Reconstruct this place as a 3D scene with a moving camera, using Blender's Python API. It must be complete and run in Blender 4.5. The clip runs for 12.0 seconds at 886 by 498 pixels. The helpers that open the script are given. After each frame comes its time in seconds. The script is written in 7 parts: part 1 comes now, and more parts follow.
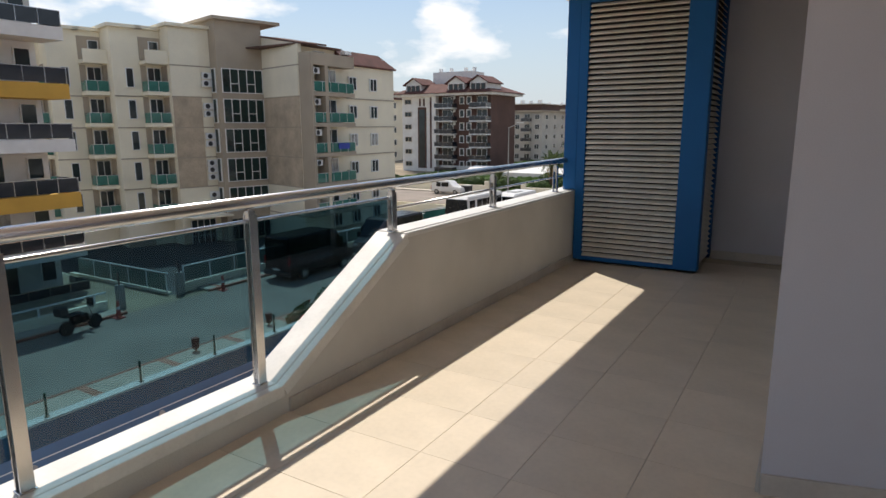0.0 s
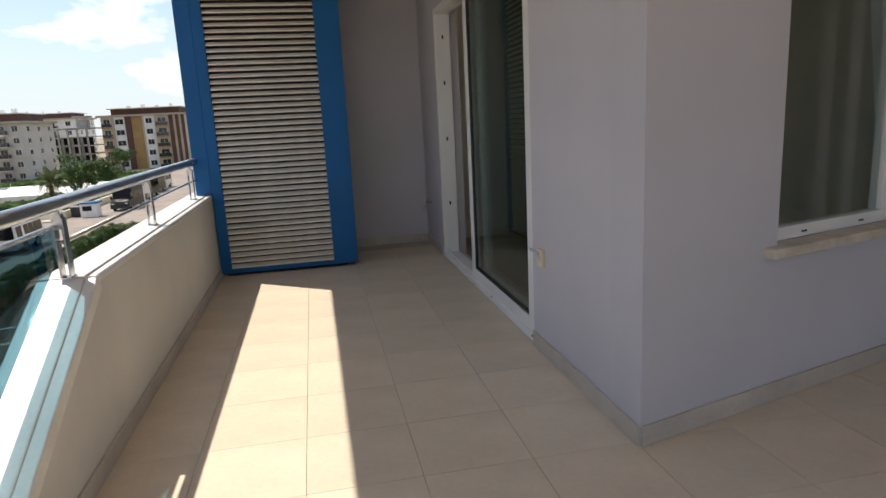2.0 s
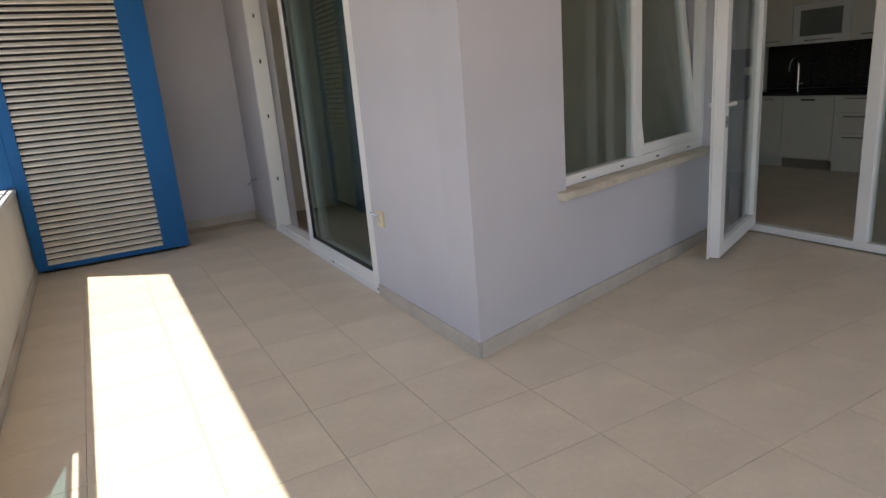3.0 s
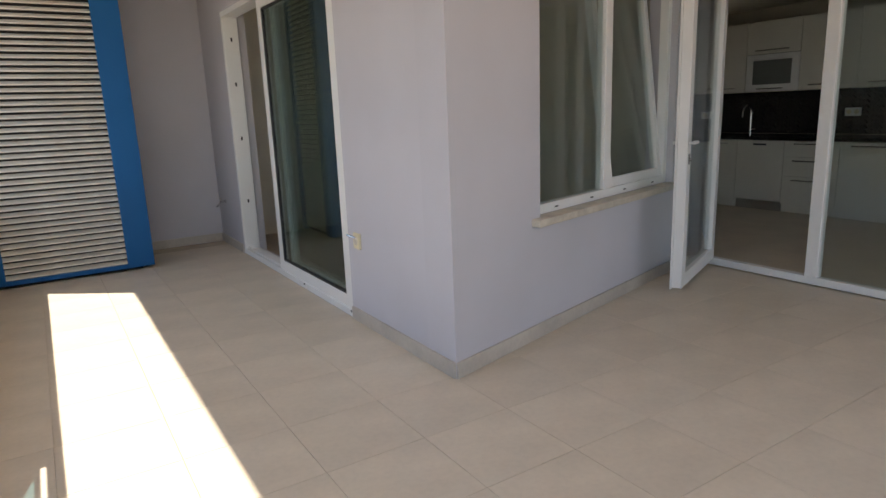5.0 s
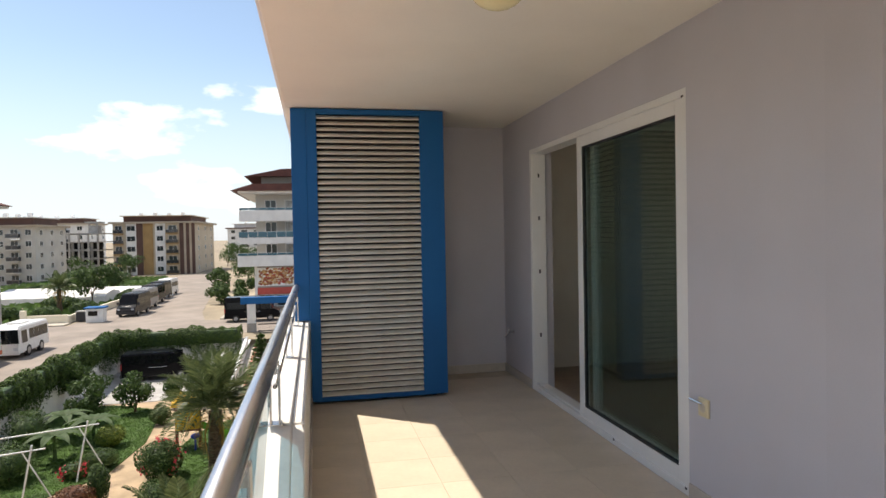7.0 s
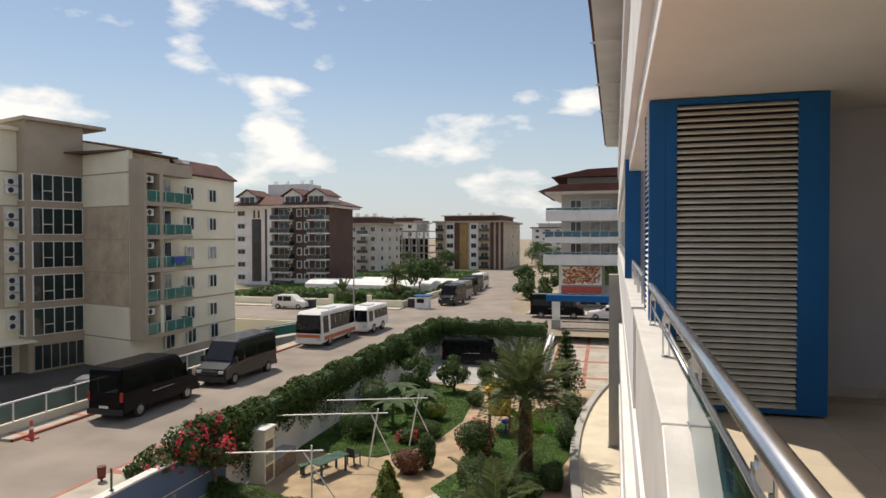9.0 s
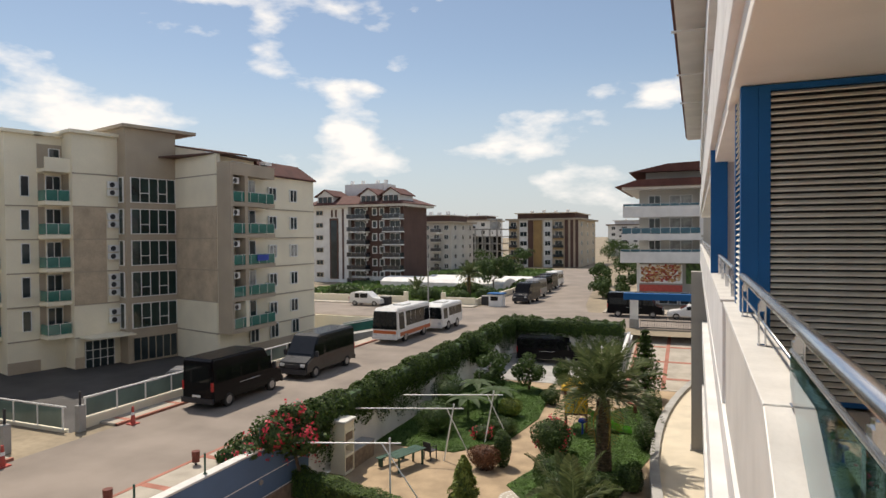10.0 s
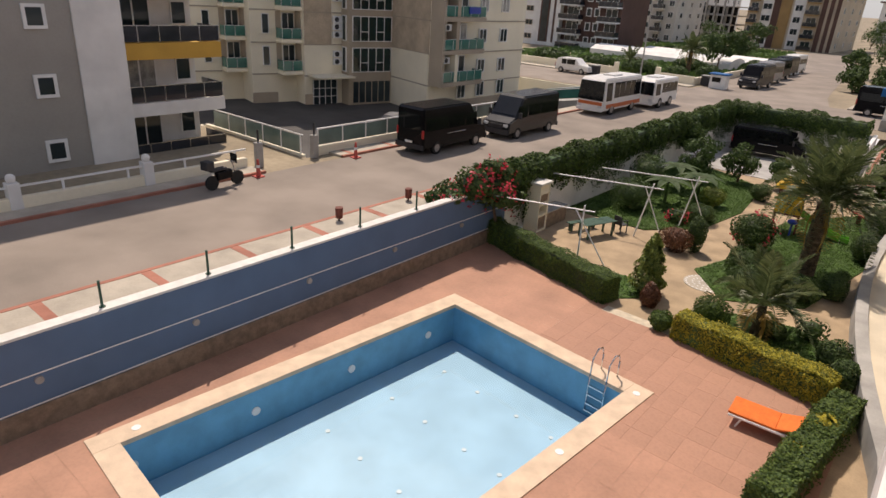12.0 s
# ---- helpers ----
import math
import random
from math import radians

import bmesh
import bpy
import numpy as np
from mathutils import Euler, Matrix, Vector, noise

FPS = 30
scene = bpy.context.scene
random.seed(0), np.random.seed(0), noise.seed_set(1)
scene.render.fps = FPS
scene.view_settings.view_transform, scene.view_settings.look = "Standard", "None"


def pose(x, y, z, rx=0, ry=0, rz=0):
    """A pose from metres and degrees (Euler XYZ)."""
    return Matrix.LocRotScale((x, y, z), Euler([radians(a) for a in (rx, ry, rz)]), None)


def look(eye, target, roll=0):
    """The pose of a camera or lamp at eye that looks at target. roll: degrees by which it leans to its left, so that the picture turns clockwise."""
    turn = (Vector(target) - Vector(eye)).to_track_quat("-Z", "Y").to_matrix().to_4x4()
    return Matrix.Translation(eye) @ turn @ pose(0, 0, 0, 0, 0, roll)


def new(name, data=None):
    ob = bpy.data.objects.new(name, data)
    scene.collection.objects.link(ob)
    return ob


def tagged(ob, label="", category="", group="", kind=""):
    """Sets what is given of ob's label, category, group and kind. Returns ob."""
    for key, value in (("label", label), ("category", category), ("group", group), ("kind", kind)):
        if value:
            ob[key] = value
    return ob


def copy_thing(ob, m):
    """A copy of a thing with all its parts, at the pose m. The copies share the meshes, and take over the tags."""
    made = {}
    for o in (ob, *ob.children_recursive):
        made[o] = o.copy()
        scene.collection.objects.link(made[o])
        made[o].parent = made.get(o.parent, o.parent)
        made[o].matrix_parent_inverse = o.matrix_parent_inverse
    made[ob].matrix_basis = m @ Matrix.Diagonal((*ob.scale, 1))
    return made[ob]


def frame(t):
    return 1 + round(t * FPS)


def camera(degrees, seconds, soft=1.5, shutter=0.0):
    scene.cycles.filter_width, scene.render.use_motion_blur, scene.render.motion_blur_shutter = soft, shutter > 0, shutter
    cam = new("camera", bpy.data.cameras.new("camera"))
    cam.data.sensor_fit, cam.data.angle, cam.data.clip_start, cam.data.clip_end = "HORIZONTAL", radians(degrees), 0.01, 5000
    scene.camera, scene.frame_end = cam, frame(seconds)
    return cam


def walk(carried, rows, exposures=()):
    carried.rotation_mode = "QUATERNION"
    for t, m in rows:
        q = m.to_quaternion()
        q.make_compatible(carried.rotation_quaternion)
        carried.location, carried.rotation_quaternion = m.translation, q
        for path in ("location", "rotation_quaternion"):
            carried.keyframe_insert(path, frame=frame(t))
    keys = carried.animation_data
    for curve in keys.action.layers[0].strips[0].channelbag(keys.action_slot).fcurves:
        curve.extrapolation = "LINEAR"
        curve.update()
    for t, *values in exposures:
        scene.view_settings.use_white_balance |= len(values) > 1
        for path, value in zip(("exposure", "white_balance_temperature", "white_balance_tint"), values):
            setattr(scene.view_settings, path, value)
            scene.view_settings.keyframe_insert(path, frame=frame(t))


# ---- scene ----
cam = camera(70.5, 12.0)
PATH = [
    (0, (0.087, -2.495, 1.386), (-0.923, -0.812, 1.003), -0.2),
    (0.5, (-0.299, -2.284, 1.331), (-0.993, -0.447, 0.952), -0.7),
    (1, (-0.65, -2.135, 1.284), (-0.979, -0.199, 0.907), -1.4),
    (1.5, (-0.921, -2.066, 1.284), (-0.942, -0.104, 0.898), -1.8),
    (2, (-1.156, -2.067, 1.296), (-0.779, -0.146, 0.891), -2.9),
    (2.5, (-1.302, -2.196, 1.3), (-0.635, -0.369, 0.836), -4.1),
    (3, (-1.468, -2.42, 1.348), (-0.553, -0.722, 0.819), -4.7),
    (3.2, (-1.513, -2.501, 1.328), (-0.553, -0.827, 0.803), -4.7),
    (4.8, (-1.587, -2.492, 1.278), (-0.55, -0.842, 0.825), -2.2),
    (5, (-1.599, -2.443, 1.316), (-0.555, -0.794, 0.882), -2.2),
    (5.5, (-1.634, -2.347, 1.403), (-0.579, -0.685, 1.047), -2.3),
    (6, (-1.797, -2.219, 1.441), (-0.797, -0.496, 1.258), -1.8),
    (6.5, (-1.967, -2.086, 1.435), (-1.227, -0.228, 1.387), -1.5),
    (7, (-2.0, -1.889, 1.478), (-1.6, 0.07, 1.433), -1.1),
    (7.5, (-2.139, -1.759, 1.468), (-2.038, 0.238, 1.428), -1.0),
    (7.7, (-2.18, -1.701, 1.446), (-2.199, 0.299, 1.413), -1.0),
    (9.3, (-2.484, -1.877, 1.453), (-3.09, 0.028, 1.413), -0.2),
    (9.5, (-2.489, -1.876, 1.455), (-3.141, 0.014, 1.413), -0.4),
    (10, (-2.52, -2.006, 1.389), (-3.27, -0.153, 1.35), -0.4),
    (10.5, (-2.515, -2.142, 1.352), (-3.401, -0.361, 1.137), -0.1),
    (11, (-2.532, -2.202, 1.262), (-3.498, -0.504, 0.836), 0.4),
    (11.5, (-2.691, -2.25, 1.232), (-3.747, -0.669, 0.61), 1.7),
    (12, (-2.846, -2.38, 1.188), (-4.01, -0.944, 0.424), 3.6),
]
EXPOSE = [(0, 0.0, 7000, 11), (1.5, 0.15, 7100, 11), (2.0, 0.42, 7150, 11), (2.5, 0.85, 7250, 11), (3.2, 1.13, 7200, 10), (4.8, 1.05, 7200, 10), (5.5, 1.6, 7150, 10), (6.1, 1.5, 7150, 10),
          (6.5, 1.15, 7150, 10), (7.0, 0.52, 7350, 11), (7.6, 0.0, 7450, 12), (9.3, -0.1, 7500, 11), (10.5, -0.12, 7550, 13), (12, -0.15, 7800, 18)]
walk(cam, [(t, look(eye, target, roll)) for t, eye, target, roll in PATH], EXPOSE)

# ---------------------------------------------------------------- light
SUN = Vector((1.12, -0.86, -2.61)).normalized()
sun = new("sun", bpy.data.lights.new("sun", "SUN"))
sun.matrix_world = look((0, 0, 40), Vector((0, 0, 40)) + SUN)
sun.data.energy, sun.data.angle, sun.data.color = 4.3, radians(0.55), (1.0, 0.97, 0.92)

world = bpy.data.worlds.new("sky")
scene.world = world
world.use_nodes = True
wn, wl = world.node_tree.nodes, world.node_tree.links
wn.clear()
sky = wn.new("ShaderNodeTexSky")
sky.sky_type, sky.sun_disc = "NISHITA", False
sky.sun_elevation, sky.sun_rotation = radians(63.2), radians(-51.5)
sky.air_density, sky.dust_density, sky.ozone_density = 1.0, 0.3, 1.5
wco = wn.new("ShaderNodeTexCoord")
wmap = wn.new("ShaderNodeMapping")
wmap.inputs["Scale"].default_value = (1.0, 1.0, 2.3)
wmap.inputs["Location"].default_value = (0.35, 0.2, 0.1)
cl = wn.new("ShaderNodeTexNoise")
cl.inputs["Scale"].default_value, cl.inputs["Detail"].default_value = 5.0, 10
cl.inputs["Distortion"].default_value = 0.0
cl.inputs["Roughness"].default_value = 0.52
cr = wn.new("ShaderNodeValToRGB")
cr.color_ramp.elements[0].position, cr.color_ramp.elements[1].position = 0.525, 0.63
wmix = wn.new("ShaderNodeMixRGB")
wmix.inputs[2].default_value = (8.2, 8.5, 9.0, 1)
bg = wn.new("ShaderNodeBackground")
bg.inputs["Strength"].default_value = 0.13
wo = wn.new("ShaderNodeOutputWorld")
wl.new(wco.outputs["Generated"], wmap.inputs[0])
wl.new(wmap.outputs[0], cl.inputs["Vector"])
wl.new(cl.outputs[0], cr.inputs[0])
wl.new(cr.outputs[0], wmix.inputs[0])
hz, hr, hm = wn.new("ShaderNodeSeparateXYZ"), wn.new("ShaderNodeMapRange"), wn.new("ShaderNodeMixRGB")
hr.interpolation_type = "SMOOTHSTEP"
hr.inputs[1].default_value, hr.inputs[2].default_value, hr.inputs[3].default_value, hr.inputs[4].default_value = 0.0, 0.28, 0.8, 0.0
hm.inputs[2].default_value = (4.1, 4.9, 6.1, 1)
wl.new(wco.outputs["Generated"], hz.inputs[0])
wl.new(hz.outputs["Z"], hr.inputs[0])
wl.new(hr.outputs[0], hm.inputs[0])
wl.new(sky.outputs[0], hm.inputs[1])
wl.new(hm.outputs[0], wmix.inputs[1])
wl.new(wmix.outputs[0], bg.inputs[0])
wl.new(bg.outputs[0], wo.inputs[0])

# ---------------------------------------------------------------- helpers of this scene
def mat(name, col, rough=0.7, metal=0.0, var=0.12, scale=3.0, fine=60.0, bump=0.15, spec=0.5, rand=0.0, col2=None, stain=0.0):
    """A surface with mottling at two sizes, fine relief and, for pieces, a shade of their own."""
    m = bpy.data.materials.new(name)
    m.use_nodes = True
    n, l = m.node_tree.nodes, m.node_tree.links
    b = n["Principled BSDF"]
    b.inputs["Roughness"].default_value = rough
    b.inputs["Metallic"].default_value = metal
    b.inputs["Specular IOR Level"].default_value = spec
    co = n.new("ShaderNodeTexCoord")
    n1, n2 = n.new("ShaderNodeTexNoise"), n.new("ShaderNodeTexNoise")
    for nd, sc, det in ((n1, scale, 5), (n2, fine, 3)):
        nd.inputs["Scale"].default_value, nd.inputs["Detail"].default_value = sc, det
        l.new(co.outputs["Object"], nd.inputs["Vector"])
    ramp = n.new("ShaderNodeValToRGB")
    e = ramp.color_ramp.elements
    dark = col2 if col2 else tuple(c * (1 - 2 * var) for c in col)
    light = col if col2 else tuple(min(1, c * (1 + var)) for c in col)
    e[0].position, e[0].color = 0.32, (*dark, 1)
    e[1].position, e[1].color = 0.68, (*light, 1)
    l.new(n1.outputs[0], ramp.inputs[0])
    mul = n.new("ShaderNodeMixRGB")
    mul.blend_type = "MULTIPLY"
    mul.inputs[0].default_value = min(1.0, var * 3)
    l.new(ramp.outputs[0], mul.inputs[1])
    r2 = n.new("ShaderNodeValToRGB")
    r2.color_ramp.elements[0].position, r2.color_ramp.elements[0].color = 0.3, (0.7, 0.7, 0.7, 1)
    r2.color_ramp.elements[1].position = 0.6
    l.new(n2.outputs[0], r2.inputs[0])
    l.new(r2.outputs[0], mul.inputs[2])
    out = mul.outputs[0]
    if rand:
        oi = n.new("ShaderNodeObjectInfo")
        mr = n.new("ShaderNodeMapRange")
        mr.inputs[3].default_value, mr.inputs[4].default_value = 1 - rand, 1 + rand
        l.new(oi.outputs["Random"], mr.inputs[0])
        vm = n.new("ShaderNodeVectorMath")
        vm.operation = "SCALE"
        l.new(out, vm.inputs[0])
        l.new(mr.outputs[0], vm.inputs["Scale"])
        out = vm.outputs[0]
    l.new(out, b.inputs["Base Color"])
    if bump:
        bp = n.new("ShaderNodeBump")
        bp.inputs["Strength"].default_value, bp.inputs["Distance"].default_value = bump, 0.01
        l.new(n2.outputs[0], bp.inputs["Height"])
        l.new(bp.outputs[0], b.inputs["Normal"])
    return m


def glass_mat(name, tint, through_share, rough=0.02):
    """A pane: clear or tinted, mirroring at a slant."""
    m = bpy.data.materials.new(name)
    m.use_nodes = True
    n, l = m.node_tree.nodes, m.node_tree.links
    n.remove(n["Principled BSDF"])
    t, g, mx, lw = n.new("ShaderNodeBsdfTransparent"), n.new("ShaderNodeBsdfGlossy"), n.new("ShaderNodeMixShader"), n.new("ShaderNodeLayerWeight")
    t.inputs[0].default_value = (*[c * through_share for c in tint], 1)
    g.inputs["Roughness"].default_value = rough
    lw.inputs[0].default_value = 0.5
    pw, ma = n.new("ShaderNodeMath"), n.new("ShaderNodeMath")
    pw.operation, ma.operation = "POWER", "MULTIPLY_ADD"
    pw.inputs[1].default_value = 4.5
    ma.inputs[1].default_value, ma.inputs[2].default_value = 0.85, 0.04
    l.new(lw.outputs["Facing"], pw.inputs[0])
    l.new(pw.outputs[0], ma.inputs[0])
    l.new(ma.outputs[0], mx.inputs[0])
    l.new(t.outputs[0], mx.inputs[1])
    l.new(g.outputs[0], mx.inputs[2])
    l.new(mx.outputs[0], n["Material Output"].inputs[0])
    return m


def box(bm, x0, x1, y0, y1, z0, z1, bevel=0.0, mtx=None):
    r = bmesh.ops.create_cube(bm, size=1.0, matrix=Matrix.Translation(((x0 + x1) / 2, (y0 + y1) / 2, (z0 + z1) / 2)) @ Matrix.Diagonal((abs(x1 - x0), abs(y1 - y0), abs(z1 - z0), 1)))
    vs = r["verts"]
    if bevel:
        es = list({e for v in vs for e in v.link_edges})
        vs = bmesh.ops.bevel(bm, geom=es, offset=bevel, segments=2, affect="EDGES", profile=0.5)["verts"]
    if mtx is not None:
        bmesh.ops.transform(bm, matrix=mtx, verts=[v for v in vs if v.is_valid])
    return vs


def rod(bm, a, b, r, seg=10, r2=None):
    a, b = Vector(a), Vector(b)
    d = b - a
    m = Matrix.Translation((a + b) / 2) @ d.to_track_quat("Z", "Y").to_matrix().to_4x4()
    return bmesh.ops.create_cone(bm, cap_ends=True, segments=seg, radius1=r, radius2=r if r2 is None else r2, depth=d.length, matrix=m)["verts"]


def ball(bm, c, r, sub=2, scale=(1, 1, 1)):
    return bmesh.ops.create_icosphere(bm, subdivisions=sub, radius=r, matrix=Matrix.Translation(c) @ Matrix.Diagonal((*scale, 1)))["verts"]


def prism(bm, pts, axis, a, b):
    """A polygon, given in the two other axes, drawn out along one axis from a to b."""
    def at(p, w):
        return {"x": (w, p[0], p[1]), "y": (p[0], w, p[1]), "z": (p[0], p[1], w)}[axis]
    lo, hi = [bm.verts.new(at(p, a)) for p in pts], [bm.verts.new(at(p, b)) for p in pts]
    k = len(pts)
    fs = [bm.faces.new(lo), bm.faces.new(hi[::-1])]
    for i in range(k):
        fs.append(bm.faces.new((lo[i], hi[i], hi[(i + 1) % k], lo[(i + 1) % k])))
    bmesh.ops.recalc_face_normals(bm, faces=fs)
    return lo + hi


def mesh_of(name, bm, material, smooth=False):
    me = bpy.data.meshes.new(name)
    bm.to_mesh(me)
    bm.free()
    for mm in material if isinstance(material, (list, tuple)) else [material]:
        me.materials.append(mm)
    if smooth:
        for p in me.polygons:
            p.use_smooth = True
    return me


def part(name, bm, material, parent=None, label="", smooth=False):
    ob = new(name, mesh_of(name, bm, material, smooth))
    if parent is not None:
        ob.parent = parent
    if label:
        ob["label"] = label
    return ob


def thing(name, label, category, m=None, group="", kind=""):
    ob = new(name)
    ob.empty_display_size = 0.2
    if m is not None:
        ob.matrix_world = m
    return tagged(ob, label, category, group, kind)


def bm_box(*a, **k):
    bm = bmesh.new()
    box(bm, *a, **k)
    return bm


def struct(name, bm, material, label, category, smooth=False):
    return tagged(part(name, bm, material, None, "", smooth), label, category, "", "structure")


# ---------------------------------------------------------------- materials
WALL = mat("lilac_grey_wall_paint", (0.56, 0.548, 0.59), 0.75, var=0.03, scale=1.2, fine=180, bump=0.08)
CEIL = mat("ceiling_paint", (0.86, 0.83, 0.76), 0.8, var=0.03, scale=1.0, fine=150, bump=0.05)
WHITEP = mat("white_facade_plaster", (0.78, 0.77, 0.75), 0.8, var=0.06, scale=0.8, fine=120, bump=0.12)
PARAP = mat("parapet_render", (0.66, 0.63, 0.58), 0.85, var=0.06, scale=1.5, fine=140, bump=0.2)
COPING = mat("marble_coping", (0.74, 0.72, 0.68), 0.45, var=0.06, scale=4, fine=50, bump=0.05)
BLUE = mat("blue_sheet_metal", (0.001, 0.105, 0.31), 0.55, spec=0.3, var=0.04, scale=2, fine=60, bump=0.02)
SLAT = mat("louvre_slat_paint", (0.74, 0.70, 0.61), 0.5, var=0.06, scale=6, fine=80, bump=0.03)
# near-black that paints the shade of interiors and of the gap under the louvred unit
DARK = mat("interior_shade_black", (0.02, 0.02, 0.02), 0.9, var=0.1)
TILE = mat("beige_floor_tile", (0.66, 0.57, 0.45), 0.42, var=0.05, scale=3, fine=40, bump=0.03, rand=0.03)
GROUT = mat("tile_grout", (0.60, 0.52, 0.40), 0.9, var=0.1, scale=5)
SKIRT = mat("tile_skirting", (0.54, 0.49, 0.43), 0.45, var=0.08, scale=3, fine=40, bump=0.03)
PVC = mat("white_pvc", (0.82, 0.82, 0.81), 0.32, var=0.02, scale=2, fine=60, bump=0.01)
GASKET = mat("dark_gasket", (0.03, 0.03, 0.035), 0.6, var=0.1)
STEEL = mat("brushed_steel", (0.62, 0.62, 0.63), 0.26, metal=1.0, var=0.04, scale=3, fine=120, bump=0.02)
CHROME = mat("chrome", (0.7, 0.7, 0.72), 0.12, metal=1.0, var=0.02)
IVORY = mat("ivory_plastic", (0.70, 0.62, 0.42), 0.4, var=0.03)
SILL = mat("stone_sill", (0.60, 0.54, 0.45), 0.5, var=0.1, scale=8, fine=60, bump=0.05)
CLEAR = glass_mat("clear_glass", (0.93, 0.97, 0.96), 0.95)
GREENGL = glass_mat("green_tinted_door_glass", (0.74, 0.83, 0.80), 0.92)
TEAL = glass_mat("teal_tinted_rail_glass", (0.39, 0.58, 0.65), 0.90)
CAB = mat("cream_cabinet_gloss", (0.72, 0.70, 0.63), 0.22, var=0.02)
GRANITE = mat("black_granite", (0.015, 0.015, 0.017), 0.15, var=0.3, scale=40, fine=120, bump=0)
BROWNFL = mat("room_floor_laminate", (0.30, 0.22, 0.15), 0.4, var=0.12, scale=4)
ROOMW = mat("room_wall_paint", (0.62, 0.58, 0.50), 0.8, var=0.03)
LAMPG = mat("cream_lamp_glass", (0.85, 0.78, 0.48), 0.25, var=0.03)
ASPH = mat("worn_asphalt", (0.28, 0.235, 0.20), 0.9, var=0.12, scale=0.35, fine=25, bump=0.3)
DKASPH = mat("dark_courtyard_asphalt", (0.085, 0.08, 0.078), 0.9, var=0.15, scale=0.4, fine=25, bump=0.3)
PAVE = mat("pavement_blocks", (0.46, 0.41, 0.34), 0.9, var=0.1, scale=1.0, fine=18, bump=0.3)
REDPAVE = mat("red_paving", (0.42, 0.17, 0.12), 0.85, var=0.12, scale=1.5, fine=20, bump=0.2)
DECK = mat("terracotta_pool_deck", (0.47, 0.25, 0.17), 0.75, var=0.1, scale=0.6, fine=12, bump=0.2, rand=0.05)
POOLRIM = mat("peach_pool_rim", (0.68, 0.52, 0.38), 0.7, var=0.08, scale=2, fine=30, bump=0.1)
POOLW = mat("pool_blue_wall", (0.10, 0.36, 0.56), 0.4, var=0.08, scale=1.5, fine=40, bump=0.05)
POOLF = mat("pool_pale_floor", (0.45, 0.66, 0.80), 0.5, var=0.06, scale=0.7, fine=30, bump=0.05)
BLUEW = mat("blue_garden_wall", (0.10, 0.175, 0.29), 0.8, var=0.06, scale=0.8, fine=50, bump=0.1)
BRICKW = mat("stone_base_course", (0.27, 0.20, 0.145), 0.9, var=0.14, scale=4, fine=20, bump=0.5)
GRASS = mat("lawn", (0.085, 0.17, 0.035), 0.95, var=0.3, scale=1.2, fine=40, bump=0.6)
SAND = mat("garden_path_sand", (0.42, 0.31, 0.20), 0.95, var=0.12, scale=1.0, fine=20, bump=0.3)
CONC = mat("grey_concrete", (0.40, 0.39, 0.37), 0.9, var=0.12, scale=1, fine=30, bump=0.2)
TERR = mat("pale_terrace_tile", (0.66, 0.58, 0.45), 0.7, var=0.06, scale=1, fine=20, bump=0.1)
CREAM = mat("cream_render", (0.86, 0.79, 0.63), 0.9, var=0.05, scale=0.3, fine=12, bump=0.15)
TAN = mat("tan_brick_panel", (0.53, 0.43, 0.32), 0.9, var=0.12, scale=0.7, fine=9, bump=0.4)
FARPALE = mat("pale_grey_render", (0.58, 0.55, 0.50), 0.9, var=0.06, scale=0.3, fine=8, bump=0.15)
FARSAND = mat("sand_render", (0.54, 0.45, 0.34), 0.9, var=0.06, scale=0.3, fine=8, bump=0.15)
TAUPE = mat("taupe_render", (0.43, 0.36, 0.28), 0.9, var=0.06, scale=0.4, fine=12, bump=0.15)
GREYR = mat("grey_render_and_pier_shade", (0.36, 0.34, 0.31), 0.9, var=0.05, scale=0.4, fine=12, bump=0.1)
YELLOW = mat("ochre_yellow_render", (0.62, 0.36, 0.07), 0.85, var=0.06, scale=0.6, fine=14, bump=0.1)
ROOFRED = mat("dark_red_roof_tiles", (0.12, 0.045, 0.036), 0.85, var=0.15, scale=0.8, fine=8, bump=0.5)
BROWN = mat("brown_red_render", (0.12, 0.066, 0.053), 0.9, var=0.1, scale=0.4, fine=10, bump=0.15)
OCHREB = mat("golden_brown_render", (0.36, 0.23, 0.10), 0.9, var=0.1, scale=0.4, fine=10, bump=0.15)
CURTAIN = mat("window_glass_over_white_curtain", (0.42, 0.42, 0.40), 0.12, var=0.25, scale=1.5, fine=12, bump=0)
WINDOWG = mat("window_glass_dark", (0.03, 0.045, 0.05), 0.08, var=0.2, scale=0.5, bump=0)
TOWERG = mat("dark_green_tower_glass", (0.012, 0.036, 0.032), 0.08, var=0.3, scale=0.6, bump=0)
GREENBAL = mat("green_balcony_glass", (0.05, 0.20, 0.165), 0.08, var=0.15, scale=0.8, bump=0)
FENCEGL = mat("grey_green_fence_glass", (0.15, 0.22, 0.20), 0.12, var=0.12, scale=0.8, bump=0)
DARKBAL = mat("smoked_balcony_glass", (0.035, 0.04, 0.05), 0.08, var=0.2, scale=0.8, bump=0)
BLUEBAL = mat("blue_balcony_glass", (0.05, 0.16, 0.22), 0.08, var=0.2, scale=0.8, bump=0)
WHITEM = mat("white_painted_metal", (0.80, 0.80, 0.79), 0.4, var=0.03)
BLACKP = mat("black_vehicle_paint", (0.005, 0.005, 0.007), 0.22, spec=0.15, var=0.1, scale=2, bump=0)
ANTHRA = mat("anthracite_vehicle_paint", (0.018, 0.0185, 0.02), 0.18, var=0.06, bump=0)
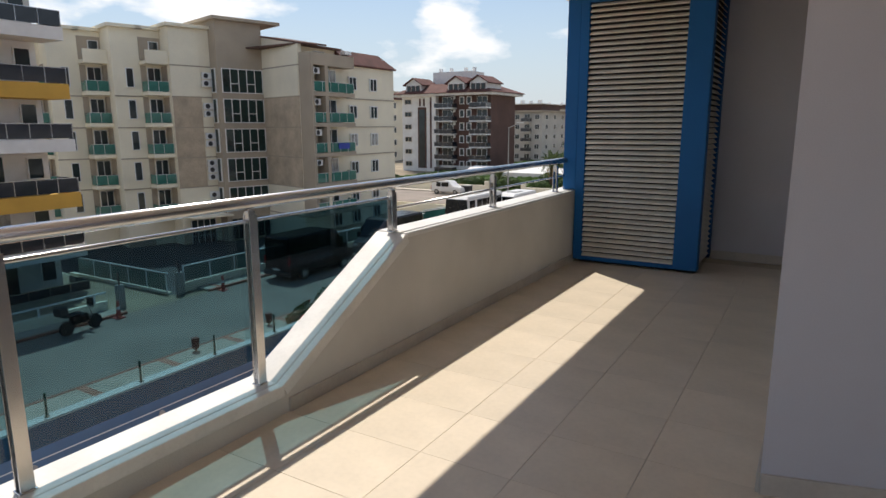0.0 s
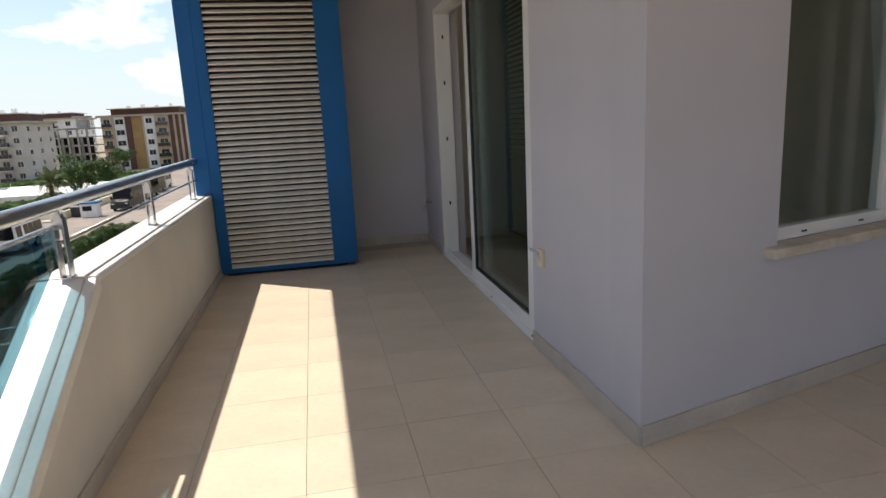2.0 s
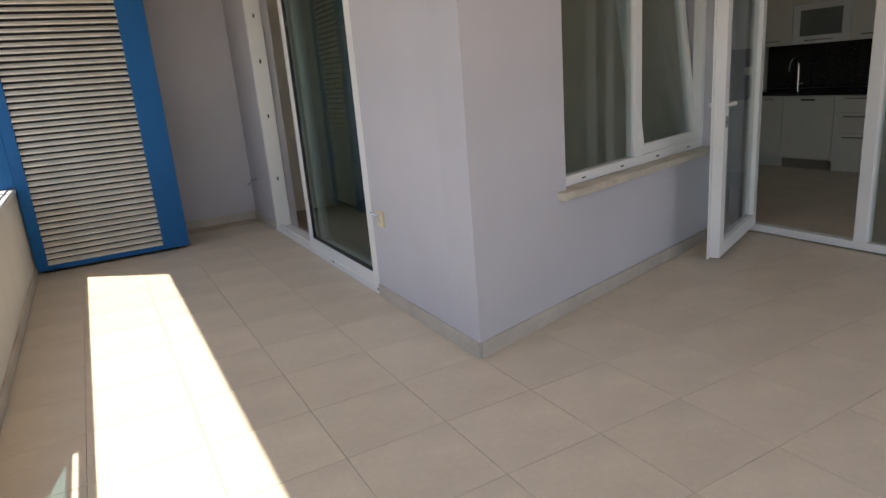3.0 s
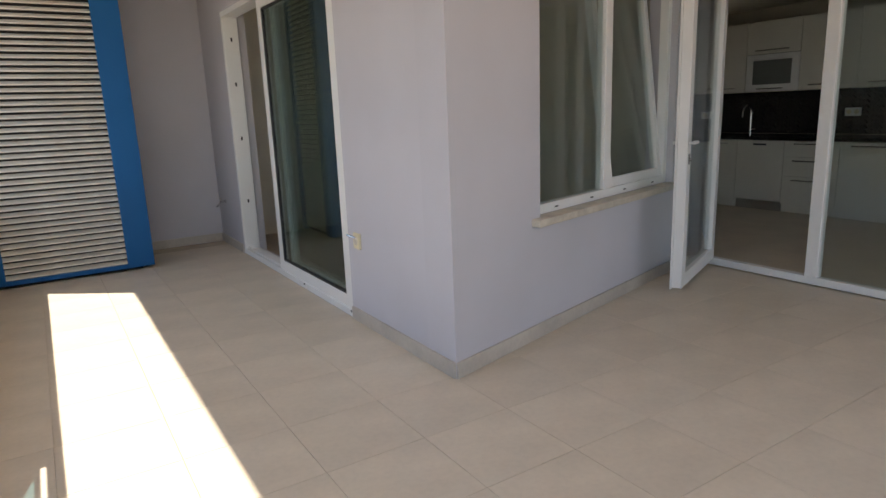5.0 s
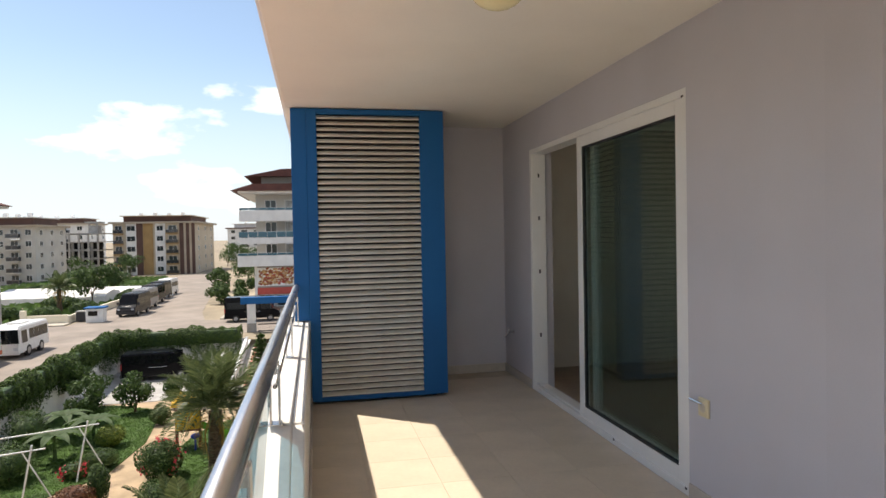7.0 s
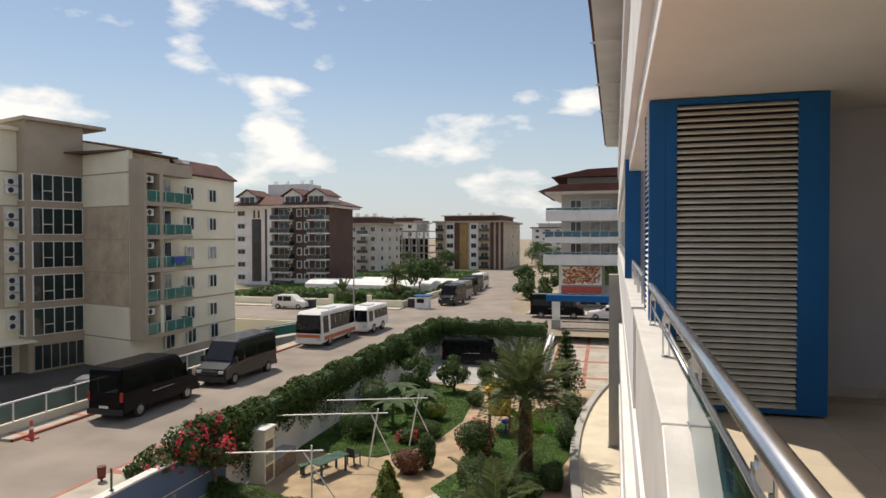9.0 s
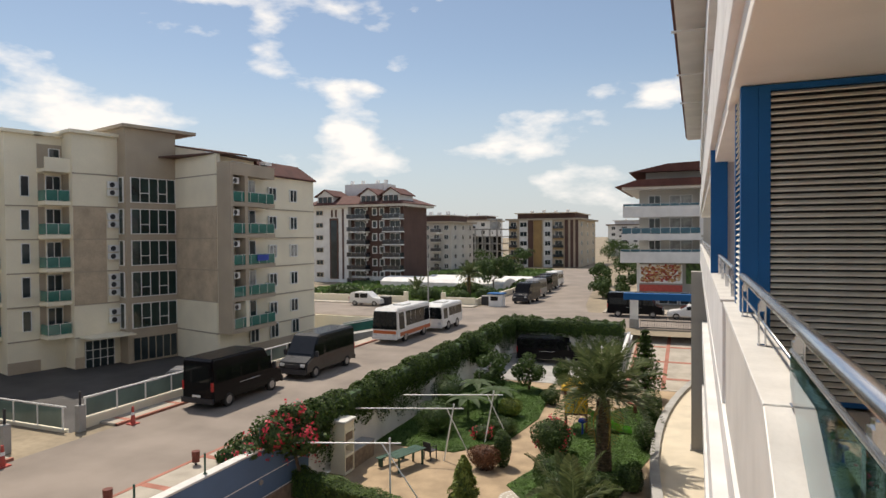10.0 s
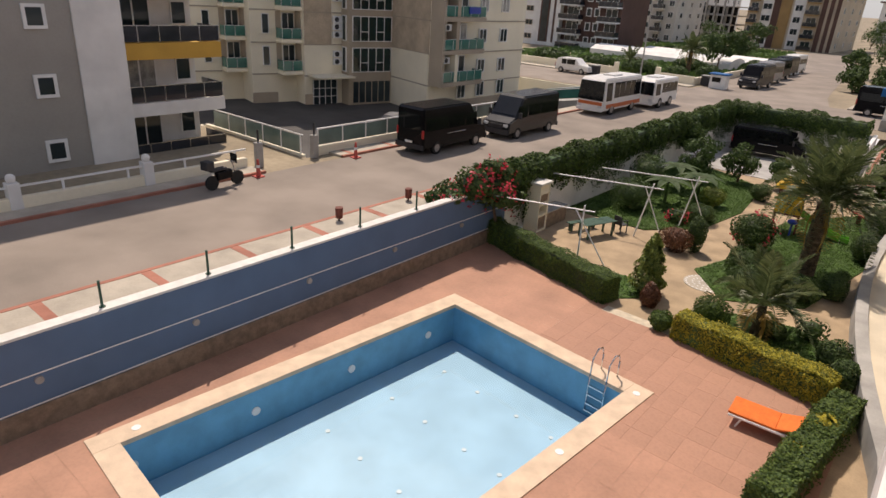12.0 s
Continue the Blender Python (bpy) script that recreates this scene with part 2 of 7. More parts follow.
FROST = mat("frosted_grey_glass", (0.17, 0.18, 0.17), 0.3, var=0.05, bump=0)
GREYP = mat("grey_vehicle_paint", (0.22, 0.22, 0.23), 0.25, var=0.05, bump=0)
WHITEV = mat("white_vehicle_paint", (0.78, 0.77, 0.75), 0.3, var=0.03, bump=0)
ORANGEV = mat("orange_vehicle_paint", (0.60, 0.14, 0.04), 0.4, var=0.05, bump=0)
VGLASS = mat("vehicle_glass", (0.008, 0.009, 0.010), 0.06, spec=0.3, var=0.1, bump=0)
RUBBER = mat("tyre_rubber", (0.02, 0.02, 0.02), 0.85, var=0.1)
RIM = mat("wheel_rim", (0.42, 0.42, 0.43), 0.35, metal=0.8, var=0.1)
REDL = mat("red_lamp_plastic", (0.45, 0.02, 0.02), 0.3, var=0.05)
HEADL = mat("headlight_plastic", (0.65, 0.66, 0.68), 0.15, var=0.05)
BARK = mat("bark", (0.16, 0.11, 0.07), 0.95, var=0.3, scale=6, fine=30, bump=0.8)
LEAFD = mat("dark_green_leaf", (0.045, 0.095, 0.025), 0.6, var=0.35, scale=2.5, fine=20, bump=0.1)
LEAFM = mat("mid_green_leaf", (0.075, 0.15, 0.035), 0.6, var=0.35, scale=2.5, fine=20, bump=0.1)
LEAFY = mat("yellow_green_leaf", (0.26, 0.27, 0.04), 0.65, var=0.3, scale=2.5, fine=20, bump=0.1)
LEAFR = mat("russet_leaf", (0.17, 0.07, 0.035), 0.65, var=0.35, scale=2.5, fine=20, bump=0.1)
PALMG = mat("palm_frond_green", (0.12, 0.17, 0.055), 0.5, var=0.25, scale=1.5, fine=20, bump=0.05)
FLOWER = mat("red_pink_blossom", (0.62, 0.035, 0.06), 0.6, var=0.15)
ORANGE = mat("orange_cushion_fabric", (0.78, 0.17, 0.03), 0.85, var=0.08, scale=6, fine=200, bump=0.2)
GREENPL = mat("green_slide_plastic", (0.13, 0.45, 0.04), 0.35, var=0.05)
YELLOWPL = mat("yellow_playhouse_plastic", (0.72, 0.42, 0.03), 0.4, var=0.05)
BLUEPL = mat("blue_plastic", (0.02, 0.06, 0.40), 0.4, var=0.05)
DKGREEN = mat("dark_green_painted_wood", (0.03, 0.09, 0.06), 0.55, var=0.15, scale=8)
WOODR = mat("red_brown_timber", (0.18, 0.045, 0.03), 0.7, var=0.15, scale=8)
POSTP = mat("red_white_cone_plastic", (0.55, 0.09, 0.07), 0.5, var=0.08)
EARTH = mat("dry_ground", (0.33, 0.27, 0.19), 0.95, var=0.2, scale=0.15, fine=3, bump=0.4)

# ---------------------------------------------------------------- the balcony's shell
YB, YE, KX, CZ = -3.1, 4.6, 2.86, 2.61
SA = radians(15)
SLANT = Matrix.Rotation(SA, 4, "Z")
KY = KX * math.tan(SA)

struct("balcony_slab", bm_box(-2.2, KX + 0.1, YB, YE, -0.30, -0.012), GROUT, "concrete balcony slab under beige floor tiles", "floor")


def wall_panels(bm, s0, s1, z0, z1, d0, d1, holes):
    """A straight wall along x from s0 to s1, between the depths d0 and d1 in y, with openings (sa, sb, za, zb)."""
    cur = s0
    for a, b, za, zb in holes:
        box(bm, cur, a, d0, d1, z0, z1)
        if za > z0:
            box(bm, a, b, d0, d1, z0, za)
        if zb < z1:
            box(bm, a, b, d0, d1, zb, z1)
        cur = b
    box(bm, cur, s1, d0, d1, z0, z1)


# wall with the sliding door: local x runs along +y, local y along -x
ALONG = Matrix.Rotation(radians(90), 4, "Z")
bm = bmesh.new()
wall_panels(bm, 0.26, YE + 0.2, -0.3, CZ + 0.2, -0.22, 0.0, [(1.21, 3.76, 0.0, 2.26)])
w = struct("wall_east", bm, WALL, "lilac grey painted balcony wall beside the sliding door", "wall")
w.matrix_world = ALONG
bm = bmesh.new()
prism(bm, [(0.0, 0.0), (0.1, 0.0), (0.1, 0.24), (0.26 * math.sin(SA), 0.26 * math.cos(SA))], "z", -0.3, CZ + 0.2)
wall_panels(bm, 0.1, KX / math.cos(SA) + 0.1, -0.3, CZ + 0.2, 0.0, 0.22, [(0.75, 2.56, 0.701, 2.25)])
w = struct("wall_window", bm, WALL, "lilac grey painted slanting wall with a white window", "wall")
w.matrix_world = SLANT
bm = bmesh.new()
box(bm, KX, KX + 0.2, KY - 0.09, KY + 0.3, -0.3, CZ + 0.2)
box(bm, KX, KX + 0.2, -2.2, KY - 0.09, 2.2, CZ + 0.2)
box(bm, KX, KX + 0.2, -4.7, -2.2, -0.3, CZ + 0.2)
struct("wall_kitchen", bm, WALL, "lilac grey painted wall above the kitchen doors", "wall")
struct("wall_north", bm_box(-2.05, 0.0, YE, YE + 0.2, -0.3, CZ + 0.2), WALL, "grey painted end wall of the balcony behind the louvred unit", "wall")
struct("kerb_south", bm_box(-2.05, KX, YB - 0.2, YB, -0.3, 0.15), PARAP, "low white kerb at the open end of the balcony", "parapet")
bm = bmesh.new()
box(bm, -2.24, KX + 3.4, YB - 0.2, YE + 0.2, CZ, CZ + 0.25, bevel=0.008)
struct("ceiling", bm, CEIL, "off-white painted balcony ceiling slab", "ceiling")

# parapet: high by the louvred unit, sloping down to a low kerb
PX0, PX1 = -2.275, -2.06
PROF = [(YB, -0.3), (YE, -0.3), (YE, 0.715), (0.66, 0.715), (-0.43, 0.125), (YB, 0.125)]
bm = bmesh.new()
prism(bm, PROF, "x", PX0 + 0.015, PX1 - 0.004)
parapet = struct("parapet", bm, PARAP, "rendered white balcony parapet that slopes down to a low kerb", "parapet")
for name, a, b in (("coping", (YE, 0.715), (0.66, 0.715)), ("coping", (0.66, 0.715), (-0.43, 0.125)), ("coping", (-0.43, 0.125), (YB, 0.125))):
    d = Vector((0, b[0] - a[0], b[1] - a[1]))
    up = Vector((0, -d.z, d.y)).normalized()
    up = up if up.z > 0 else -up
    bm = bmesh.new()
    ln = d.length
    box(bm, PX0 - 0.012, PX1 - 0.045, -ln / 2, ln / 2, 0, 0.03, bevel=0.006)
    q = Matrix.LocRotScale(Vector((0, (a[0] + b[0]) / 2, (a[1] + b[1]) / 2)), Euler((math.atan2(d.z, d.y), 0, 0)), None)
    if up.dot(q.to_3x3() @ Vector((0, 0, 1))) < 0:
        q = q @ Matrix.Rotation(math.pi, 4, "X")
    part(name, bm, COPING, parapet, "pale marble coping").matrix_world = q
    bm = bmesh.new()
    box(bm, PX1 - 0.045, PX1 + 0.004, -ln / 2, ln / 2, -0.035 if a[1] < 0.7 or b[1] < 0.7 else 0.0, 0.028, bevel=0.006)
    part("edge_strip", bm, COPING, parapet).matrix_world = q

# skirtings
bm = bmesh.new()
box(bm, -0.014, 0.0, 0.0, 1.2, 0.0, 0.085, bevel=0.003)
box(bm, -0.014, 0.0, 3.77, YE, 0.0, 0.085, bevel=0.003)
struct("skirting_east", bm, SKIRT, "beige tile skirting along the balcony wall", "skirting")
w = struct("skirting_window", bm_box(0.0, KX / math.cos(SA) - 0.02, -0.014, 0.0, 0.0, 0.085, bevel=0.003), SKIRT, "beige tile skirting under the window", "skirting")
w.matrix_world = SLANT
struct("skirting_north", bm_box(-2.05, -0.014, YE - 0.014, YE, 0.0, 0.085, bevel=0.003), SKIRT, "beige tile skirting on the end wall", "skirting")
struct("skirting_parapet", bm_box(PX1 - 0.004, PX1 + 0.010, -0.4, YE - 0.014, 0.0, 0.075, bevel=0.003), SKIRT, "beige tile skirting along the parapet", "skirting")

# ---------------------------------------------------------------- louvred unit
LX0, LX1, LY0, LY1, LZ0, LZ1 = -2.185, -0.835, 3.70, 4.55, 0.03, 2.60
unit = thing("louvred_unit", "tall blue sheet-metal louvred enclosure with cream slats", "louvred enclosure", pose(0, 0, 0))
for x0, x1 in ((LX0, -1.965), (-1.055, LX1)):
    bm = bmesh.new()
    if x0 < -2:
        box(bm, PX1 + 0.006, x1, LY0, LY0 + 0.05, LZ0, LZ1, bevel=0.004)
        box(bm, x0, PX1 + 0.006, LY0, LY0 + 0.05, 0.75, LZ1, bevel=0.004)
    else:
        box(bm, x0, x1, LY0, LY0 + 0.05, LZ0, LZ1, bevel=0.004)
    part("stile", bm, BLUE, unit)
part("top_rail", bm_box(-1.965, -1.055, LY0 + 0.004, LY0 + 0.05, LZ1 - 0.045, LZ1), BLUE, unit)
part("bottom_rail", bm_box(-1.965, -1.055, LY0 + 0.004, LY0 + 0.05, LZ0, LZ0 + 0.035), BLUE, unit)
for y0, y1 in ((LY0 + 0.05, LY0 + 0.13), (LY1 - 0.10, LY1)):
    part("side_stile", bm_box(LX1 - 0.04, LX1, y0, y1, LZ0, LZ1), BLUE, unit)
slat3 = mesh_of("side_slat", (lambda b: (box(b, -0.03, 0.022, LY0 + 0.13, LY1 - 0.1, -0.0025, 0.0025, mtx=Matrix.Rotation(radians(46), 4, "Y")), b)[1])(bmesh.new()), SLAT)
for i in range(48):
    o = new("side_slat", slat3)
    o.parent = unit
    o.location = (LX1 - 0.022, 0, LZ0 + 0.06 + i * (LZ1 - LZ0 - 0.125) / 47)
# black sheets added behind the slats: painted shade, and a stop for stray light
part("side_shade_backing", bm_box(LX1 - 0.058, LX1 - 0.05, LY0 + 0.08, LY1, LZ0, LZ1), DARK, unit, "black sheet standing in for the shaded inside of the enclosure")
part("shade_base", bm_box(PX1 + 0.02, LX1 - 0.06, LY0 + 0.075, LY1, LZ0, LZ0 + 0.01), DARK, unit)
# added black block, paints the shadow gap between unit and floor
part("plinth", bm_box(PX1 + 0.04, LX1 - 0.09, LY0 + 0.09, LY1, 0.0, LZ0 - 0.001), DARK, unit, "black block painting the shade under the enclosure")
part("shade_backing", bm_box(-2.0, -1.0, LY0 + 0.062, LY0 + 0.072, LZ0, LZ1), DARK, unit, "black sheet standing in for the shaded inside of the enclosure")
slat = mesh_of("slat", (lambda b: (box(b, -1.967, -1.053, -0.023, 0.020, -0.002, 0.002, mtx=Matrix.Rotation(radians(37), 4, "X")), box(b, -1.967, -1.053, -0.0215, -0.0175, -0.0205, -0.0115), b)[-1])(bmesh.new()), SLAT)
NS = 48
for i in range(NS):
    o = new("slat", slat)
    o.parent = unit
    o.location = (0, LY0 + 0.034, LZ0 + 0.06 + i * (LZ1 - LZ0 - 0.125) / (NS - 1))
for y0, y1 in ((LY0 + 0.05, LY0 + 0.13), (LY1 - 0.1, LY1)):
    part("side_stile", bm_box(LX0, LX0 + 0.04, y0, y1, 0.75, LZ1), BLUE, unit)
slat2 = mesh_of("side_slat", (lambda b: (box(b, -0.02, 0.02, LY0 + 0.13, LY1 - 0.1, -0.005, 0.005, mtx=Matrix.Rotation(radians(-38), 4, "Y")), b)[1])(bmesh.new()), SLAT)
for i in range(36):
    o = new("side_slat", slat2)
    o.parent = unit
    o.location = (LX0 + 0.02, 0, 0.78 + i * 0.051)

# ---------------------------------------------------------------- rail
RX, RZ = -2.168, 1.045
rail = thing("balcony_rail", "brushed steel balcony rail with teal glass panels", "railing", pose(0, 0, 0))
bm = bmesh.new()
rod(bm, (RX, YB, RZ), (RX, 3.70, RZ), 0.029, 20)
part("handrail", bm, STEEL, rail, "thick round steel handrail", True)
for z in (0.89,):
    bm = bmesh.new()
    rod(bm, (RX, 0.66, z), (RX, 3.70, z), 0.009, 10)
    part("mid_rail", bm, STEEL, rail, "", True)
HIGH, LOW = (0.65, 2.05, 3.44), (-0.48, -1.55, -2.62, -3.04)
for y in HIGH + LOW:
    z0 = 0.745 if y > 0 else 0.155
    bm = bmesh.new()
    for dx in (-0.017, 0.017):
        box(bm, RX + dx - 0.004, RX + dx + 0.004, y - 0.024, y + 0.024, z0, RZ - 0.055, bevel=0.0015)
    box(bm, RX - 0.014, RX + 0.014, y - 0.02, y + 0.02, RZ - 0.10, RZ - 0.04)
    rod(bm, (RX, y, RZ - 0.06), (RX, y, RZ - 0.02), 0.008, 8)
    box(bm, RX - 0.026, RX + 0.026, y - 0.03, y + 0.03, z0, z0 + 0.006, bevel=0.002)
    part("post", bm, STEEL, rail)
ys = [0.63, -0.46] + [y for y in LOW[1:]]
bm = bmesh.new()
prism(bm, [(0.63, 0.83), (0.63, 0.945), (-0.46, 0.945), (-0.46, 0.275), (-0.40, 0.275)], "x", RX - 0.030, RX - 0.020)
part("glass_panel", bm, TEAL, rail, "teal tinted glass panel cut to the slope")
for a, b in zip(LOW[:-1], LOW[1:]):
    part("glass_panel", bm_box(RX - 0.030, RX - 0.020, b + 0.02, a - 0.02, 0.275, 0.945), TEAL, rail, "teal tinted glass panel")
bm = bmesh.new()
rod(bm, (RX - 0.022, YB, 0.955), (RX - 0.022, 0.64, 0.955), 0.010, 10)
part("glass_cap", bm, STEEL, rail, "", True)

# ---------------------------------------------------------------- sliding door
door = tagged(thing("door_1", "white sliding glass balcony door, half open", "sliding door", pose(0, 0, 0)), kind="structure")


def frame_ring(bm, y0, y1, z0, z1, x0, x1, w, bevel=0.004):
    """A rectangular frame in the y-z plane."""
    box(bm, x0, x1, y0, y0 + w, z0, z1, bevel=bevel)
    box(bm, x0, x1, y1 - w, y1, z0, z1, bevel=bevel)
    box(bm, x0, x1, y0 + w, y1 - w, z0, z0 + w, bevel=bevel)
    box(bm, x0, x1, y0 + w, y1 - w, z1 - w, z1, bevel=bevel)


bm = bmesh.new()
frame_ring(bm, 1.21, 3.76, 0.0, 2.26, 0.0, 0.14, 0.046)
box(bm, 0.02, 0.035, 1.265, 3.705, 0.055, 0.07)
part("frame", bm, PVC, door)
bm = bmesh.new()
for z in (0.5, 1.1, 1.6, 2.0):
    box(bm, 0.062, 0.076, 3.700, 3.7065, z, z + 0.035)
for y, z in ((1.235, 2.2), (1.235, 0.02), (2.1, 0.02)):
    box(bm, -0.003, 0.0, y, y + 0.018, z + 0.01, z + 0.022)
part("strike_plate", bm, GASKET, door, "dark metal strike plates")
leaf = part("sliding_leaf", (lambda b: (frame_ring(b, 1.255, 2.70, 0.045, 2.215, 0.012, 0.062, 0.082), b)[1])(bmesh.new()), PVC, door, "white sliding leaf")
bm = bmesh.new()
frame_ring(bm, 1.337, 2.618, 0.127, 2.133, 0.020, 0.045, 0.012, bevel=0)
part("gasket", bm, GASKET, leaf)
part("pane", bm_box(0.030, 0.038, 1.345, 2.61, 0.135, 2.125), GREENGL, leaf, "green tinted pane").visible_shadow = False
leaf2 = part("fixed_leaf", (lambda b: (frame_ring(b, 1.265, 2.62, 0.045, 2.215, 0.085, 0.135, 0.075), b)[1])(bmesh.new()), PVC, door, "white inner leaf behind")
part("pane", bm_box(0.105, 0.113, 1.34, 2.545, 0.12, 2.14), CLEAR, leaf2).visible_shadow = False

# ---------------------------------------------------------------- window in the slanting wall
win = tagged(thing("window_1", "white plastic window with a tilted casement", "window", SLANT.copy()), kind="structure")


def ring_s(bm, s0, s1, z0, z1, d0, d1, w, bevel=0.004):
    box(bm, s0, s0 + w, d0, d1, z0, z1, bevel=bevel)
    box(bm, s1 - w, s1, d0, d1, z0, z1, bevel=bevel)
    box(bm, s0 + w, s1 - w, d0, d1, z0, z0 + w, bevel=bevel)
    box(bm, s0 + w, s1 - w, d0, d1, z1 - w, z1, bevel=bevel)


bm = bmesh.new()
ring_s(bm, 0.75, 2.56, 0.705, 2.25, 0.05, 0.115, 0.058)
box(bm, 1.575, 1.66, 0.05, 0.115, 0.763, 2.192, bevel=0.004)
part("window_frame", bm, PVC, win)
bm = bmesh.new()
for s in (0.98, 1.4, 1.85, 2.3):
    box(bm, s, s + 0.035, 0.047, 0.051, 0.727, 0.735)
part("drain_slot", bm, GASKET, win)
part("pane", bm_box(0.808, 1.575, 0.075, 0.083, 0.763, 2.192), CLEAR, win, "fixed pane").visible_shadow = False
tilt = Matrix.Translation((0, 0.06, 0.765)) @ Matrix.Rotation(radians(-7), 4, "X") @ Matrix.Translation((0, 0, -0.765))
bm = bmesh.new()
ring_s(bm, 1.665, 2.50, 0.765, 2.185, 0.0, 0.055, 0.062)
cas = part("casement", bm, PVC, win, "casement tilted inwards at the top")
cas.matrix_local = tilt
part("pane", bm_box(1.727, 2.438, 0.022, 0.03, 0.827, 2.123), CLEAR, cas).visible_shadow = False
bm = bmesh.new()
box(bm, 0.67, 2.62, -0.055, 0.05, 0.66, 0.705, bevel=0.006)
part("sill", bm, SILL, win, "beige stone sill")

# ---------------------------------------------------------------- kitchen doors
kd = tagged(thing("door_2", "white glazed kitchen balcony door standing open", "glazed door", pose(0, 0, 0)), kind="structure")
JY = KY - 0.09
bm = bmesh.new()
frame_ring(bm, -2.2, JY, 0.0, 2.2, KX + 0.04, KX + 0.11, 0.055)
box(bm, KX + 0.04, KX + 0.11, -0.25, -0.165, 0.055, 2.145, bevel=0.004)
box(bm, KX + 0.04, KX + 0.11, -1.28, -1.20, 0.055, 2.145, bevel=0.004)
part("frame", bm, PVC, kd)
for a, b in ((-1.20, -0.25), (-2.145, -1.28)):
    part("pane", bm_box(KX + 0.07, KX + 0.078, a, b, 0.055, 2.145), CLEAR, kd, "fixed side pane").visible_shadow = False
LEAFM4 = Matrix.Translation((KX + 0.03, JY - 0.05, 0)) @ Matrix.Rotation(radians(202.5), 4, "Z")
bm = bmesh.new()
ring_s(bm, 0.0, 1.0, 0.05, 2.15, 0.0, 0.065, 0.095)
box(bm, 0.985, 1.01, -0.012, 0.0, 0.04, 2.16)
lf = part("door_leaf", bm, PVC, kd, "white outward-opened door leaf")
lf.matrix_local = LEAFM4
part("pane", bm_box(0.095, 0.905, 0.028, 0.036, 0.145, 2.055), CLEAR, lf).visible_shadow = False
bm = bmesh.new()
for dy in (-0.03, 0.095):
    box(bm, 0.86, 0.98, dy - 0.008, dy + 0.008, 1.03, 1.052, bevel=0.004)
    rod(bm, (0.965, 0.03, 1.04), (0.965, dy, 1.04), 0.009, 8)
part("door_handle", bm, WHITEM, lf, "white lever handle")
bm = bmesh.new()
box(bm, 0.950, 0.980, 0.066, 0.071, 0.90, 0.97)
rod(bm, (0.965, 0.066, 0.93), (0.965, 0.085, 0.93), 0.011, 8)
part("lock", bm, STEEL, lf)

# ---------------------------------------------------------------- small balcony fittings
sock = thing("wall_socket", "ivory outdoor wall socket with a cable plugged in", "socket", pose(0, 1.06, 0.54))
part("plate", bm_box(-0.018, 0.0, -0.042, 0.042, -0.05, 0.05, bevel=0.006), IVORY, sock)
bm = bmesh.new()
ball(bm, (-0.018, 0, 0), 0.026, 2, (0.3, 1, 1))
part("insert", bm, SILL, sock, "round socket insert")
bm = bmesh.new()
rod(bm, (-0.02, 0.0, 0.02), (-0.035, 0.09, 0.03), 0.008, 8)
part("plug", bm, STEEL, sock)
tap = thing("wall_tap", "small chrome garden tap on the wall", "tap", pose(-0.0, 4.32, 0.46))
bm = bmesh.new()
rod(bm, (0, 0, 0), (-0.06, 0, 0), 0.012, 10)
rod(bm, (-0.045, 0, 0), (-0.10, 0, -0.05), 0.010, 10)
rod(bm, (-0.004, 0, 0), (0, 0, 0), 0.025, 14)
part("spout", bm, CHROME, tap)
bm = bmesh.new()
rod(bm, (-0.05, 0, 0), (-0.05, 0, 0.035), 0.007, 8)
box(bm, -0.056, -0.044, -0.03, 0.03, 0.035, 0.045, bevel=0.003)
part("lever", bm, CHROME, tap)
lamp = thing("ceiling_lamp", "round cream glass ceiling lamp", "ceiling lamp", pose(-1.16, 0.87, CZ))
bm = bmesh.new()
ball(bm, (0, 0, -0.015), 0.13, 3, (1, 1, 0.75))
bmesh.ops.bisect_plane(bm, geom=bm.verts[:] + bm.edges[:] + bm.faces[:], plane_co=(0, 0, -0.002), plane_no=(0, 0, 1), clear_outer=True)
part("shade", bm, LAMPG, lamp, "cream glass shade", True)
bm = bmesh.new()
rod(bm, (0, 0, -0.02), (0, 0, 0), 0.138, 28)
part("base_ring", bm, WHITEM, lamp)

# ---------------------------------------------------------------- rooms behind the glass
bm = bmesh.new()
box(bm, 0.22, 2.62, 0.8, YE, -0.3, -0.004)
struct("floor_bedroom", bm, BROWNFL, "brown laminate floor of the room behind the sliding door", "floor")
bm = bmesh.new()
box(bm, 3.0, 6.4, -4.5, 2.95, -0.3, -0.006)
struct("floor_kitchen", bm, TILE, "beige polished tile floor of the kitchen", "floor")
bm = bmesh.new()
box(bm, 2.62, 2.82, 1.02, 3.0, -0.3, CZ)
box(bm, 2.62, 2.82, 3.0, YE, -0.3, 0.6)
box(bm, 2.62, 2.82, 3.0, YE, 2.3, CZ)
box(bm, 0.22, 2.62, YE, YE + 0.2, -0.3, CZ)
box(bm, 3.06, 6.4, 2.75, 2.95, -0.3, CZ)
box(bm, 6.2, 6.4, -4.5, 2.75, -0.3, CZ)
box(bm, 3.06, 6.4, -4.7, -4.5, -0.3, 1.45)
box(bm, 3.06, 6.4, -4.7, -4.5, 2.2, CZ)
box(bm, 2.82, 3.06, 1.06, 2.95, -0.3, CZ)
struct("wall_rooms", bm, ROOMW, "cream painted inner room walls", "wall")
bm = bmesh.new()
box(bm, 3.06, 6.2, -4.5, 2.75, 2.38, 2.45)
struct("ceiling_kitchen", bm, CEIL, "white lowered kitchen ceiling", "ceiling")

CX = 5.60


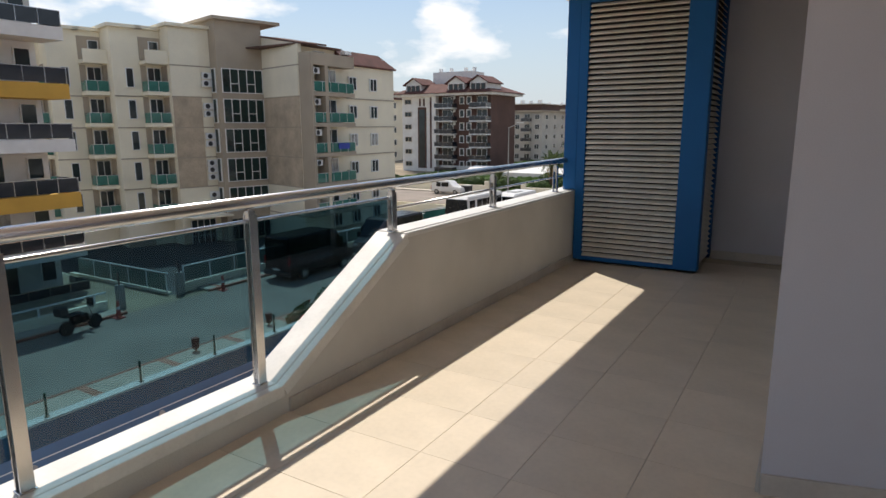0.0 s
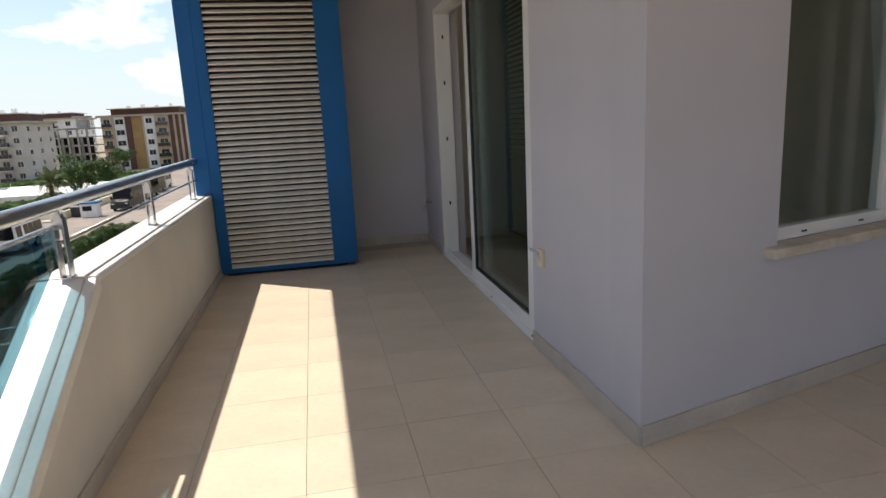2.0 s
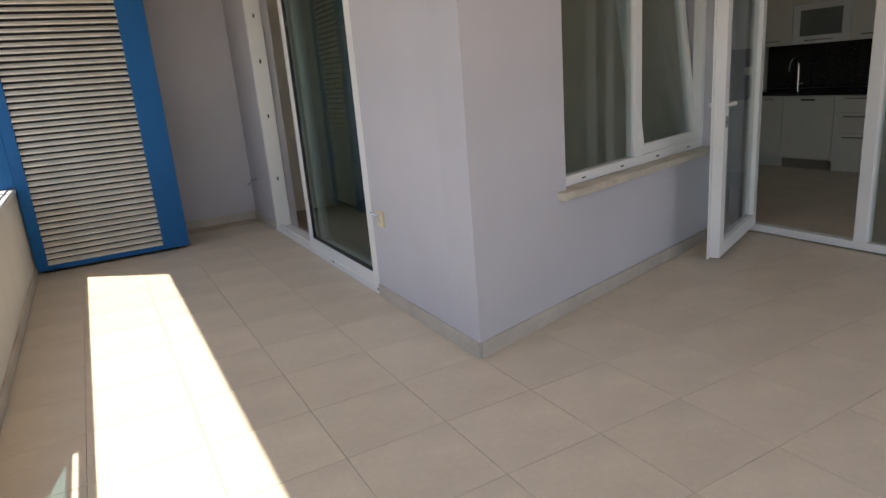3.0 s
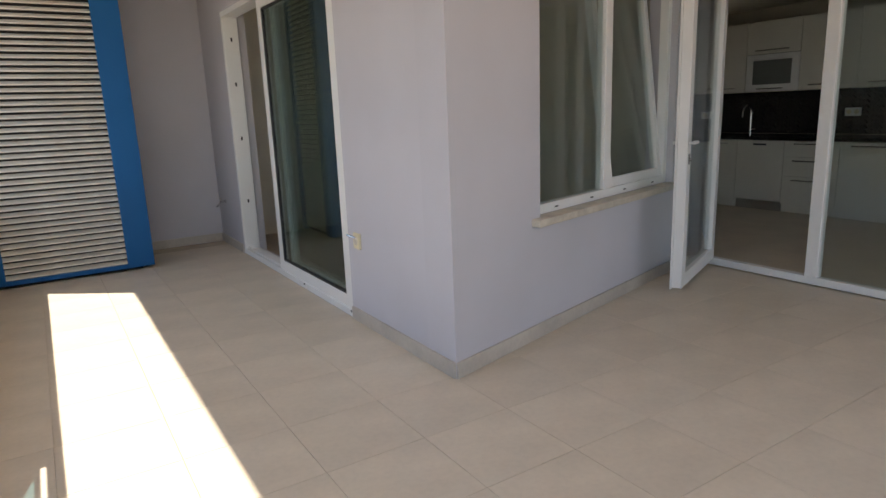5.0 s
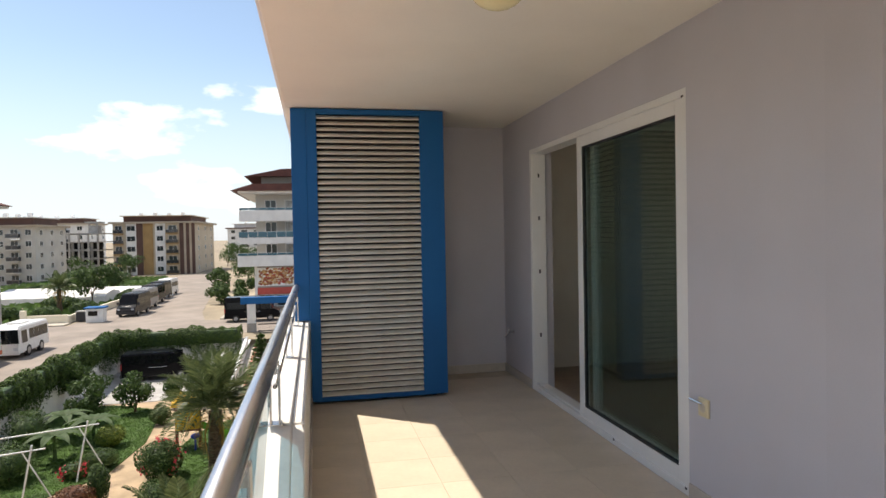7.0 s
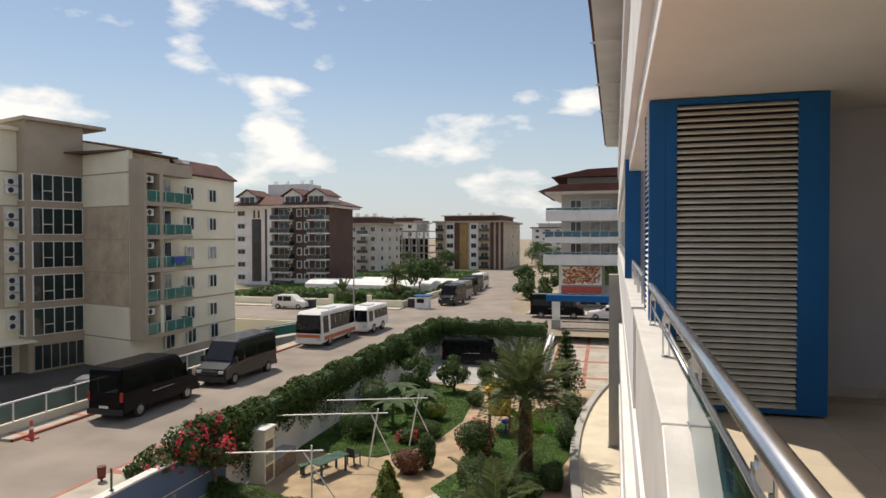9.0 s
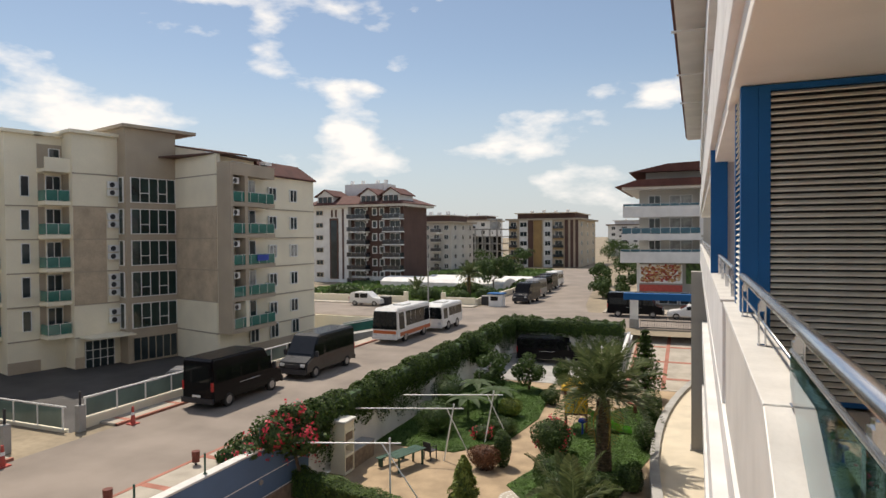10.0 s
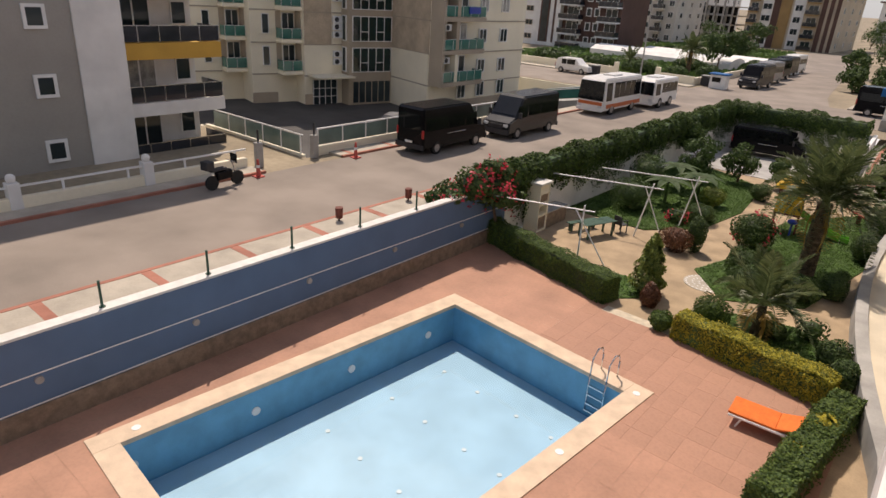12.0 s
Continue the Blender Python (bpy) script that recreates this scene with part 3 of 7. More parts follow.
def cabinet(name, y0, y1, z0, z1, depth, label, fronts, handles=True):
    c = thing(name, label, "cabinet", pose(0, 0, 0), "kitchen cabinets")
    part("body", bm_box(CX + 0.02, CX + depth, y0 + 0.002, y1 - 0.002, z0, z1), CAB, c)
    for a, b, hz in fronts:
        f = part("front", bm_box(CX, CX + 0.018, y0 + 0.003, y1 - 0.003, a, b, bevel=0.002), CAB, c)
        if handles:
            bm = bmesh.new()
            box(bm, CX - 0.03, CX - 0.018, y0 + 0.12, y1 - 0.12, hz - 0.006, hz + 0.006)
            for yy in (y0 + 0.13, y1 - 0.13):
                box(bm, CX - 0.02, CX, yy - 0.005, yy + 0.005, hz - 0.005, hz + 0.005)
            part("handle", bm, STEEL, f, "slim steel bar handle")
    return c


for y0, y1 in ((2.13, 2.74), (0.35, 0.95), (-0.25, 0.35)):
    cabinet("base_cabinet", y0, y1, 0.10, 0.82, 0.56, "glossy cream kitchen base cabinet with one door", [(0.10, 0.82, 0.78)])
cabinet("base_cabinet", 0.95, 1.55, 0.10, 0.82, 0.56, "glossy cream kitchen base cabinet with three drawers", [(0.10, 0.42, 0.38), (0.425, 0.64, 0.60), (0.645, 0.82, 0.79)])
cabinet("dishwasher", 1.55, 2.13, 0.12, 0.82, 0.56, "cream built-in dishwasher with a grey kick plate", [(0.12, 0.82, 0.79)], False)
for y0, y1 in ((2.08, 2.74), (0.85, 1.45), (0.25, 0.85), (-0.35, 0.25)):
    cabinet("wall_cabinet", y0, y1, 1.38, 2.16, 0.36, "glossy cream kitchen wall cabinet", [(1.38, 2.16, 1.43)])
cabinet("wall_cabinet", 1.45, 2.08, 1.80, 2.16, 0.36, "short cream wall cabinet above the microwave", [(1.80, 2.16, 1.84)])
mw = thing("glazed_wall_cabinet", "white kitchen flap cabinet with a frosted grey window", "cabinet", pose(0, 0, 0), "kitchen cabinets")
part("body", bm_box(CX + 0.004, CX + 0.36, 1.455, 2.075, 1.38, 1.795, bevel=0.004), WHITEM, mw)
part("window", bm_box(CX - 0.004, CX + 0.01, 1.54, 1.99, 1.46, 1.73, bevel=0.004), FROST, mw, "frosted grey pane")
part("handle", bm_box(CX - 0.028, CX - 0.004, 1.62, 1.92, 1.405, 1.417), STEEL, mw, "slim steel bar handle")
tagged(part("worktop", bm_box(CX - 0.03, CX + 0.58, -0.25, 2.74, 0.83, 0.87, bevel=0.004), GRANITE), "black granite kitchen worktop", "worktop")
tagged(part("splashback", bm_box(CX + 0.585, CX + 0.598, -0.25, 2.74, 0.872, 1.378), GRANITE), "black glossy tiled kitchen splashback", "splashback", "", "structure")
smesh = mesh_of("splash_tile", bm_box(-0.004, 0.0, 0.002, 0.146, 0.002, 0.054), GRANITE)
for i in range(20):
    for j in range(9):
        o = new("splash_tile", smesh)
        o.parent = bpy.data.objects["splashback"]
        o.location = (CX + 0.584, -0.25 + i * 0.1485, 0.874 + j * 0.0558)
plinth = bm_box(CX + 0.05, CX + 0.10, -0.25, 2.74, 0.0, 0.098)
struct("plinth", plinth, CAB, "cream kick board under the cabinets", "plinth")
kick = thing("kick_plate", "brushed grey kick plate under the dishwasher", "kick plate", pose(0, 0, 0))
part("plate", bm_box(CX + 0.035, CX + 0.048, 1.555, 2.125, 0.0, 0.10), STEEL, kick)
ks = thing("kitchen_socket", "white double socket on the black splashback", "socket", pose(CX + 0.585, 1.12, 1.12))
part("plate", bm_box(-0.02, -0.006, -0.085, 0.085, -0.045, 0.045, bevel=0.005), WHITEM, ks)
for y in (-0.04, 0.04):
    bm = bmesh.new()
    rod(bm, (-0.023, y, 0), (-0.019, y, 0), 0.026, 14)
    part("insert", bm, IVORY, ks)
cp_ = thing("control_panel", "cream dishwasher control strip with a dark display", "control panel", pose(0, 0, 0))
part("strip", bm_box(CX - 0.006, CX - 0.001, 1.556, 2.124, 0.735, 0.815), CAB, cp_)
part("display", bm_box(CX - 0.008, CX - 0.006, 1.76, 1.92, 0.765, 0.785), GASKET, cp_)
kt = thing("kitchen_tap", "chrome kitchen tap on the worktop", "tap", pose(CX + 0.45, 2.25, 0.87))
bm = bmesh.new()
rod(bm, (0, 0, 0), (0, 0, 0.26), 0.013, 10)
pts = [(-0.09 + 0.09 * math.cos(a), 0, 0.26 + 0.09 * math.sin(a)) for a in [math.pi * k / 8 for k in range(9)]]
for a, b in zip(pts, pts[1:]):
    rod(bm, a, b, 0.011, 8)
rod(bm, (-0.18, 0, 0.26), (-0.18, 0, 0.21), 0.011, 8)
rod(bm, (0.0, 0, 0.05), (0.0, -0.07, 0.06), 0.008, 8)
part("spout", bm, CHROME, kt)

# ---------------------------------------------------------------- ground, street and garden
D, R, A0 = -9.2, -7.0, -8.9


def cells(bm, xs, ys, z, holes, t=0.4):
    """A sheet of cells with holes left out, and the sides of the holes."""
    for i in range(len(xs) - 1):
        for j in range(len(ys) - 1):
            cx, cy = (xs[i] + xs[i + 1]) / 2, (ys[j] + ys[j + 1]) / 2
            if any(h[0] < cx < h[1] and h[2] < cy < h[3] for h in holes):
                continue
            vs = [bm.verts.new(p) for p in ((xs[i], ys[j], z), (xs[i + 1], ys[j], z), (xs[i + 1], ys[j + 1], z), (xs[i], ys[j + 1], z))]
            bm.faces.new(vs)


bm = bmesh.new()
GH, AH = (-18.2, 60, -60, 53), (-62, -27.7, 17.0, 56)
cells(bm, (-3000, -62, -27.7, -18.2, 60, 3000), (-3000, -60, 17, 53, 56, 4000), R - 0.02, [GH, AH])
struct("ground", bm, EARTH, "dry open ground reaching to the horizon", "ground")
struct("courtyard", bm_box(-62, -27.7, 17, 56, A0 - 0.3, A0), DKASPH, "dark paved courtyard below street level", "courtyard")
bm = bmesh.new()
box(bm, -62, -27.7, 56, 56.25, A0 - 0.3, R - 0.02)
box(bm, -62.25, -62, 17, 56.25, A0 - 0.3, R - 0.02)
box(bm, -62, -37.0, 16.75, 17, A0 - 0.3, R - 0.02)
box(bm, -27.7, -27.45, 41, 56.25, A0 - 0.3, R - 0.02)
struct("courtyard_wall", bm, CREAM, "cream retaining wall round the sunken courtyard", "wall")
bm = bmesh.new()
box(bm, -26.6, -20.0, -120, 57, R - 0.1, R)
box(bm, -140, 120, 57, 67.5, R - 0.1, R)
prism(bm, [(-26.5, 67.5), (-13.5, 67.5), (-15.0, 75), (-24.5, 160), (-34.0, 160)], "z", R - 0.1, R)
struct("road", bm, ASPH, "worn grey-brown asphalt street", "road")
bm = bmesh.new()
box(bm, -20.0, -18.2, -60, 53, R - 0.1, R + 0.10, bevel=0.02)
box(bm, -27.7, -26.6, 18.4, 55, R - 0.1, R + 0.10, bevel=0.02)
box(bm, -27.7, -26.6, -60, 13.8, R - 0.1, R + 0.10, bevel=0.02)
box(bm, -12.0, 60, 67.5, 71.5, R - 0.1, R + 0.12, bevel=0.02)
box(bm, -120, -27.0, 67.5, 69.5, R - 0.1, R + 0.12, bevel=0.02)
pav = struct("pavement", bm, PAVE, "pale block pavement along the street", "pavement")
bm = bmesh.new()
box(bm, -20.02, -19.86, -60, 53, R - 0.1, R + 0.112)
for k in range(26):
    y = -30 + k * 2.9
    box(bm, -19.86, -18.6, y, y + 0.3, R, R + 0.106)
box(bm, -26.74, -26.58, 18.4, 55, R - 0.1, R + 0.112)
box(bm, -26.74, -26.58, -60, 13.8, R - 0.1, R + 0.112)
for k in range(7):
    box(bm, -27.6, -26.75, 19 + k * 3, 19.25 + k * 3, R, R + 0.106)
part("kerb", bm, REDPAVE, pav, "faded red kerb and paving stripes")

# garden retaining wall with the blue face
gw = struct("garden_wall", bm_box(-18.2, -17.9, -60, 20.5, D - 0.3, -6.72), BLUEW, "long blue painted retaining wall above the pool", "wall")
part("coping", bm_box(-18.25, -17.86, -60, 20.5, -6.72, -6.64, bevel=0.015), COPING, gw, "pale coping")
bm = bmesh.new()
box(bm, -17.9, -17.83, -60, 20.5, D - 0.1, D + 0.62, bevel=0.02)
part("base_course", bm, BRICKW, gw, "brown stone base course")
bm = bmesh.new()
for z in (D + 0.635, D + 1.45):
    box(bm, -17.9, -17.885, -60, 20.5, z, z + 0.03)
part("white_line", bm, WHITEM, gw, "thin white cable line")
bm = bmesh.new()
for y in range(-20, 20, 4):
    rod(bm, (-17.9, y + 1.3, D + 1.3), (-17.83, y + 1.3, D + 1.3), 0.10, 12)
part("wall_lamp", bm, CONC, gw, "small round wall lamps")
struct("garden_wall_white", bm_box(-18.2, -17.95, 20.5, 53, D - 0.3, -6.9), WHITEP, "white garden wall under the ivy", "wall")
struct("garden_wall_end", bm_box(-18.2, -7.9, 53, 53.25, D - 0.3, -6.9), WHITEP, "white garden wall by the gate", "wall")
pst = None
for k in range(14):
    y = -20.2 + k * 2.9
    if pst is None:
        pst = thing("fence_post", "short dark green steel post on the garden wall", "fence post", pose(-18.05, y, -6.64), "posts on the garden wall")
        bm = bmesh.new()
        rod(bm, (0, 0, 0), (0, 0, 0.72), 0.035, 10)
        part("shaft", bm, DKGREEN, pst)
        bm = bmesh.new()
        rod(bm, (0, 0, 0), (0, 0, 0.02), 0.08, 12)
        part("foot", bm, DKGREEN, pst)
    else:
        copy_thing(pst, pose(-18.05, y, -6.64))
for x, y in ((-19.5, 12.0), (-19.5, 15.7)):
    b = thing("litter_bin", "small rust red litter bin on the pavement", "bin", pose(x, y, R + 0.1), "bins on the pavement")
    bm = bmesh.new()
    rod(bm, (0, 0, 0.12), (0, 0, 0.52), 0.13, 12, 0.15)
    part("drum", bm, WOODR, b)
    bm = bmesh.new()
    rod(bm, (0, 0.0, 0), (0, 0, 0.12), 0.04, 8)
    part("stem", bm, GASKET, b)

# pool terrace
PT = Matrix.Translation((-15.55, 14.15, D)) @ Matrix.Rotation(radians(-5.0), 4, "Z")
PW, PL, PR, PD = 8.05, 12.6, 0.62, 1.45
bm = bmesh.new()
GX0, GX1, GY0, GY1 = -17.9, 3.0, -30.0, 19.6
pin = PT.inverted()
step = 0.62
nx, ny = int((GX1 - GX0) / step), int((GY1 - GY0) / step)
random.seed(5)
near_tiles = []
for i in range(nx):
    for j in range(ny):
        x, y = GX0 + i * step, GY0 + j * step
        c = pin @ Vector((x + step / 2, y + step / 2, D))
        if 0.3 < c.x < PW - 0.3 and -PL + 0.3 < c.y < -0.3:
            continue
        if x > -3.6 and y > 8:
            continue
        if y > 17.0 and (x > -11.4 or y > 19.1 - (x + 18) * 0.265):
            continue
        zt = D + random.uniform(-0.0015, 0.0015)
        if -12.2 < x < -3.0 and y > 10.9:
            near_tiles.append((x, y, zt))
            continue
        vs = [bm.verts.new(p) for p in ((x + 0.002, y + 0.002, zt), (x + step - 0.002, y + 0.002, zt), (x + step - 0.002, y + step - 0.002, zt), (x + 0.002, y + step - 0.002, zt))]
        bm.faces.new(vs)
deck_tiles = bm
bm = bmesh.new()
box(bm, 0.1, PW - 0.1, -PL + 0.1, 0, -PD - 0.35, -PD - 0.2)
deckb = bmesh.new()
X0, X1, Y0, Y1 = GX0, 40.0, -60.0, 53.0
# bed of the garden: four sheets round the pool basin
q = [PT @ Vector(p) for p in ((0.2, -0.2, 0), (PW - 0.2, -0.2, 0), (PW - 0.2, -PL + 0.2, 0), (0.2, -PL + 0.2, 0))]
o = [Vector((X0, Y1, D)), Vector((X1, Y1, D)), Vector((X1, Y0, D)), Vector((X0, Y0, D))]
iv, ov = [deckb.verts.new((p.x, p.y, D - 0.012)) for p in q], [deckb.verts.new((p.x, p.y, D - 0.012)) for p in o]
for k in range(4):
    deckb.faces.new((iv[k], iv[(k + 1) % 4], ov[(k + 1) % 4], ov[k]))
bmesh.ops.recalc_face_normals(deckb, faces=deckb.faces)
bed = struct("garden_ground", deckb, SAND, "sandy garden ground", "ground")
deck = struct("pool_deck", bm_box(-12.2, -3.0, 14.3, 17.6, D - 0.0115, D - 0.009), GROUT, "terracotta tiled pool deck", "deck")
tagged(part("deck_tiles", deck_tiles, DECK, deck), kind="stuff")
tile_mesh = mesh_of("deck_tile", bm_box(0.002, step - 0.002, 0.002, step - 0.002, -0.012, 0.0), DECK)
for x, y, zt in near_tiles:
    o_ = new("deck_tile", tile_mesh)
    o_.parent, o_.location = deck, (x, y, zt)
pool = thing("swimming_pool", "nearly empty blue outdoor swimming pool with a peach rim", "swimming pool", PT)
for nm, a in (("rim_side", (0, PR, -PL, 0)), ("rim_side", (PW - PR, PW, -PL, 0)), ("rim_end", (PR, PW - PR, -PR, 0)), ("rim_end", (PR, PW - PR, -PL, -PL + PR))):
    part(nm, bm_box(*a, -0.1, 0.035, bevel=0.012), POOLRIM, pool, "peach stone rim")
I0, I1, J0, J1 = PR, PW - PR, -PL + PR, -PR
for nm, a in (("basin_wall", (I0 - 0.1, I0, J0, J1)), ("basin_wall", (I1, I1 + 0.1, J0, J1)), ("basin_wall", (I0, I1, J1, J1 + 0.1)), ("basin_wall", (I0, I1, J0 - 0.1, J0))):
    part(nm, bm_box(*a, -PD - 0.1, -0.1), POOLW, pool)
part("basin_floor", bm_box(I0, I1, J0, J1, -PD - 0.1, -PD), POOLF, pool, "pale blue basin floor")
WATER = glass_mat("shallow_water", (0.80, 0.92, 0.97), 0.92, 0.03)
wv = bmesh.new()
wv.faces.new([wv.verts.new(p) for p in ((I0, J0, -PD + 0.06), (I1, J0, -PD + 0.06), (I1, J1, -PD + 0.06), (I0, J1, -PD + 0.06))])
part("water", wv, WATER, pool, "thin sheet of clear water").visible_shadow = False
for y in (-1.9, -5.2, -8.5, -11.8):
    bm = bmesh.new()
    rod(bm, (I0, y, -0.75), (I0 + 0.03, y, -0.75), 0.13, 20)
    part("pool_lamp", bm, WHITEM, pool, "round white underwater lamp")
for x in (1.9, 3.4, 5.0, 6.3):
    for y in (-2.3, -4.6, -7.0):
        bm = bmesh.new()
        rod(bm, (x, y, -PD), (x, y, -PD + 0.02), 0.07, 14)
        part("floor_inlet", bm, WHITEM, pool)
for x, y in ((PW - 0.32, -0.45), (0.3, -11.5), (PW - 0.32, -4.2)):
    bm = bmesh.new()
    rod(bm, (x, y, 0.035), (x, y, 0.045), 0.11, 16)
    part("skimmer_lid", bm, WHITEM, pool)
lad = thing("pool_ladder", "steel pool ladder hooked over the rim", "pool ladder", PT @ Matrix.Translation((I1 - 0.8, J1, 0.035)) @ Matrix.Rotation(radians(90), 4, "Z") @ Matrix.Diagonal((1.2, 1.1, 1.25, 1)))
for y in (-0.25, 0.25):
    bm = bmesh.new()
    pts = [(0.42, y, 0.0), (0.42, y, 0.42), (0.33, y, 0.62), (0.12, y, 0.66), (-0.07, y, 0.45), (-0.09, y, 0.0), (-0.09, y, -1.0)]
    for a, b in zip(pts, pts[1:]):
        rod(bm, a, b, 0.022, 8)
    part("side_tube", bm, CHROME, lad, "", True)
for z in (-0.25, -0.5, -0.75, -0.95):
    part("tread", bm_box(-0.13, -0.05, -0.25, 0.25, z - 0.012, z + 0.012), CHROME, lad)

# lawn, path, mosaic, terrace, driveway
LAWNS = [[(-10.0, 23.5), (-8.9, 27.5), (-9.3, 31), (-8.6, 34.5), (-5.0, 40), (-3.9, 34), (-4.6, 29), (-5.6, 23), (-8.2, 21.3)],
         [(-17.9, 26.5), (-13.6, 26.5), (-11.6, 29), (-11.0, 33.5), (-11.6, 40), (-15, 42), (-17.9, 42)],
         [(-17.7, 20.0), (-11.2, 18.3), (-10.2, 19.4), (-11.4, 20.6), (-14.0, 20.2), (-17.7, 20.9)],
         [(-8.3, 17.6), (-4.2, 17.2), (-3.6, 20.2), (-5.5, 21.0), (-7.6, 20.4)]]
bm = bmesh.new()
for pts in LAWNS:
    prism(bm, pts, "z", D - 0.1, D + 0.03)
struct("lawn", bm, GRASS, "mown garden lawn beds", "lawn")
mosaic = struct("path_mosaic", (lambda b: (rod(b, (-9.15, 22.4, D - 0.01), (-9.15, 22.4, D + 0.004), 0.85, 40), b)[1])(bmesh.new()), PAVE, "pebble mosaic circle in the garden path", "mosaic")
bm = bmesh.new()
for r0 in (0.75, 0.5, 0.25):
    for k in range(int(26 * r0 / 0.75)):
        a = 2 * math.pi * k / int(26 * r0 / 0.75)
        ball(bm, (-9.15 + r0 * math.cos(a), 22.4 + r0 * math.sin(a), D + 0.004), 0.05, 1, (1, 1, 0.3))
part("pebble_ring", bm, WHITEP, mosaic, "white pebble rings")
arc = []
for k in range(21):
    y = 12 + k * 1.75
    t = (y - 30.0) / 17.0
    arc.append((-1.9 - 2.5 * max(0.0, 1 - t * t), y))
bm = bmesh.new()
prism(bm, arc + [(-0.5, 47), (-0.5, 12)], "z", D - 0.3, D + 0.55)
terr = struct("curved_terrace", bm, TERR, "pale tiled terrace with a curved edge", "terrace")
bm = bmesh.new()
for (xa, ya), (xb, yb) in zip(arc, arc[1:]):
    prism(bm, [(xa - 0.12, ya), (xb - 0.12, yb), (xb + 0.28, yb), (xa + 0.28, ya)], "z", D - 0.3, D + 0.72)
part("kerb_stone", bm, CONC, terr, "grey curved kerb")
bm = bmesh.new()
prism(bm, [(43.0, D - 0.4), (43.0, D + 0.012), (57.0, R - 0.02), (57.0, D - 0.4)], "x", -7.7, 20.0)
drive = struct("driveway", bm, PAVE, "block paved driveway rising to the gate", "driveway")
sl = (R - 0.02 - D - 0.012) / 14.0
bm = bmesh.new()
for x in (-7.2, -4.8, -2.4):
    prism(bm, [(43.2, D + 0.03 + sl * 0.2 - 0.04), (43.2, D + 0.03 + sl * 0.2), (56.5, D + 0.03 + sl * 13.5), (56.5, D - 0.01 + sl * 13.5)], "x", x, x + 0.28)
for y in (45, 48.5, 52):
    za = D + 0.026 + sl * (y - 43)
    prism(bm, [(y, za - 0.04), (y, za), (y + 0.3, za + 0.3 * sl), (y + 0.3, za + 0.3 * sl - 0.04)], "x", -7.2, 4.0)
part("bay_line", bm, REDPAVE, drive, "red paver lines")
struct("parking_ground", bm_box(-17.9, -7.7, 42.5, 53, D - 0.2, D + 0.02), CONC, "concrete parking strip behind the ivy wall", "parking")

# ---------------------------------------------------------------- own building above, below and beyond
FX = -2.29
own = struct("facade_own", bm_box(6.6, 9.0, -10.6, 2.9, D, 8.2), WHITEP, "white facade of the same apartment block", "facade")
bm = bmesh.new()
box(bm, FX, 3, YB - 0.2, 46, -0.62, -0.302)
for z in (-3.3, -6.2):
    box(bm, FX, 3, YB - 0.2, 46, z - 0.35, z + 0.7)
part("lower_band", bm, WHITEP, own)
bm = bmesh.new()
box(bm, -0.6, 3, YE + 0.2, 46, D, 8.2)
part("back_wall", bm, WALL, own)
for k, z in enumerate((CZ + 0.25, CZ + 3.1)):
    bm = bmesh.new()
    box(bm, FX - 0.02, 3, YB - 0.2, 46, z, z + 0.28, bevel=0.01)
    box(bm, FX - 0.02, FX + 0.2, YB - 0.2, -0.4, z + 0.28, z + 0.45)
    box(bm, FX - 0.02, FX + 0.2, 0.6, 46, z + 0.28, z + 1.0, bevel=0.01)
    part("upper_parapet", bm, WHITEP, own)
    bm = bmesh.new()
    rod(bm, (FX + 0.1, YB, z + 1.35), (FX + 0.1, 46, z + 1.35), 0.03, 12)
    for j in range(38):
        y = YB + j * 1.36
        box(bm, FX + 0.085, FX + 0.115, y - 0.02, y + 0.02, z + 0.3, z + 1.33)
    part("upper_rail", bm, STEEL, own)
    for y in (6.5, 14, 22, 30, 38):
        part("pier", bm_box(FX + 0.02, FX + 0.6, y, y + 0.5, z + 1.0, z + 2.85), WHITEP, own)
bm = bmesh.new()
box(bm, -3.15, 3, YB - 0.2, 46.5, 8.2, 8.34, bevel=0.01)
part("eave", bm, WHITEP, own, "white roof eave")
bm = bmesh.new()
prism(bm, [(-3.25, 8.34), (-3.25, 8.5), (3, 11), (3, 8.34)], "y", YB - 0.2, 46.6)
part("roof", bm, ROOFRED, own, "dark red tiled roof")
for y in (3, 7, 11, 15, 20, 26, 32):
    bm = bmesh.new()
    box(bm, -3.3, -2.2, y, y + 0.1, 8.02, 8.08)
    part("bracket", bm, WHITEM, own, "white antenna bracket under the eave")
# neighbouring balconies on this floor
bm = bmesh.new()
box(bm, FX + 0.01, FX + 0.22, YE + 0.25, 46, -0.30, 0.715)
part("neighbour_parapet", bm, WHITEP, own)
part("neighbour_coping", bm_box(FX - 0.012, FX + 0.24, YE + 0.25, 46, 0.715, 0.745, bevel=0.006), COPING, own)
bm = bmesh.new()
rod(bm, (RX, YE + 0.3, RZ), (RX, 46, RZ), 0.029, 16)
rod(bm, (RX, YE + 0.3, 0.9), (RX, 46, 0.9), 0.009, 8)
for j in range(30):
    box(bm, RX - 0.02, RX + 0.02, 5.2 + j * 1.385 - 0.024, 5.2 + j * 1.385 + 0.024, 0.745, RZ - 0.02)
part("neighbour_rail", bm, STEEL, own, "steel rail of the next balconies")
for y, c in ((9.6, BLUE),):
    part("dividing_wall", bm_box(FX + 0.05, -0.6, y, y + 0.25, -0.3, CZ + 0.2), WALL, own)
    part("blue_pilaster", bm_box(FX - 0.01, FX + 0.25, y - 0.12, y, 0.75, CZ + 0.2), c, own, "blue painted pilaster")
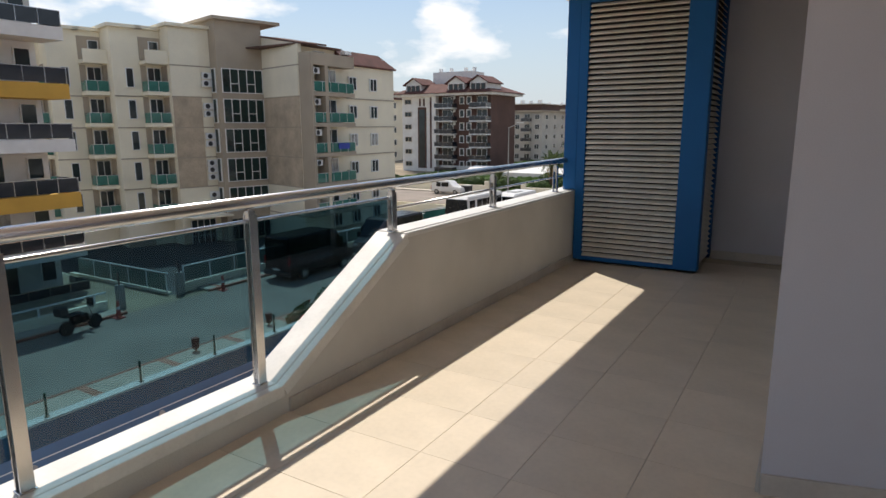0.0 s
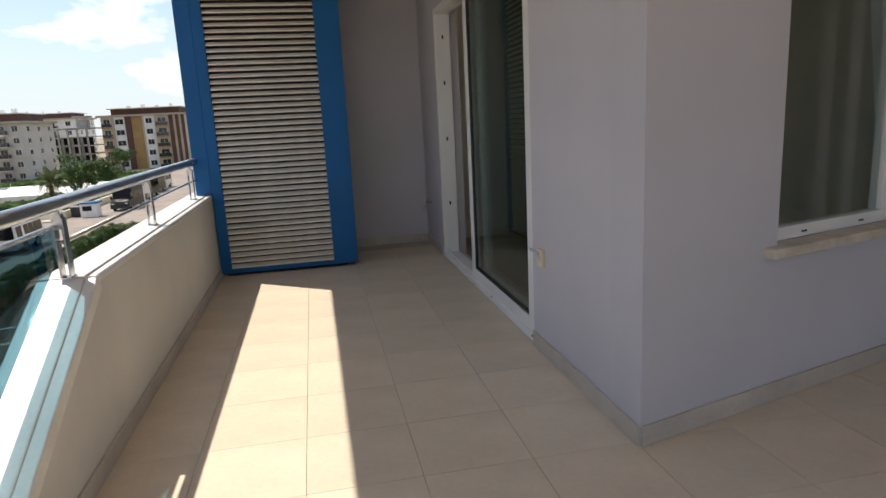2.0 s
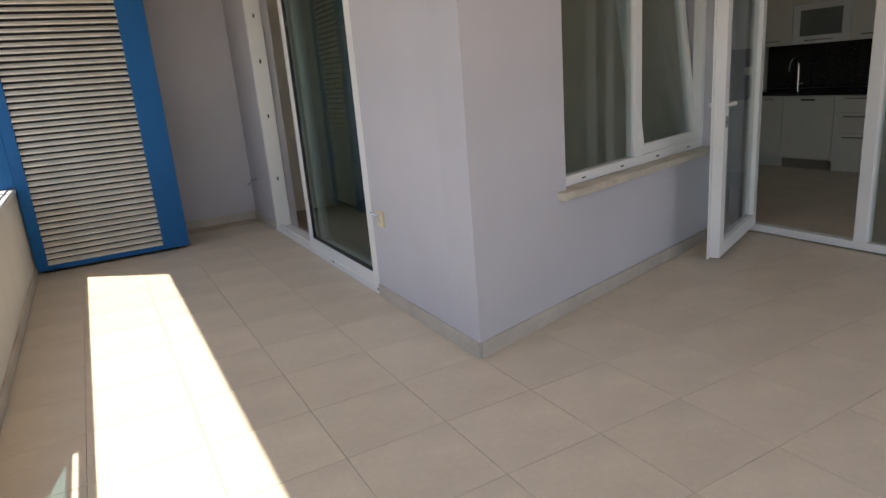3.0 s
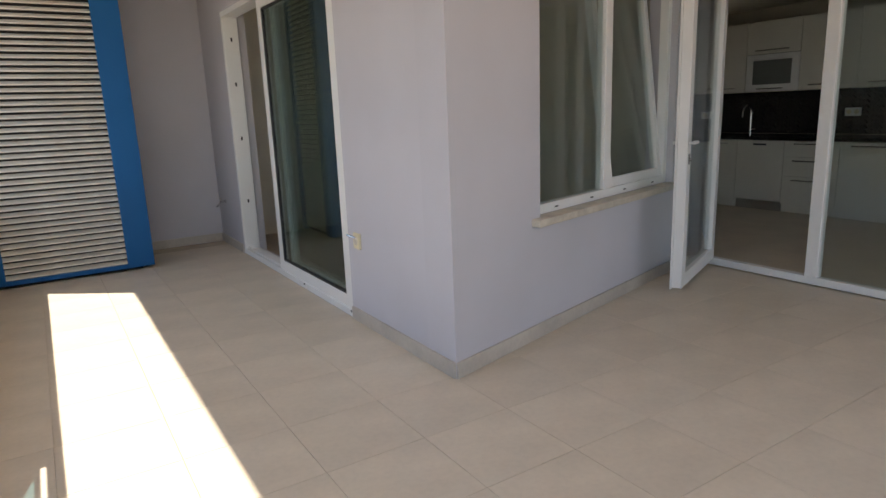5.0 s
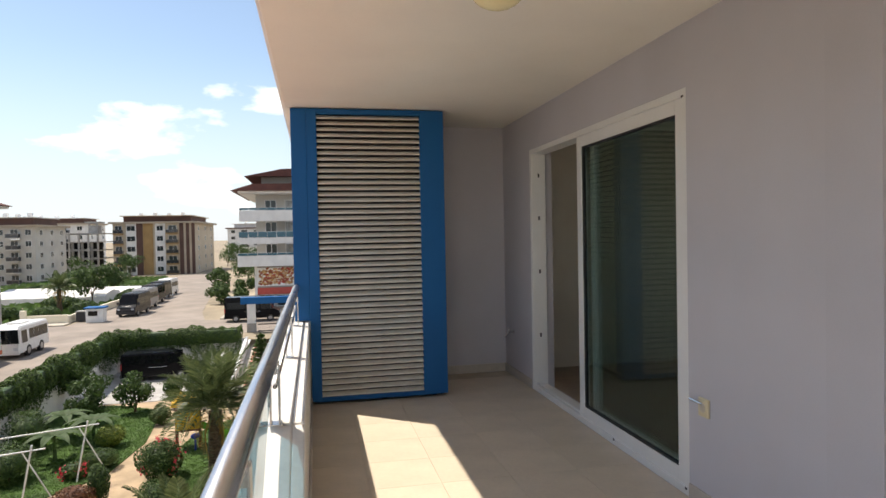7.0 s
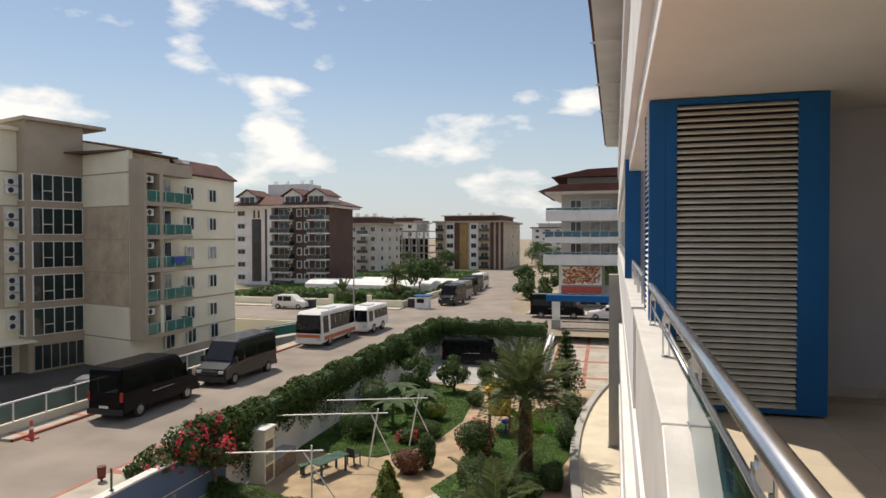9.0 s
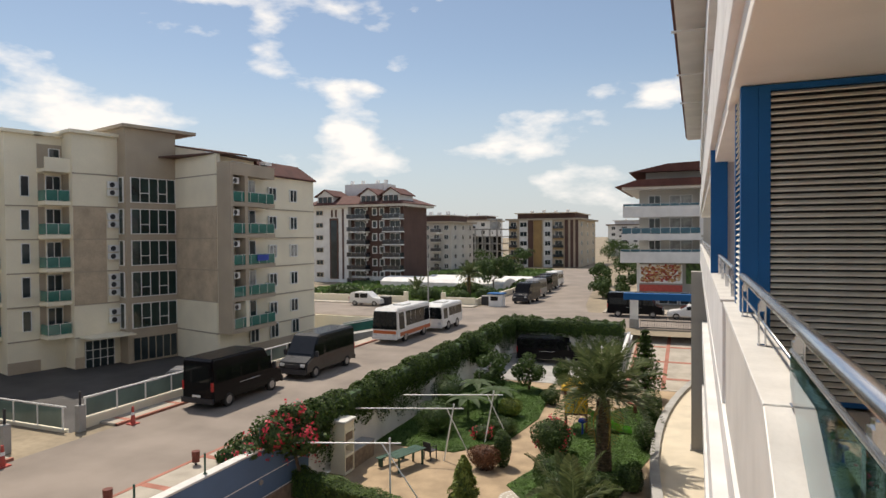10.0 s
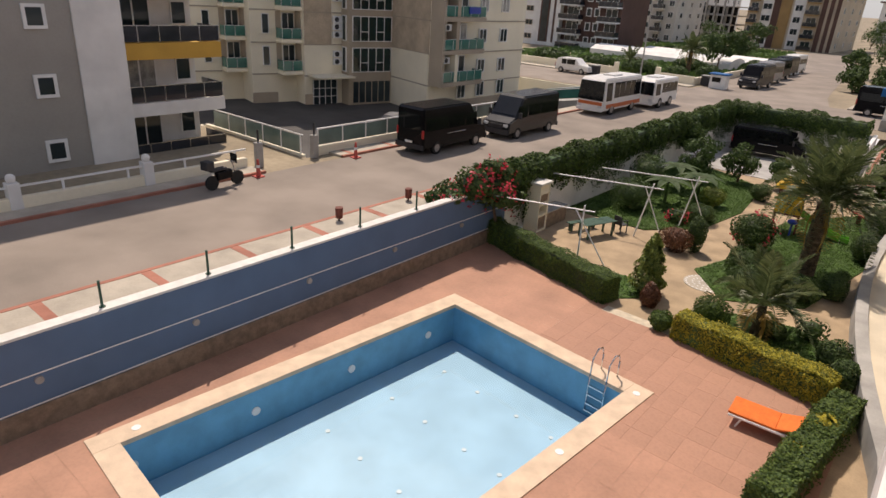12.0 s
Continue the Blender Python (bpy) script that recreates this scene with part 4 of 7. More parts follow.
part("soffit_next", bm_box(FX + 0.06, 3, YE + 0.2, 46, CZ, CZ + 0.24), CEIL, own)
# the shaft's grey holds the shade that falls on its visible face
col = thing("facade_pier", "pier of the block on the terrace, its shade painted grey", "pier", pose(0, 0, 0))
part("shaft", bm_box(-2.75, -1.2, 29.2, 30.0, D + 0.5, -0.31), GREYR, col)
part("foot", bm_box(-2.8, -1.15, 29.15, 30.05, D + 0.5, D + 0.62, bevel=0.02), CONC, col)

# ---------------------------------------------------------------- buildings
WCACHE = {}


def window_part(parent, m, w, h, cols=2, glass=None, framew=0.05, frame_mat=None):
    """A window set on a facade: frame with mullions, and its panes as sub-parts. Local x along the wall, -y outward."""
    glass, frame_mat = glass or WINDOWG, frame_mat or WHITEM
    key = (round(w, 2), round(h, 2), cols, glass.name, frame_mat.name)
    if key not in WCACHE:
        bm = bmesh.new()
        ring_s(bm, -w / 2, w / 2, 0, h, -0.06, 0.10, framew, bevel=0)
        for c in range(1, cols):
            x = -w / 2 + w * c / cols
            box(bm, x - framew / 2, x + framew / 2, -0.055, 0.10, framew, h - framew)
        fm = mesh_of("window", bm, frame_mat)
        pm = mesh_of("pane", bm_box(-w / 2 + 0.02, w / 2 - 0.02, -0.02, 0.02, 0.02, h - 0.02), glass)
        WCACHE[key] = (fm, pm)
    fm, pm = WCACHE[key]
    f = new("window", fm)
    f.parent, f.matrix_local = parent, m
    p = new("pane", pm)
    p.parent = f
    return f


def balcony_part(parent, m, w, depth, slab_mat, glass, hgl=0.85, slab_h=0.22, up=0.0):
    """A balcony: slab with an optional raised front, balustrade panes and a steel cap. Local x along the wall, -y outward."""
    bm = bmesh.new()
    box(bm, -w / 2, w / 2, -depth, 0.05, -slab_h, 0)
    if up:
        box(bm, -w / 2, w / 2, -depth, -depth + 0.12, 0, up)
        box(bm, -w / 2, -w / 2 + 0.12, -depth + 0.12, 0.05, 0, up)
        box(bm, w / 2 - 0.12, w / 2, -depth + 0.12, 0.05, 0, up)
    b = part("balcony", bm, slab_mat, parent)
    b.matrix_local = m
    n = max(1, round(w / 1.1))
    pw = (w - 0.1) / n
    key = ("bal", round(pw, 3), round(depth, 2), round(hgl, 2), glass.name)
    if key not in WCACHE:
        WCACHE[key] = (mesh_of("glass_panel", bm_box(0.03, pw - 0.03, 0.0, 0.02, 0.05, hgl), glass), mesh_of("side_glass", bm_box(0.0, 0.02, -depth + 0.1, 0.0, 0.05, hgl), glass))
    for k in range(n):
        o = new("glass_panel", WCACHE[key][0])
        o.parent, o.location = b, (-w / 2 + 0.05 + pw * k, -depth + 0.05, up)
    for sx in (-w / 2 + 0.05, w / 2 - 0.07):
        o = new("side_glass", WCACHE[key][1])
        o.parent, o.location = b, (sx, 0, up)
    bm = bmesh.new()
    box(bm, -w / 2 + 0.03, w / 2 - 0.03, -depth + 0.03, -depth + 0.09, up + hgl, up + hgl + 0.03)
    for k in range(n + 1):
        x = -w / 2 + 0.05 + (w - 0.1) * k / n
        box(bm, x - 0.012, x + 0.012, -depth + 0.035, -depth + 0.085, up, up + hgl)
    part("balustrade_rail", bm, WHITEM if glass is not DARKBAL else STEEL, b)
    return b


def ac_part(parent, m):
    bm = bmesh.new()
    box(bm, -0.4, 0.4, -0.32, 0.0, 0, 0.55, bevel=0.02)
    a = part("air_conditioner", bm, WHITEM, parent, "white outdoor air conditioner unit")
    a.matrix_local = m
    bm = bmesh.new()
    rod(bm, (-0.1, -0.335, 0.27), (-0.1, -0.32, 0.27), 0.21, 16)
    part("fan_grille", bm, GASKET, a)


# facade turned to +x: local x = +y of the world, -y local = +x of the world
EAST = Matrix.Rotation(radians(90), 4, "Z")
# facade turned to -y: local x = world x
SOUTH = Matrix.Identity(4)

# cream and tan apartment building across the street: a street wing, and a main block turned by 15 degrees with a stair tower
AX = -38.5
SZ = 2.61
LV = [-8.68 + SZ * k for k in range(7)]
bA = thing("apartment_building", "cream and tan six-storey apartment building with green glass balconies", "apartment building", Matrix.Translation((AX, 0, 0)) @ EAST)
TURN = Matrix.Translation((40.1, 6.2, 0)) @ Matrix.Rotation(radians(-15), 4, "Z")
WALLR = TURN @ Matrix.Rotation(radians(-90), 4, "Z")
SIDE = Matrix.Rotation(radians(-90), 4, "Z")


def turned(name, bm, material, label="", m=None):
    o = part(name, bm, material, bA, label)
    o.matrix_local = TURN if m is None else m
    return o


bm = bmesh.new()
prism(bm, [(38.5, 0.2), (52.0, 0.0), (52.0, 14.0), (42.2, 14.0), (40.1, 6.2)], "z", A0, 7.0)
part("wall", bm, CREAM, bA)
bm = bmesh.new()
prism(bm, [(38.75, 1.1), (44.2, 1.1), (44.2, 14.0), (42.2, 14.0), (40.15, 6.4)], "z", 7.0, 8.3)
part("penthouse", bm, CREAM, bA)
window_part(bA, Matrix.Translation((42.0, 1.06, 7.35)), 1.6, 0.7, 2)
# sloping top of the wall beside the tower, and its thin roof edge
turned("gable_wall", (lambda b: (prism(b, [(-6.2, 6.9), (-6.2, 8.3), (0.0, 9.4), (0.0, 6.9)], "x", 0.0, 0.3), b)[1])(bmesh.new()), CREAM)
turned("roof_edge", (lambda b: (prism(b, [(-6.6, 8.26), (-6.6, 8.40), (0.0, 9.54), (0.0, 9.40)], "x", -0.05, 2.6), b)[1])(bmesh.new()), BROWN, "thin dark roof edge")
part("roof_edge", bm_box(38.6, 44.3, 0.3, 14.0, 8.3, 8.42), BROWN, bA, "thin dark roof edge")
bm = bmesh.new()
prism(bm, [(0.0, 7.0), (-0.3, 7.0), (-0.3, 7.12), (1.1, 8.45), (7.5, 8.6), (7.5, 7.0)], "x", 44.25, 52.1)
for v in bm.verts:
    if v.co.z > 8 and v.co.x > 50:
        v.co.x -= 1.2
part("roof", bm, ROOFRED, bA, "dark red tiled mansard roof")
part("roof_window", bm_box(44.5, 45.4, 0.05, 0.7, 7.95, 8.25, bevel=0.02), WHITEM, bA, "open roof window")
# main block, stepping back
for x0, x1, y0, top in ((-4.35, 0.0, 0.0, 10.5), (-7.9, -4.35, 1.35, 9.75), (-9.7, -7.9, 3.1, 9.5), (-11.9, -9.7, 3.1, 9.5), (-13.7, -11.9, 5.6, 9.3), (-16.0, -13.7, 5.6, 9.3), (-17.8, -16.0, 8.0, 9.0), (-24.0, -17.8, 8.0, 9.0)):
    tower = x1 == 0.0
    turned("stair_tower" if tower else "wall", bm_box(x0, x1, y0, 15.0, A0, top), TAUPE if tower else CREAM, "taupe stair tower" if tower else "")
    if not tower:
        turned("cornice", bm_box(x0 - 0.3, x1 + (0.0 if x1 == -4.35 else 0.3), y0 - 0.4, 14.0, top, top + 0.28, bevel=0.03), CREAM)
turned("tower_roof", bm_box(-4.75, 1.7, -0.5, 14.0, 10.5, 10.78, bevel=0.03), TAUPE, "flat overhanging tower roof")
# facing panels with a dark joint at every storey
for k in range(7):
    z0, z1 = (A0 if k == 0 else LV[k] - 0.37), (LV[k + 1] - 0.37 if k < 6 else 8.2)
    m = TAN if k in (2, 3, 4) else CREAM
    turned("panel", bm_box(0.05, 6.1, -0.07, 0.0, z0 + 0.05, z1 - 0.05, bevel=0.012), m, "", TURN @ Matrix.Translation((0, -6.2, 0)) @ Matrix.Rotation(radians(90), 4, "Z") @ Matrix.Rotation(math.pi, 4, "Z") @ Matrix.Translation((-6.2, 0, 0)))
    turned("panel", bm_box(-7.86, -5.35, 1.28, 1.35, z0 + 0.05, (z1 if k < 6 else 9.7) - 0.05, bevel=0.012), m)
    if 0 < k < 7:
        turned("string_course", bm_box(-7.9, -4.4, 1.26, 1.35, z0 - 0.05, z0 + 0.05), TAUPE)
        turned("string_course", bm_box(-0.09, 0.0, -6.2, 0.0, z0 - 0.05, z0 + 0.05), TAUPE)
        if k < 6:
            part("string_course", bm_box(44.35, 52.05, -0.05, 0.0, z0 - 0.05, z0 + 0.05), TAUPE, bA)
            turned("string_course", bm_box(-11.9, -9.7, 3.04, 3.1, z0 - 0.05, z0 + 0.05), TAUPE)
            turned("string_course", bm_box(-16.0, -13.7, 5.54, 5.6, z0 - 0.05, z0 + 0.05), TAUPE)
# tower glazing
for k in range(1, 6):
    w_ = window_part(bA, TURN @ Matrix.Translation((-2.05, -0.04, LV[k] + 0.02)), 3.9, 2.1, 5, TOWERG, 0.06)
    for c in (-0.78, 0.78):
        part("transom", bm_box(c - 0.36, c + 0.36, -0.05, 0.0, 0.78, 0.84), WHITEM, w_)
    window_part(bA, TURN @ Matrix.Translation((-4.39, 0.72, LV[k] + 0.02)) @ SIDE, 0.75, 2.1, 1, TOWERG, 0.06)
window_part(bA, TURN @ Matrix.Translation((-2.05, -0.04, A0 + 0.12)), 3.9, 2.0, 6, WINDOWG, 0.07, TAUPE)
# entrance
turned("entrance_door", bm_box(-7.2, -4.9, 1.2, 1.27, A0, A0 + 2.1), WINDOWG, "glazed entrance door")
for x in (-7.2, -6.64, -6.07, -5.5, -4.95):
    turned("entrance_bar", bm_box(x, x + 0.06, 1.17, 1.199, A0, A0 + 2.1), WHITEM)
for z in (0.65, 1.35):
    turned("entrance_bar", bm_box(-7.14, -4.95, 1.165, 1.196, A0 + z, A0 + z + 0.05), WHITEM)
turned("entrance_canopy", bm_box(-7.6, -4.1, -0.9, 1.27, A0 + 2.45, A0 + 2.6, bevel=0.03), CREAM, "flat entrance canopy")
turned("plinth_band", bm_box(-7.92, -7.25, 1.22, 1.275, A0, A0 + 0.9), TAN)
turned("plinth_band", bm_box(-11.95, -9.7, 3.03, 3.095, A0, A0 + 0.9), TAUPE)
part("plinth_band", bm_box(39.0, 52.03, -0.06, 0.0, A0, A0 + 1.0), TAUPE, bA)
# paired balconies of the street wing in a taupe frame
part("loggia_side", bm_box(38.5, 38.8, -1.15, 0.25, LV[1] - 0.35, 7.6, bevel=0.01), TAUPE, bA, "taupe side wall of the balconies")
part("attic_front", bm_box(38.8, 44.2, -1.15, -1.0, LV[6] - 0.4, 7.6, bevel=0.01), TAUPE, bA)
part("attic_slab", bm_box(38.8, 44.2, -1.0, 0.0, LV[6] - 0.4, LV[6] - 0.15), TAUPE, bA)
for k in range(1, 6):
    balcony_part(bA, Matrix.Translation((41.5, 0, LV[k])), 5.4, 1.15, TAUPE, GREENBAL, 0.85, 0.34)
    part("loggia_pier", bm_box(40.25, 40.65, -1.13, -0.05, LV[k] + 0.001, LV[k + 1] - 0.35), TAUPE if k > 1 else CREAM, bA)
    window_part(bA, Matrix.Translation((42.0, -0.05, LV[k] + 0.05)), 1.7, 2.0, 2, CURTAIN if k in (2, 5) else WINDOWG, 0.07)
    window_part(bA, Matrix.Translation((39.5, -0.05, LV[k] + 0.05)), 0.8, 2.0, 1)
    ac_part(bA, Matrix.Translation((39.6, -0.45, LV[k] + 1.5)))
    for y in (45.3, 48.5):
        window_part(bA, Matrix.Translation((y, -0.04, LV[k] + 0.42)), 1.1, 1.2, 2, CURTAIN if (k + int(y)) % 3 == 0 else WINDOWG, 0.07)
    # corner balconies of the stepped block
    for x, yw, yb in ((-8.8, 3.1, 1.95), (-12.8, 5.6, 4.45), (-16.9, 8.0, 6.85)):
        mb = TURN @ Matrix.Translation((x, yw, LV[k]))
        balcony_part(bA, mb, 1.8, 1.5, CREAM, GREENBAL, 0.85, 0.3)
        window_part(bA, TURN @ Matrix.Translation((x + 0.2, yw - 0.04, LV[k] + 0.05)), 1.1, 2.0, 2)
        turned("loggia_back", bm_box(x - 0.88, x - 0.42, yw - 0.03, yw, LV[k], LV[k] + 2.2), TAUPE)
        turned("loggia_side", bm_box(x + 0.86, x + 0.9, yw - 1.2, yw, LV[k] + 0.01, LV[k] + 2.2), TAUPE)
    window_part(bA, TURN @ Matrix.Translation((-10.6, 3.06, LV[k] + 0.35)), 0.62, 1.6, 1)
    window_part(bA, TURN @ Matrix.Translation((-14.8, 5.56, LV[k] + 0.35)), 0.62, 1.6, 1)
    for z in ((0.2, 0.85, 1.45) if k == 2 else (0.55, 1.2)):
        ac_part(bA, TURN @ Matrix.Translation((-4.85, 1.34, LV[k] + z)))
# attic loggias with a solid parapet
for x, yw in ((-8.8, 3.1), (-12.8, 5.6)):
    turned("attic_parapet", bm_box(x - 0.95, x + 0.9, yw - 1.6, yw - 1.45, LV[6] - 0.35, LV[6] + 0.75, bevel=0.01), CREAM)
    turned("attic_slab", bm_box(x - 0.95, x + 0.9, yw - 1.45, yw, LV[6] - 0.35, LV[6] - 0.1), CREAM)
    turned("loggia_back", bm_box(x - 0.9, x + 0.88, yw - 0.03, yw, LV[6], LV[6] + 1.9), TAUPE)
    window_part(bA, TURN @ Matrix.Translation((x + 0.3, yw - 0.07, LV[6] + 0.5)), 0.8, 1.1, 1)
for y in (42.6, 45.4, 48.6):
    window_part(bA, Matrix.Translation((y, -0.07, LV[0] + 0.95)), 1.1, 1.3, 2)
part("laundry", bm_box(41.7, 43.2, -1.21, -1.16, LV[3] + 0.3, LV[3] + 0.8), BLUEPL, bA, "blue laundry hung over a balcony")

# white building with ochre balcony bands
WX, WY = -33.6, 16.2
bW = thing("apartment_building", "white apartment building with ochre bands and smoked glass balconies", "apartment building", Matrix.Translation((WX, -0.25, -0.8)) @ EAST)
part("wall", bm_box(-14, WY - 0.6, 1.2, 16, R - 1.5, 9.5), WHITEP, bW)
part("grey_wing", bm_box(-14, 9.0, -1.2, 1.2, R - 1.5, 9.5), GREYR, bW, "grey rendered wing")
part("white_bay", bm_box(9.0, 11.0, -1.3, 1.2, R - 1.5, 9.5), WHITEP, bW)
part("roof_slab", bm_box(-14.4, WY + 0.2, -1.8, 16.4, 9.5, 9.9, bevel=0.03), WHITEP, bW)
for k in range(6):
    z = R + 0.35 + k * 2.72
    balcony_part(bW, Matrix.Translation((13.4, 1.2, z)), 5.2, 2.0, YELLOW if k in (2, 4) else WHITEP, DARKBAL, 0.75, 0.5 if k not in (2, 4) else 0.62, 0.12)
    window_part(bW, Matrix.Translation((12.6, 1.14, z + 0.05)), 1.7, 2.0, 2, CURTAIN if k % 2 else WINDOWG, 0.07)
    window_part(bW, Matrix.Translation((14.9, 1.14, z + 0.8)), 0.8, 1.1, 1)
    for y in (3.3, 7.6):
        window_part(bW, Matrix.Translation((y, -1.24, z + 0.8)), 0.85, 0.95, 1, WINDOWG, 0.13)
bm = bmesh.new()
for k in range(6):
    box(bm, 11.7, 13.3, -1.0, -0.92, R - 0.7 + 0.16 * k, R - 0.62 + 0.16 * k)
part("basement_window", bm, WHITEM, bW)

# brown and white building with red roofs
bB = thing("apartment_building", "brown and white apartment building with red gabled roofs", "apartment building", Matrix.Translation((-70.5, 100, 0)))
part("wall", bm_box(0, 7.2, 0.0, 11, R - 0.1, 7.0), WHITEP, bB)
part("brown_block", bm_box(7.2, 18.8, 0.6, 11, R - 0.1, 7.0), BROWN, bB, "brown rendered part")
part("white_corner", bm_box(7.0, 7.9, -0.5, 0.6, R - 0.1, 7.0), WHITEP, bB)
part("white_band", bm_box(7.9, 18.8, 0.5, 0.6, R - 0.1, R + 1.2), WHITEP, bB)
part("brown_strip", bm_box(3.6, 5.5, -0.06, 0.0, R + 0.6, 5.0), BROWN, bB)
part("stair_glass", bm_box(3.9, 5.2, -0.1, -0.06, R + 0.8, 4.6), WINDOWG, bB, "dark stair glazing")
for x in (4.1, 5.0):
    part("brown_strip", bm_box(x - 0.18, x + 0.18, -0.06, 0.0, 5.2, 6.6), BROWN, bB)
part("brown_strip", bm_box(6.3, 6.7, -0.06, 0.0, R + 0.6, 6.8), BROWN, bB)
part("cornice", bm_box(-0.8, 20.0, -1.4, 12, 7.0, 7.4, bevel=0.04), WHITEP, bB)
bm = bmesh.new()
box(bm, -1.2, 20.4, -1.8, 12.2, 7.4, 7.5)
vs = box(bm, -1.2, 20.4, -1.8, 12.2, 7.5, 9.3)
for v in vs:
    if v.co.z > 8:
        v.co.x = 3.4 if v.co.x < 9 else 15.5
        v.co.y = 2.0 if v.co.y < 5 else 9.0
part("roof", bm, ROOFRED, bB, "dark red tiled hip roof")
for x in (3.2, 12.4, 17.0):
    bm = bmesh.new()
    for sx in (-1, 1):
        prism(bm, [(x, 10.25), (x, 10.43), (x + sx * 2.2, 9.1), (x + sx * 2.2, 8.92)], "y", -1.2, 5)
    part("gable_roof", bm, ROOFRED, bB)
    bm = bmesh.new()
    prism(bm, [(x - 1.7, 7.5), (x + 1.7, 7.5), (x + 1.7, 9.15), (x, 10.2), (x - 1.7, 9.15)], "y", -0.8, 5)
    part("dormer", bm, WHITEP, bB)
    for dx in (-1.0, 0.0, 1.0):
        window_part(bB, Matrix.Translation((x + dx, -0.86, 7.75)), 0.8, 1.2, 1, WINDOWG, 0.05, BROWN)
part("roof_house", bm_box(4.0, 12.6, 5, 10, 8.5, 11.7), WHITEP, bB)
for x in (4.6, 7.0, 10.2, 12.0):
    bm = bmesh.new()
    rod(bm, (x, 7, 11.7), (x, 7, 12.5), 0.4, 12)
    part("water_tank", bm, WHITEM, bB, "white rooftop water tank")
for k in range(6):
    z = R + 0.1 + k * 2.34
    for xx, ww in ((9.9, 3.9), (17.1, 3.5)):
        balcony_part(bB, Matrix.Translation((xx, 0.6, z)), ww, 1.9, WHITEP, DARKBAL, 0.8, 0.22)
        window_part(bB, Matrix.Translation((xx, 0.56, z + 0.05)), ww * 0.6, 1.95, 2, WINDOWG, 0.07)
    for xx in (12.9, 14.4):
        window_part(bB, Matrix.Translation((xx, 0.54, z + 0.6)), 1.0, 1.4, 1, WINDOWG, 0.14)
    window_part(bB, Matrix.Translation((1.4, -0.04, z + 0.8)), 1.5, 0.9, 2, WINDOWG, 0.08, TAUPE)
    ac_part(bB, Matrix.Translation((11.2, 0.5, z + 1.55)))


def far_block(label, x, y, w, dep, top, wallm, storeys, cols, stripes=(), balc=None, roofm=None, glass=None, z0=R, bays=None):
    """A distant apartment block: walls, roof slab, a window in every bay and storey, balconies in some bays."""
    b = thing("apartment_building", label, "apartment building", Matrix.Translation((x, y, 0)))
    part("wall", bm_box(0, w, 0, dep, z0, top), wallm, b)
    part("roof", bm_box(-0.8, w + 0.8, -0.8, dep + 0.8, top, top + 0.45), roofm or wallm, b)
    part("roof_house", bm_box(w * 0.08, w * 0.92, dep * 0.12, dep * 0.88, top + 0.45, top + 1.9), BROWN if roofm is TAUPE else wallm, b)
    part("roof_house_lid", bm_box(w * 0.05, w * 0.95, dep * 0.08, dep * 0.92, top + 1.9, top + 2.1), wallm, b)
    for i in range(4):
        part("water_tank", bm_box(w * (0.2 + 0.18 * i), w * (0.2 + 0.18 * i) + 0.9, dep * 0.3, dep * 0.3 + 0.9, top + 2.1, top + 2.9 + 0.2 * (i % 2), bevel=0.1), WHITEM, b)
    for (a, c, m) in stripes:
        part("stripe", bm_box(w * a, w * c, -0.15, 0.0, z0, top), m, b)
    sz = (top - z0) / storeys
    for k in range(storeys):
        for f, ww, open_ in bays or ():
            if open_:
                balcony_part(b, Matrix.Translation((w * f, -0.1, z0 + k * sz + 0.15)), ww, 1.0, balc[0], balc[1], 0.8, 0.25)
                window_part(b, Matrix.Translation((w * f, -0.04, z0 + k * sz + 0.2)), ww * 0.7, sz * 0.72, 2)
            else:
                window_part(b, Matrix.Translation((w * f, -0.19, z0 + k * sz + sz * 0.28)), ww, sz * 0.5, 2)
        for i in range(0 if bays else cols):
            xx = w * (i + 0.5) / cols
            if balc and i % 2 == 1:
                balcony_part(b, Matrix.Translation((xx, 0, z0 + k * sz + 0.15)), w / cols * 0.9, 1.4, balc[0], balc[1], 0.8, 0.25)
                window_part(b, Matrix.Translation((xx, -0.04, z0 + k * sz + 0.2)), w / cols * 0.55, sz * 0.72, 2)
            else:
                window_part(b, Matrix.Translation((xx, -0.18 if stripes else -0.04, z0 + k * sz + sz * 0.3)), min(1.5, w / cols * 0.45), sz * 0.48, 2)
    for j in range(3):
        for k in range(storeys):
            window_part(b, Matrix.Translation((w + 0.04, dep * (j + 0.5) / 3, z0 + k * sz + sz * 0.3)) @ EAST, 1.4, sz * 0.45, 2)
    return b


far_block("distant beige apartment block with balconies", -70.6, 140, 12.8, 16, 4.7, FARPALE, 5, 5, (), (FARPALE, DARKBAL), TAUPE)
far_block("distant golden brown and cream apartment block", -50.5, 165, 19.0, 30, 5.7, FARSAND, 5, 5, ((0.16, 0.28, WHITEP), (0.285, 0.36, BROWN), (0.365, 0.485, OCHREB), (0.51, 0.635, WHITEP), (0.81, 0.86, BROWN), (0.89, 0.93, BROWN), (0.96, 1.0, BROWN)), (OCHREB, DARKBAL), TAUPE, None, R, ((0.07, 2.2, True), (0.22, 1.9, False), (0.57, 1.5, False), (0.725, 2.8, True)))
far_block("distant white apartment block", -36, 260, 30, 20, 5.5, WHITEP, 5, 7, (), (WHITEP, DARKBAL), BROWN)
far_block("distant cream apartment block", -108, 125, 16, 16, 8, CREAM, 5, 4, (), (CREAM, DARKBAL), ROOFRED)
far_block("distant pale apartment block", -98, 215, 26, 16, 7, WHITEP, 5, 5, (), (WHITEP, DARKBAL), TAUPE)
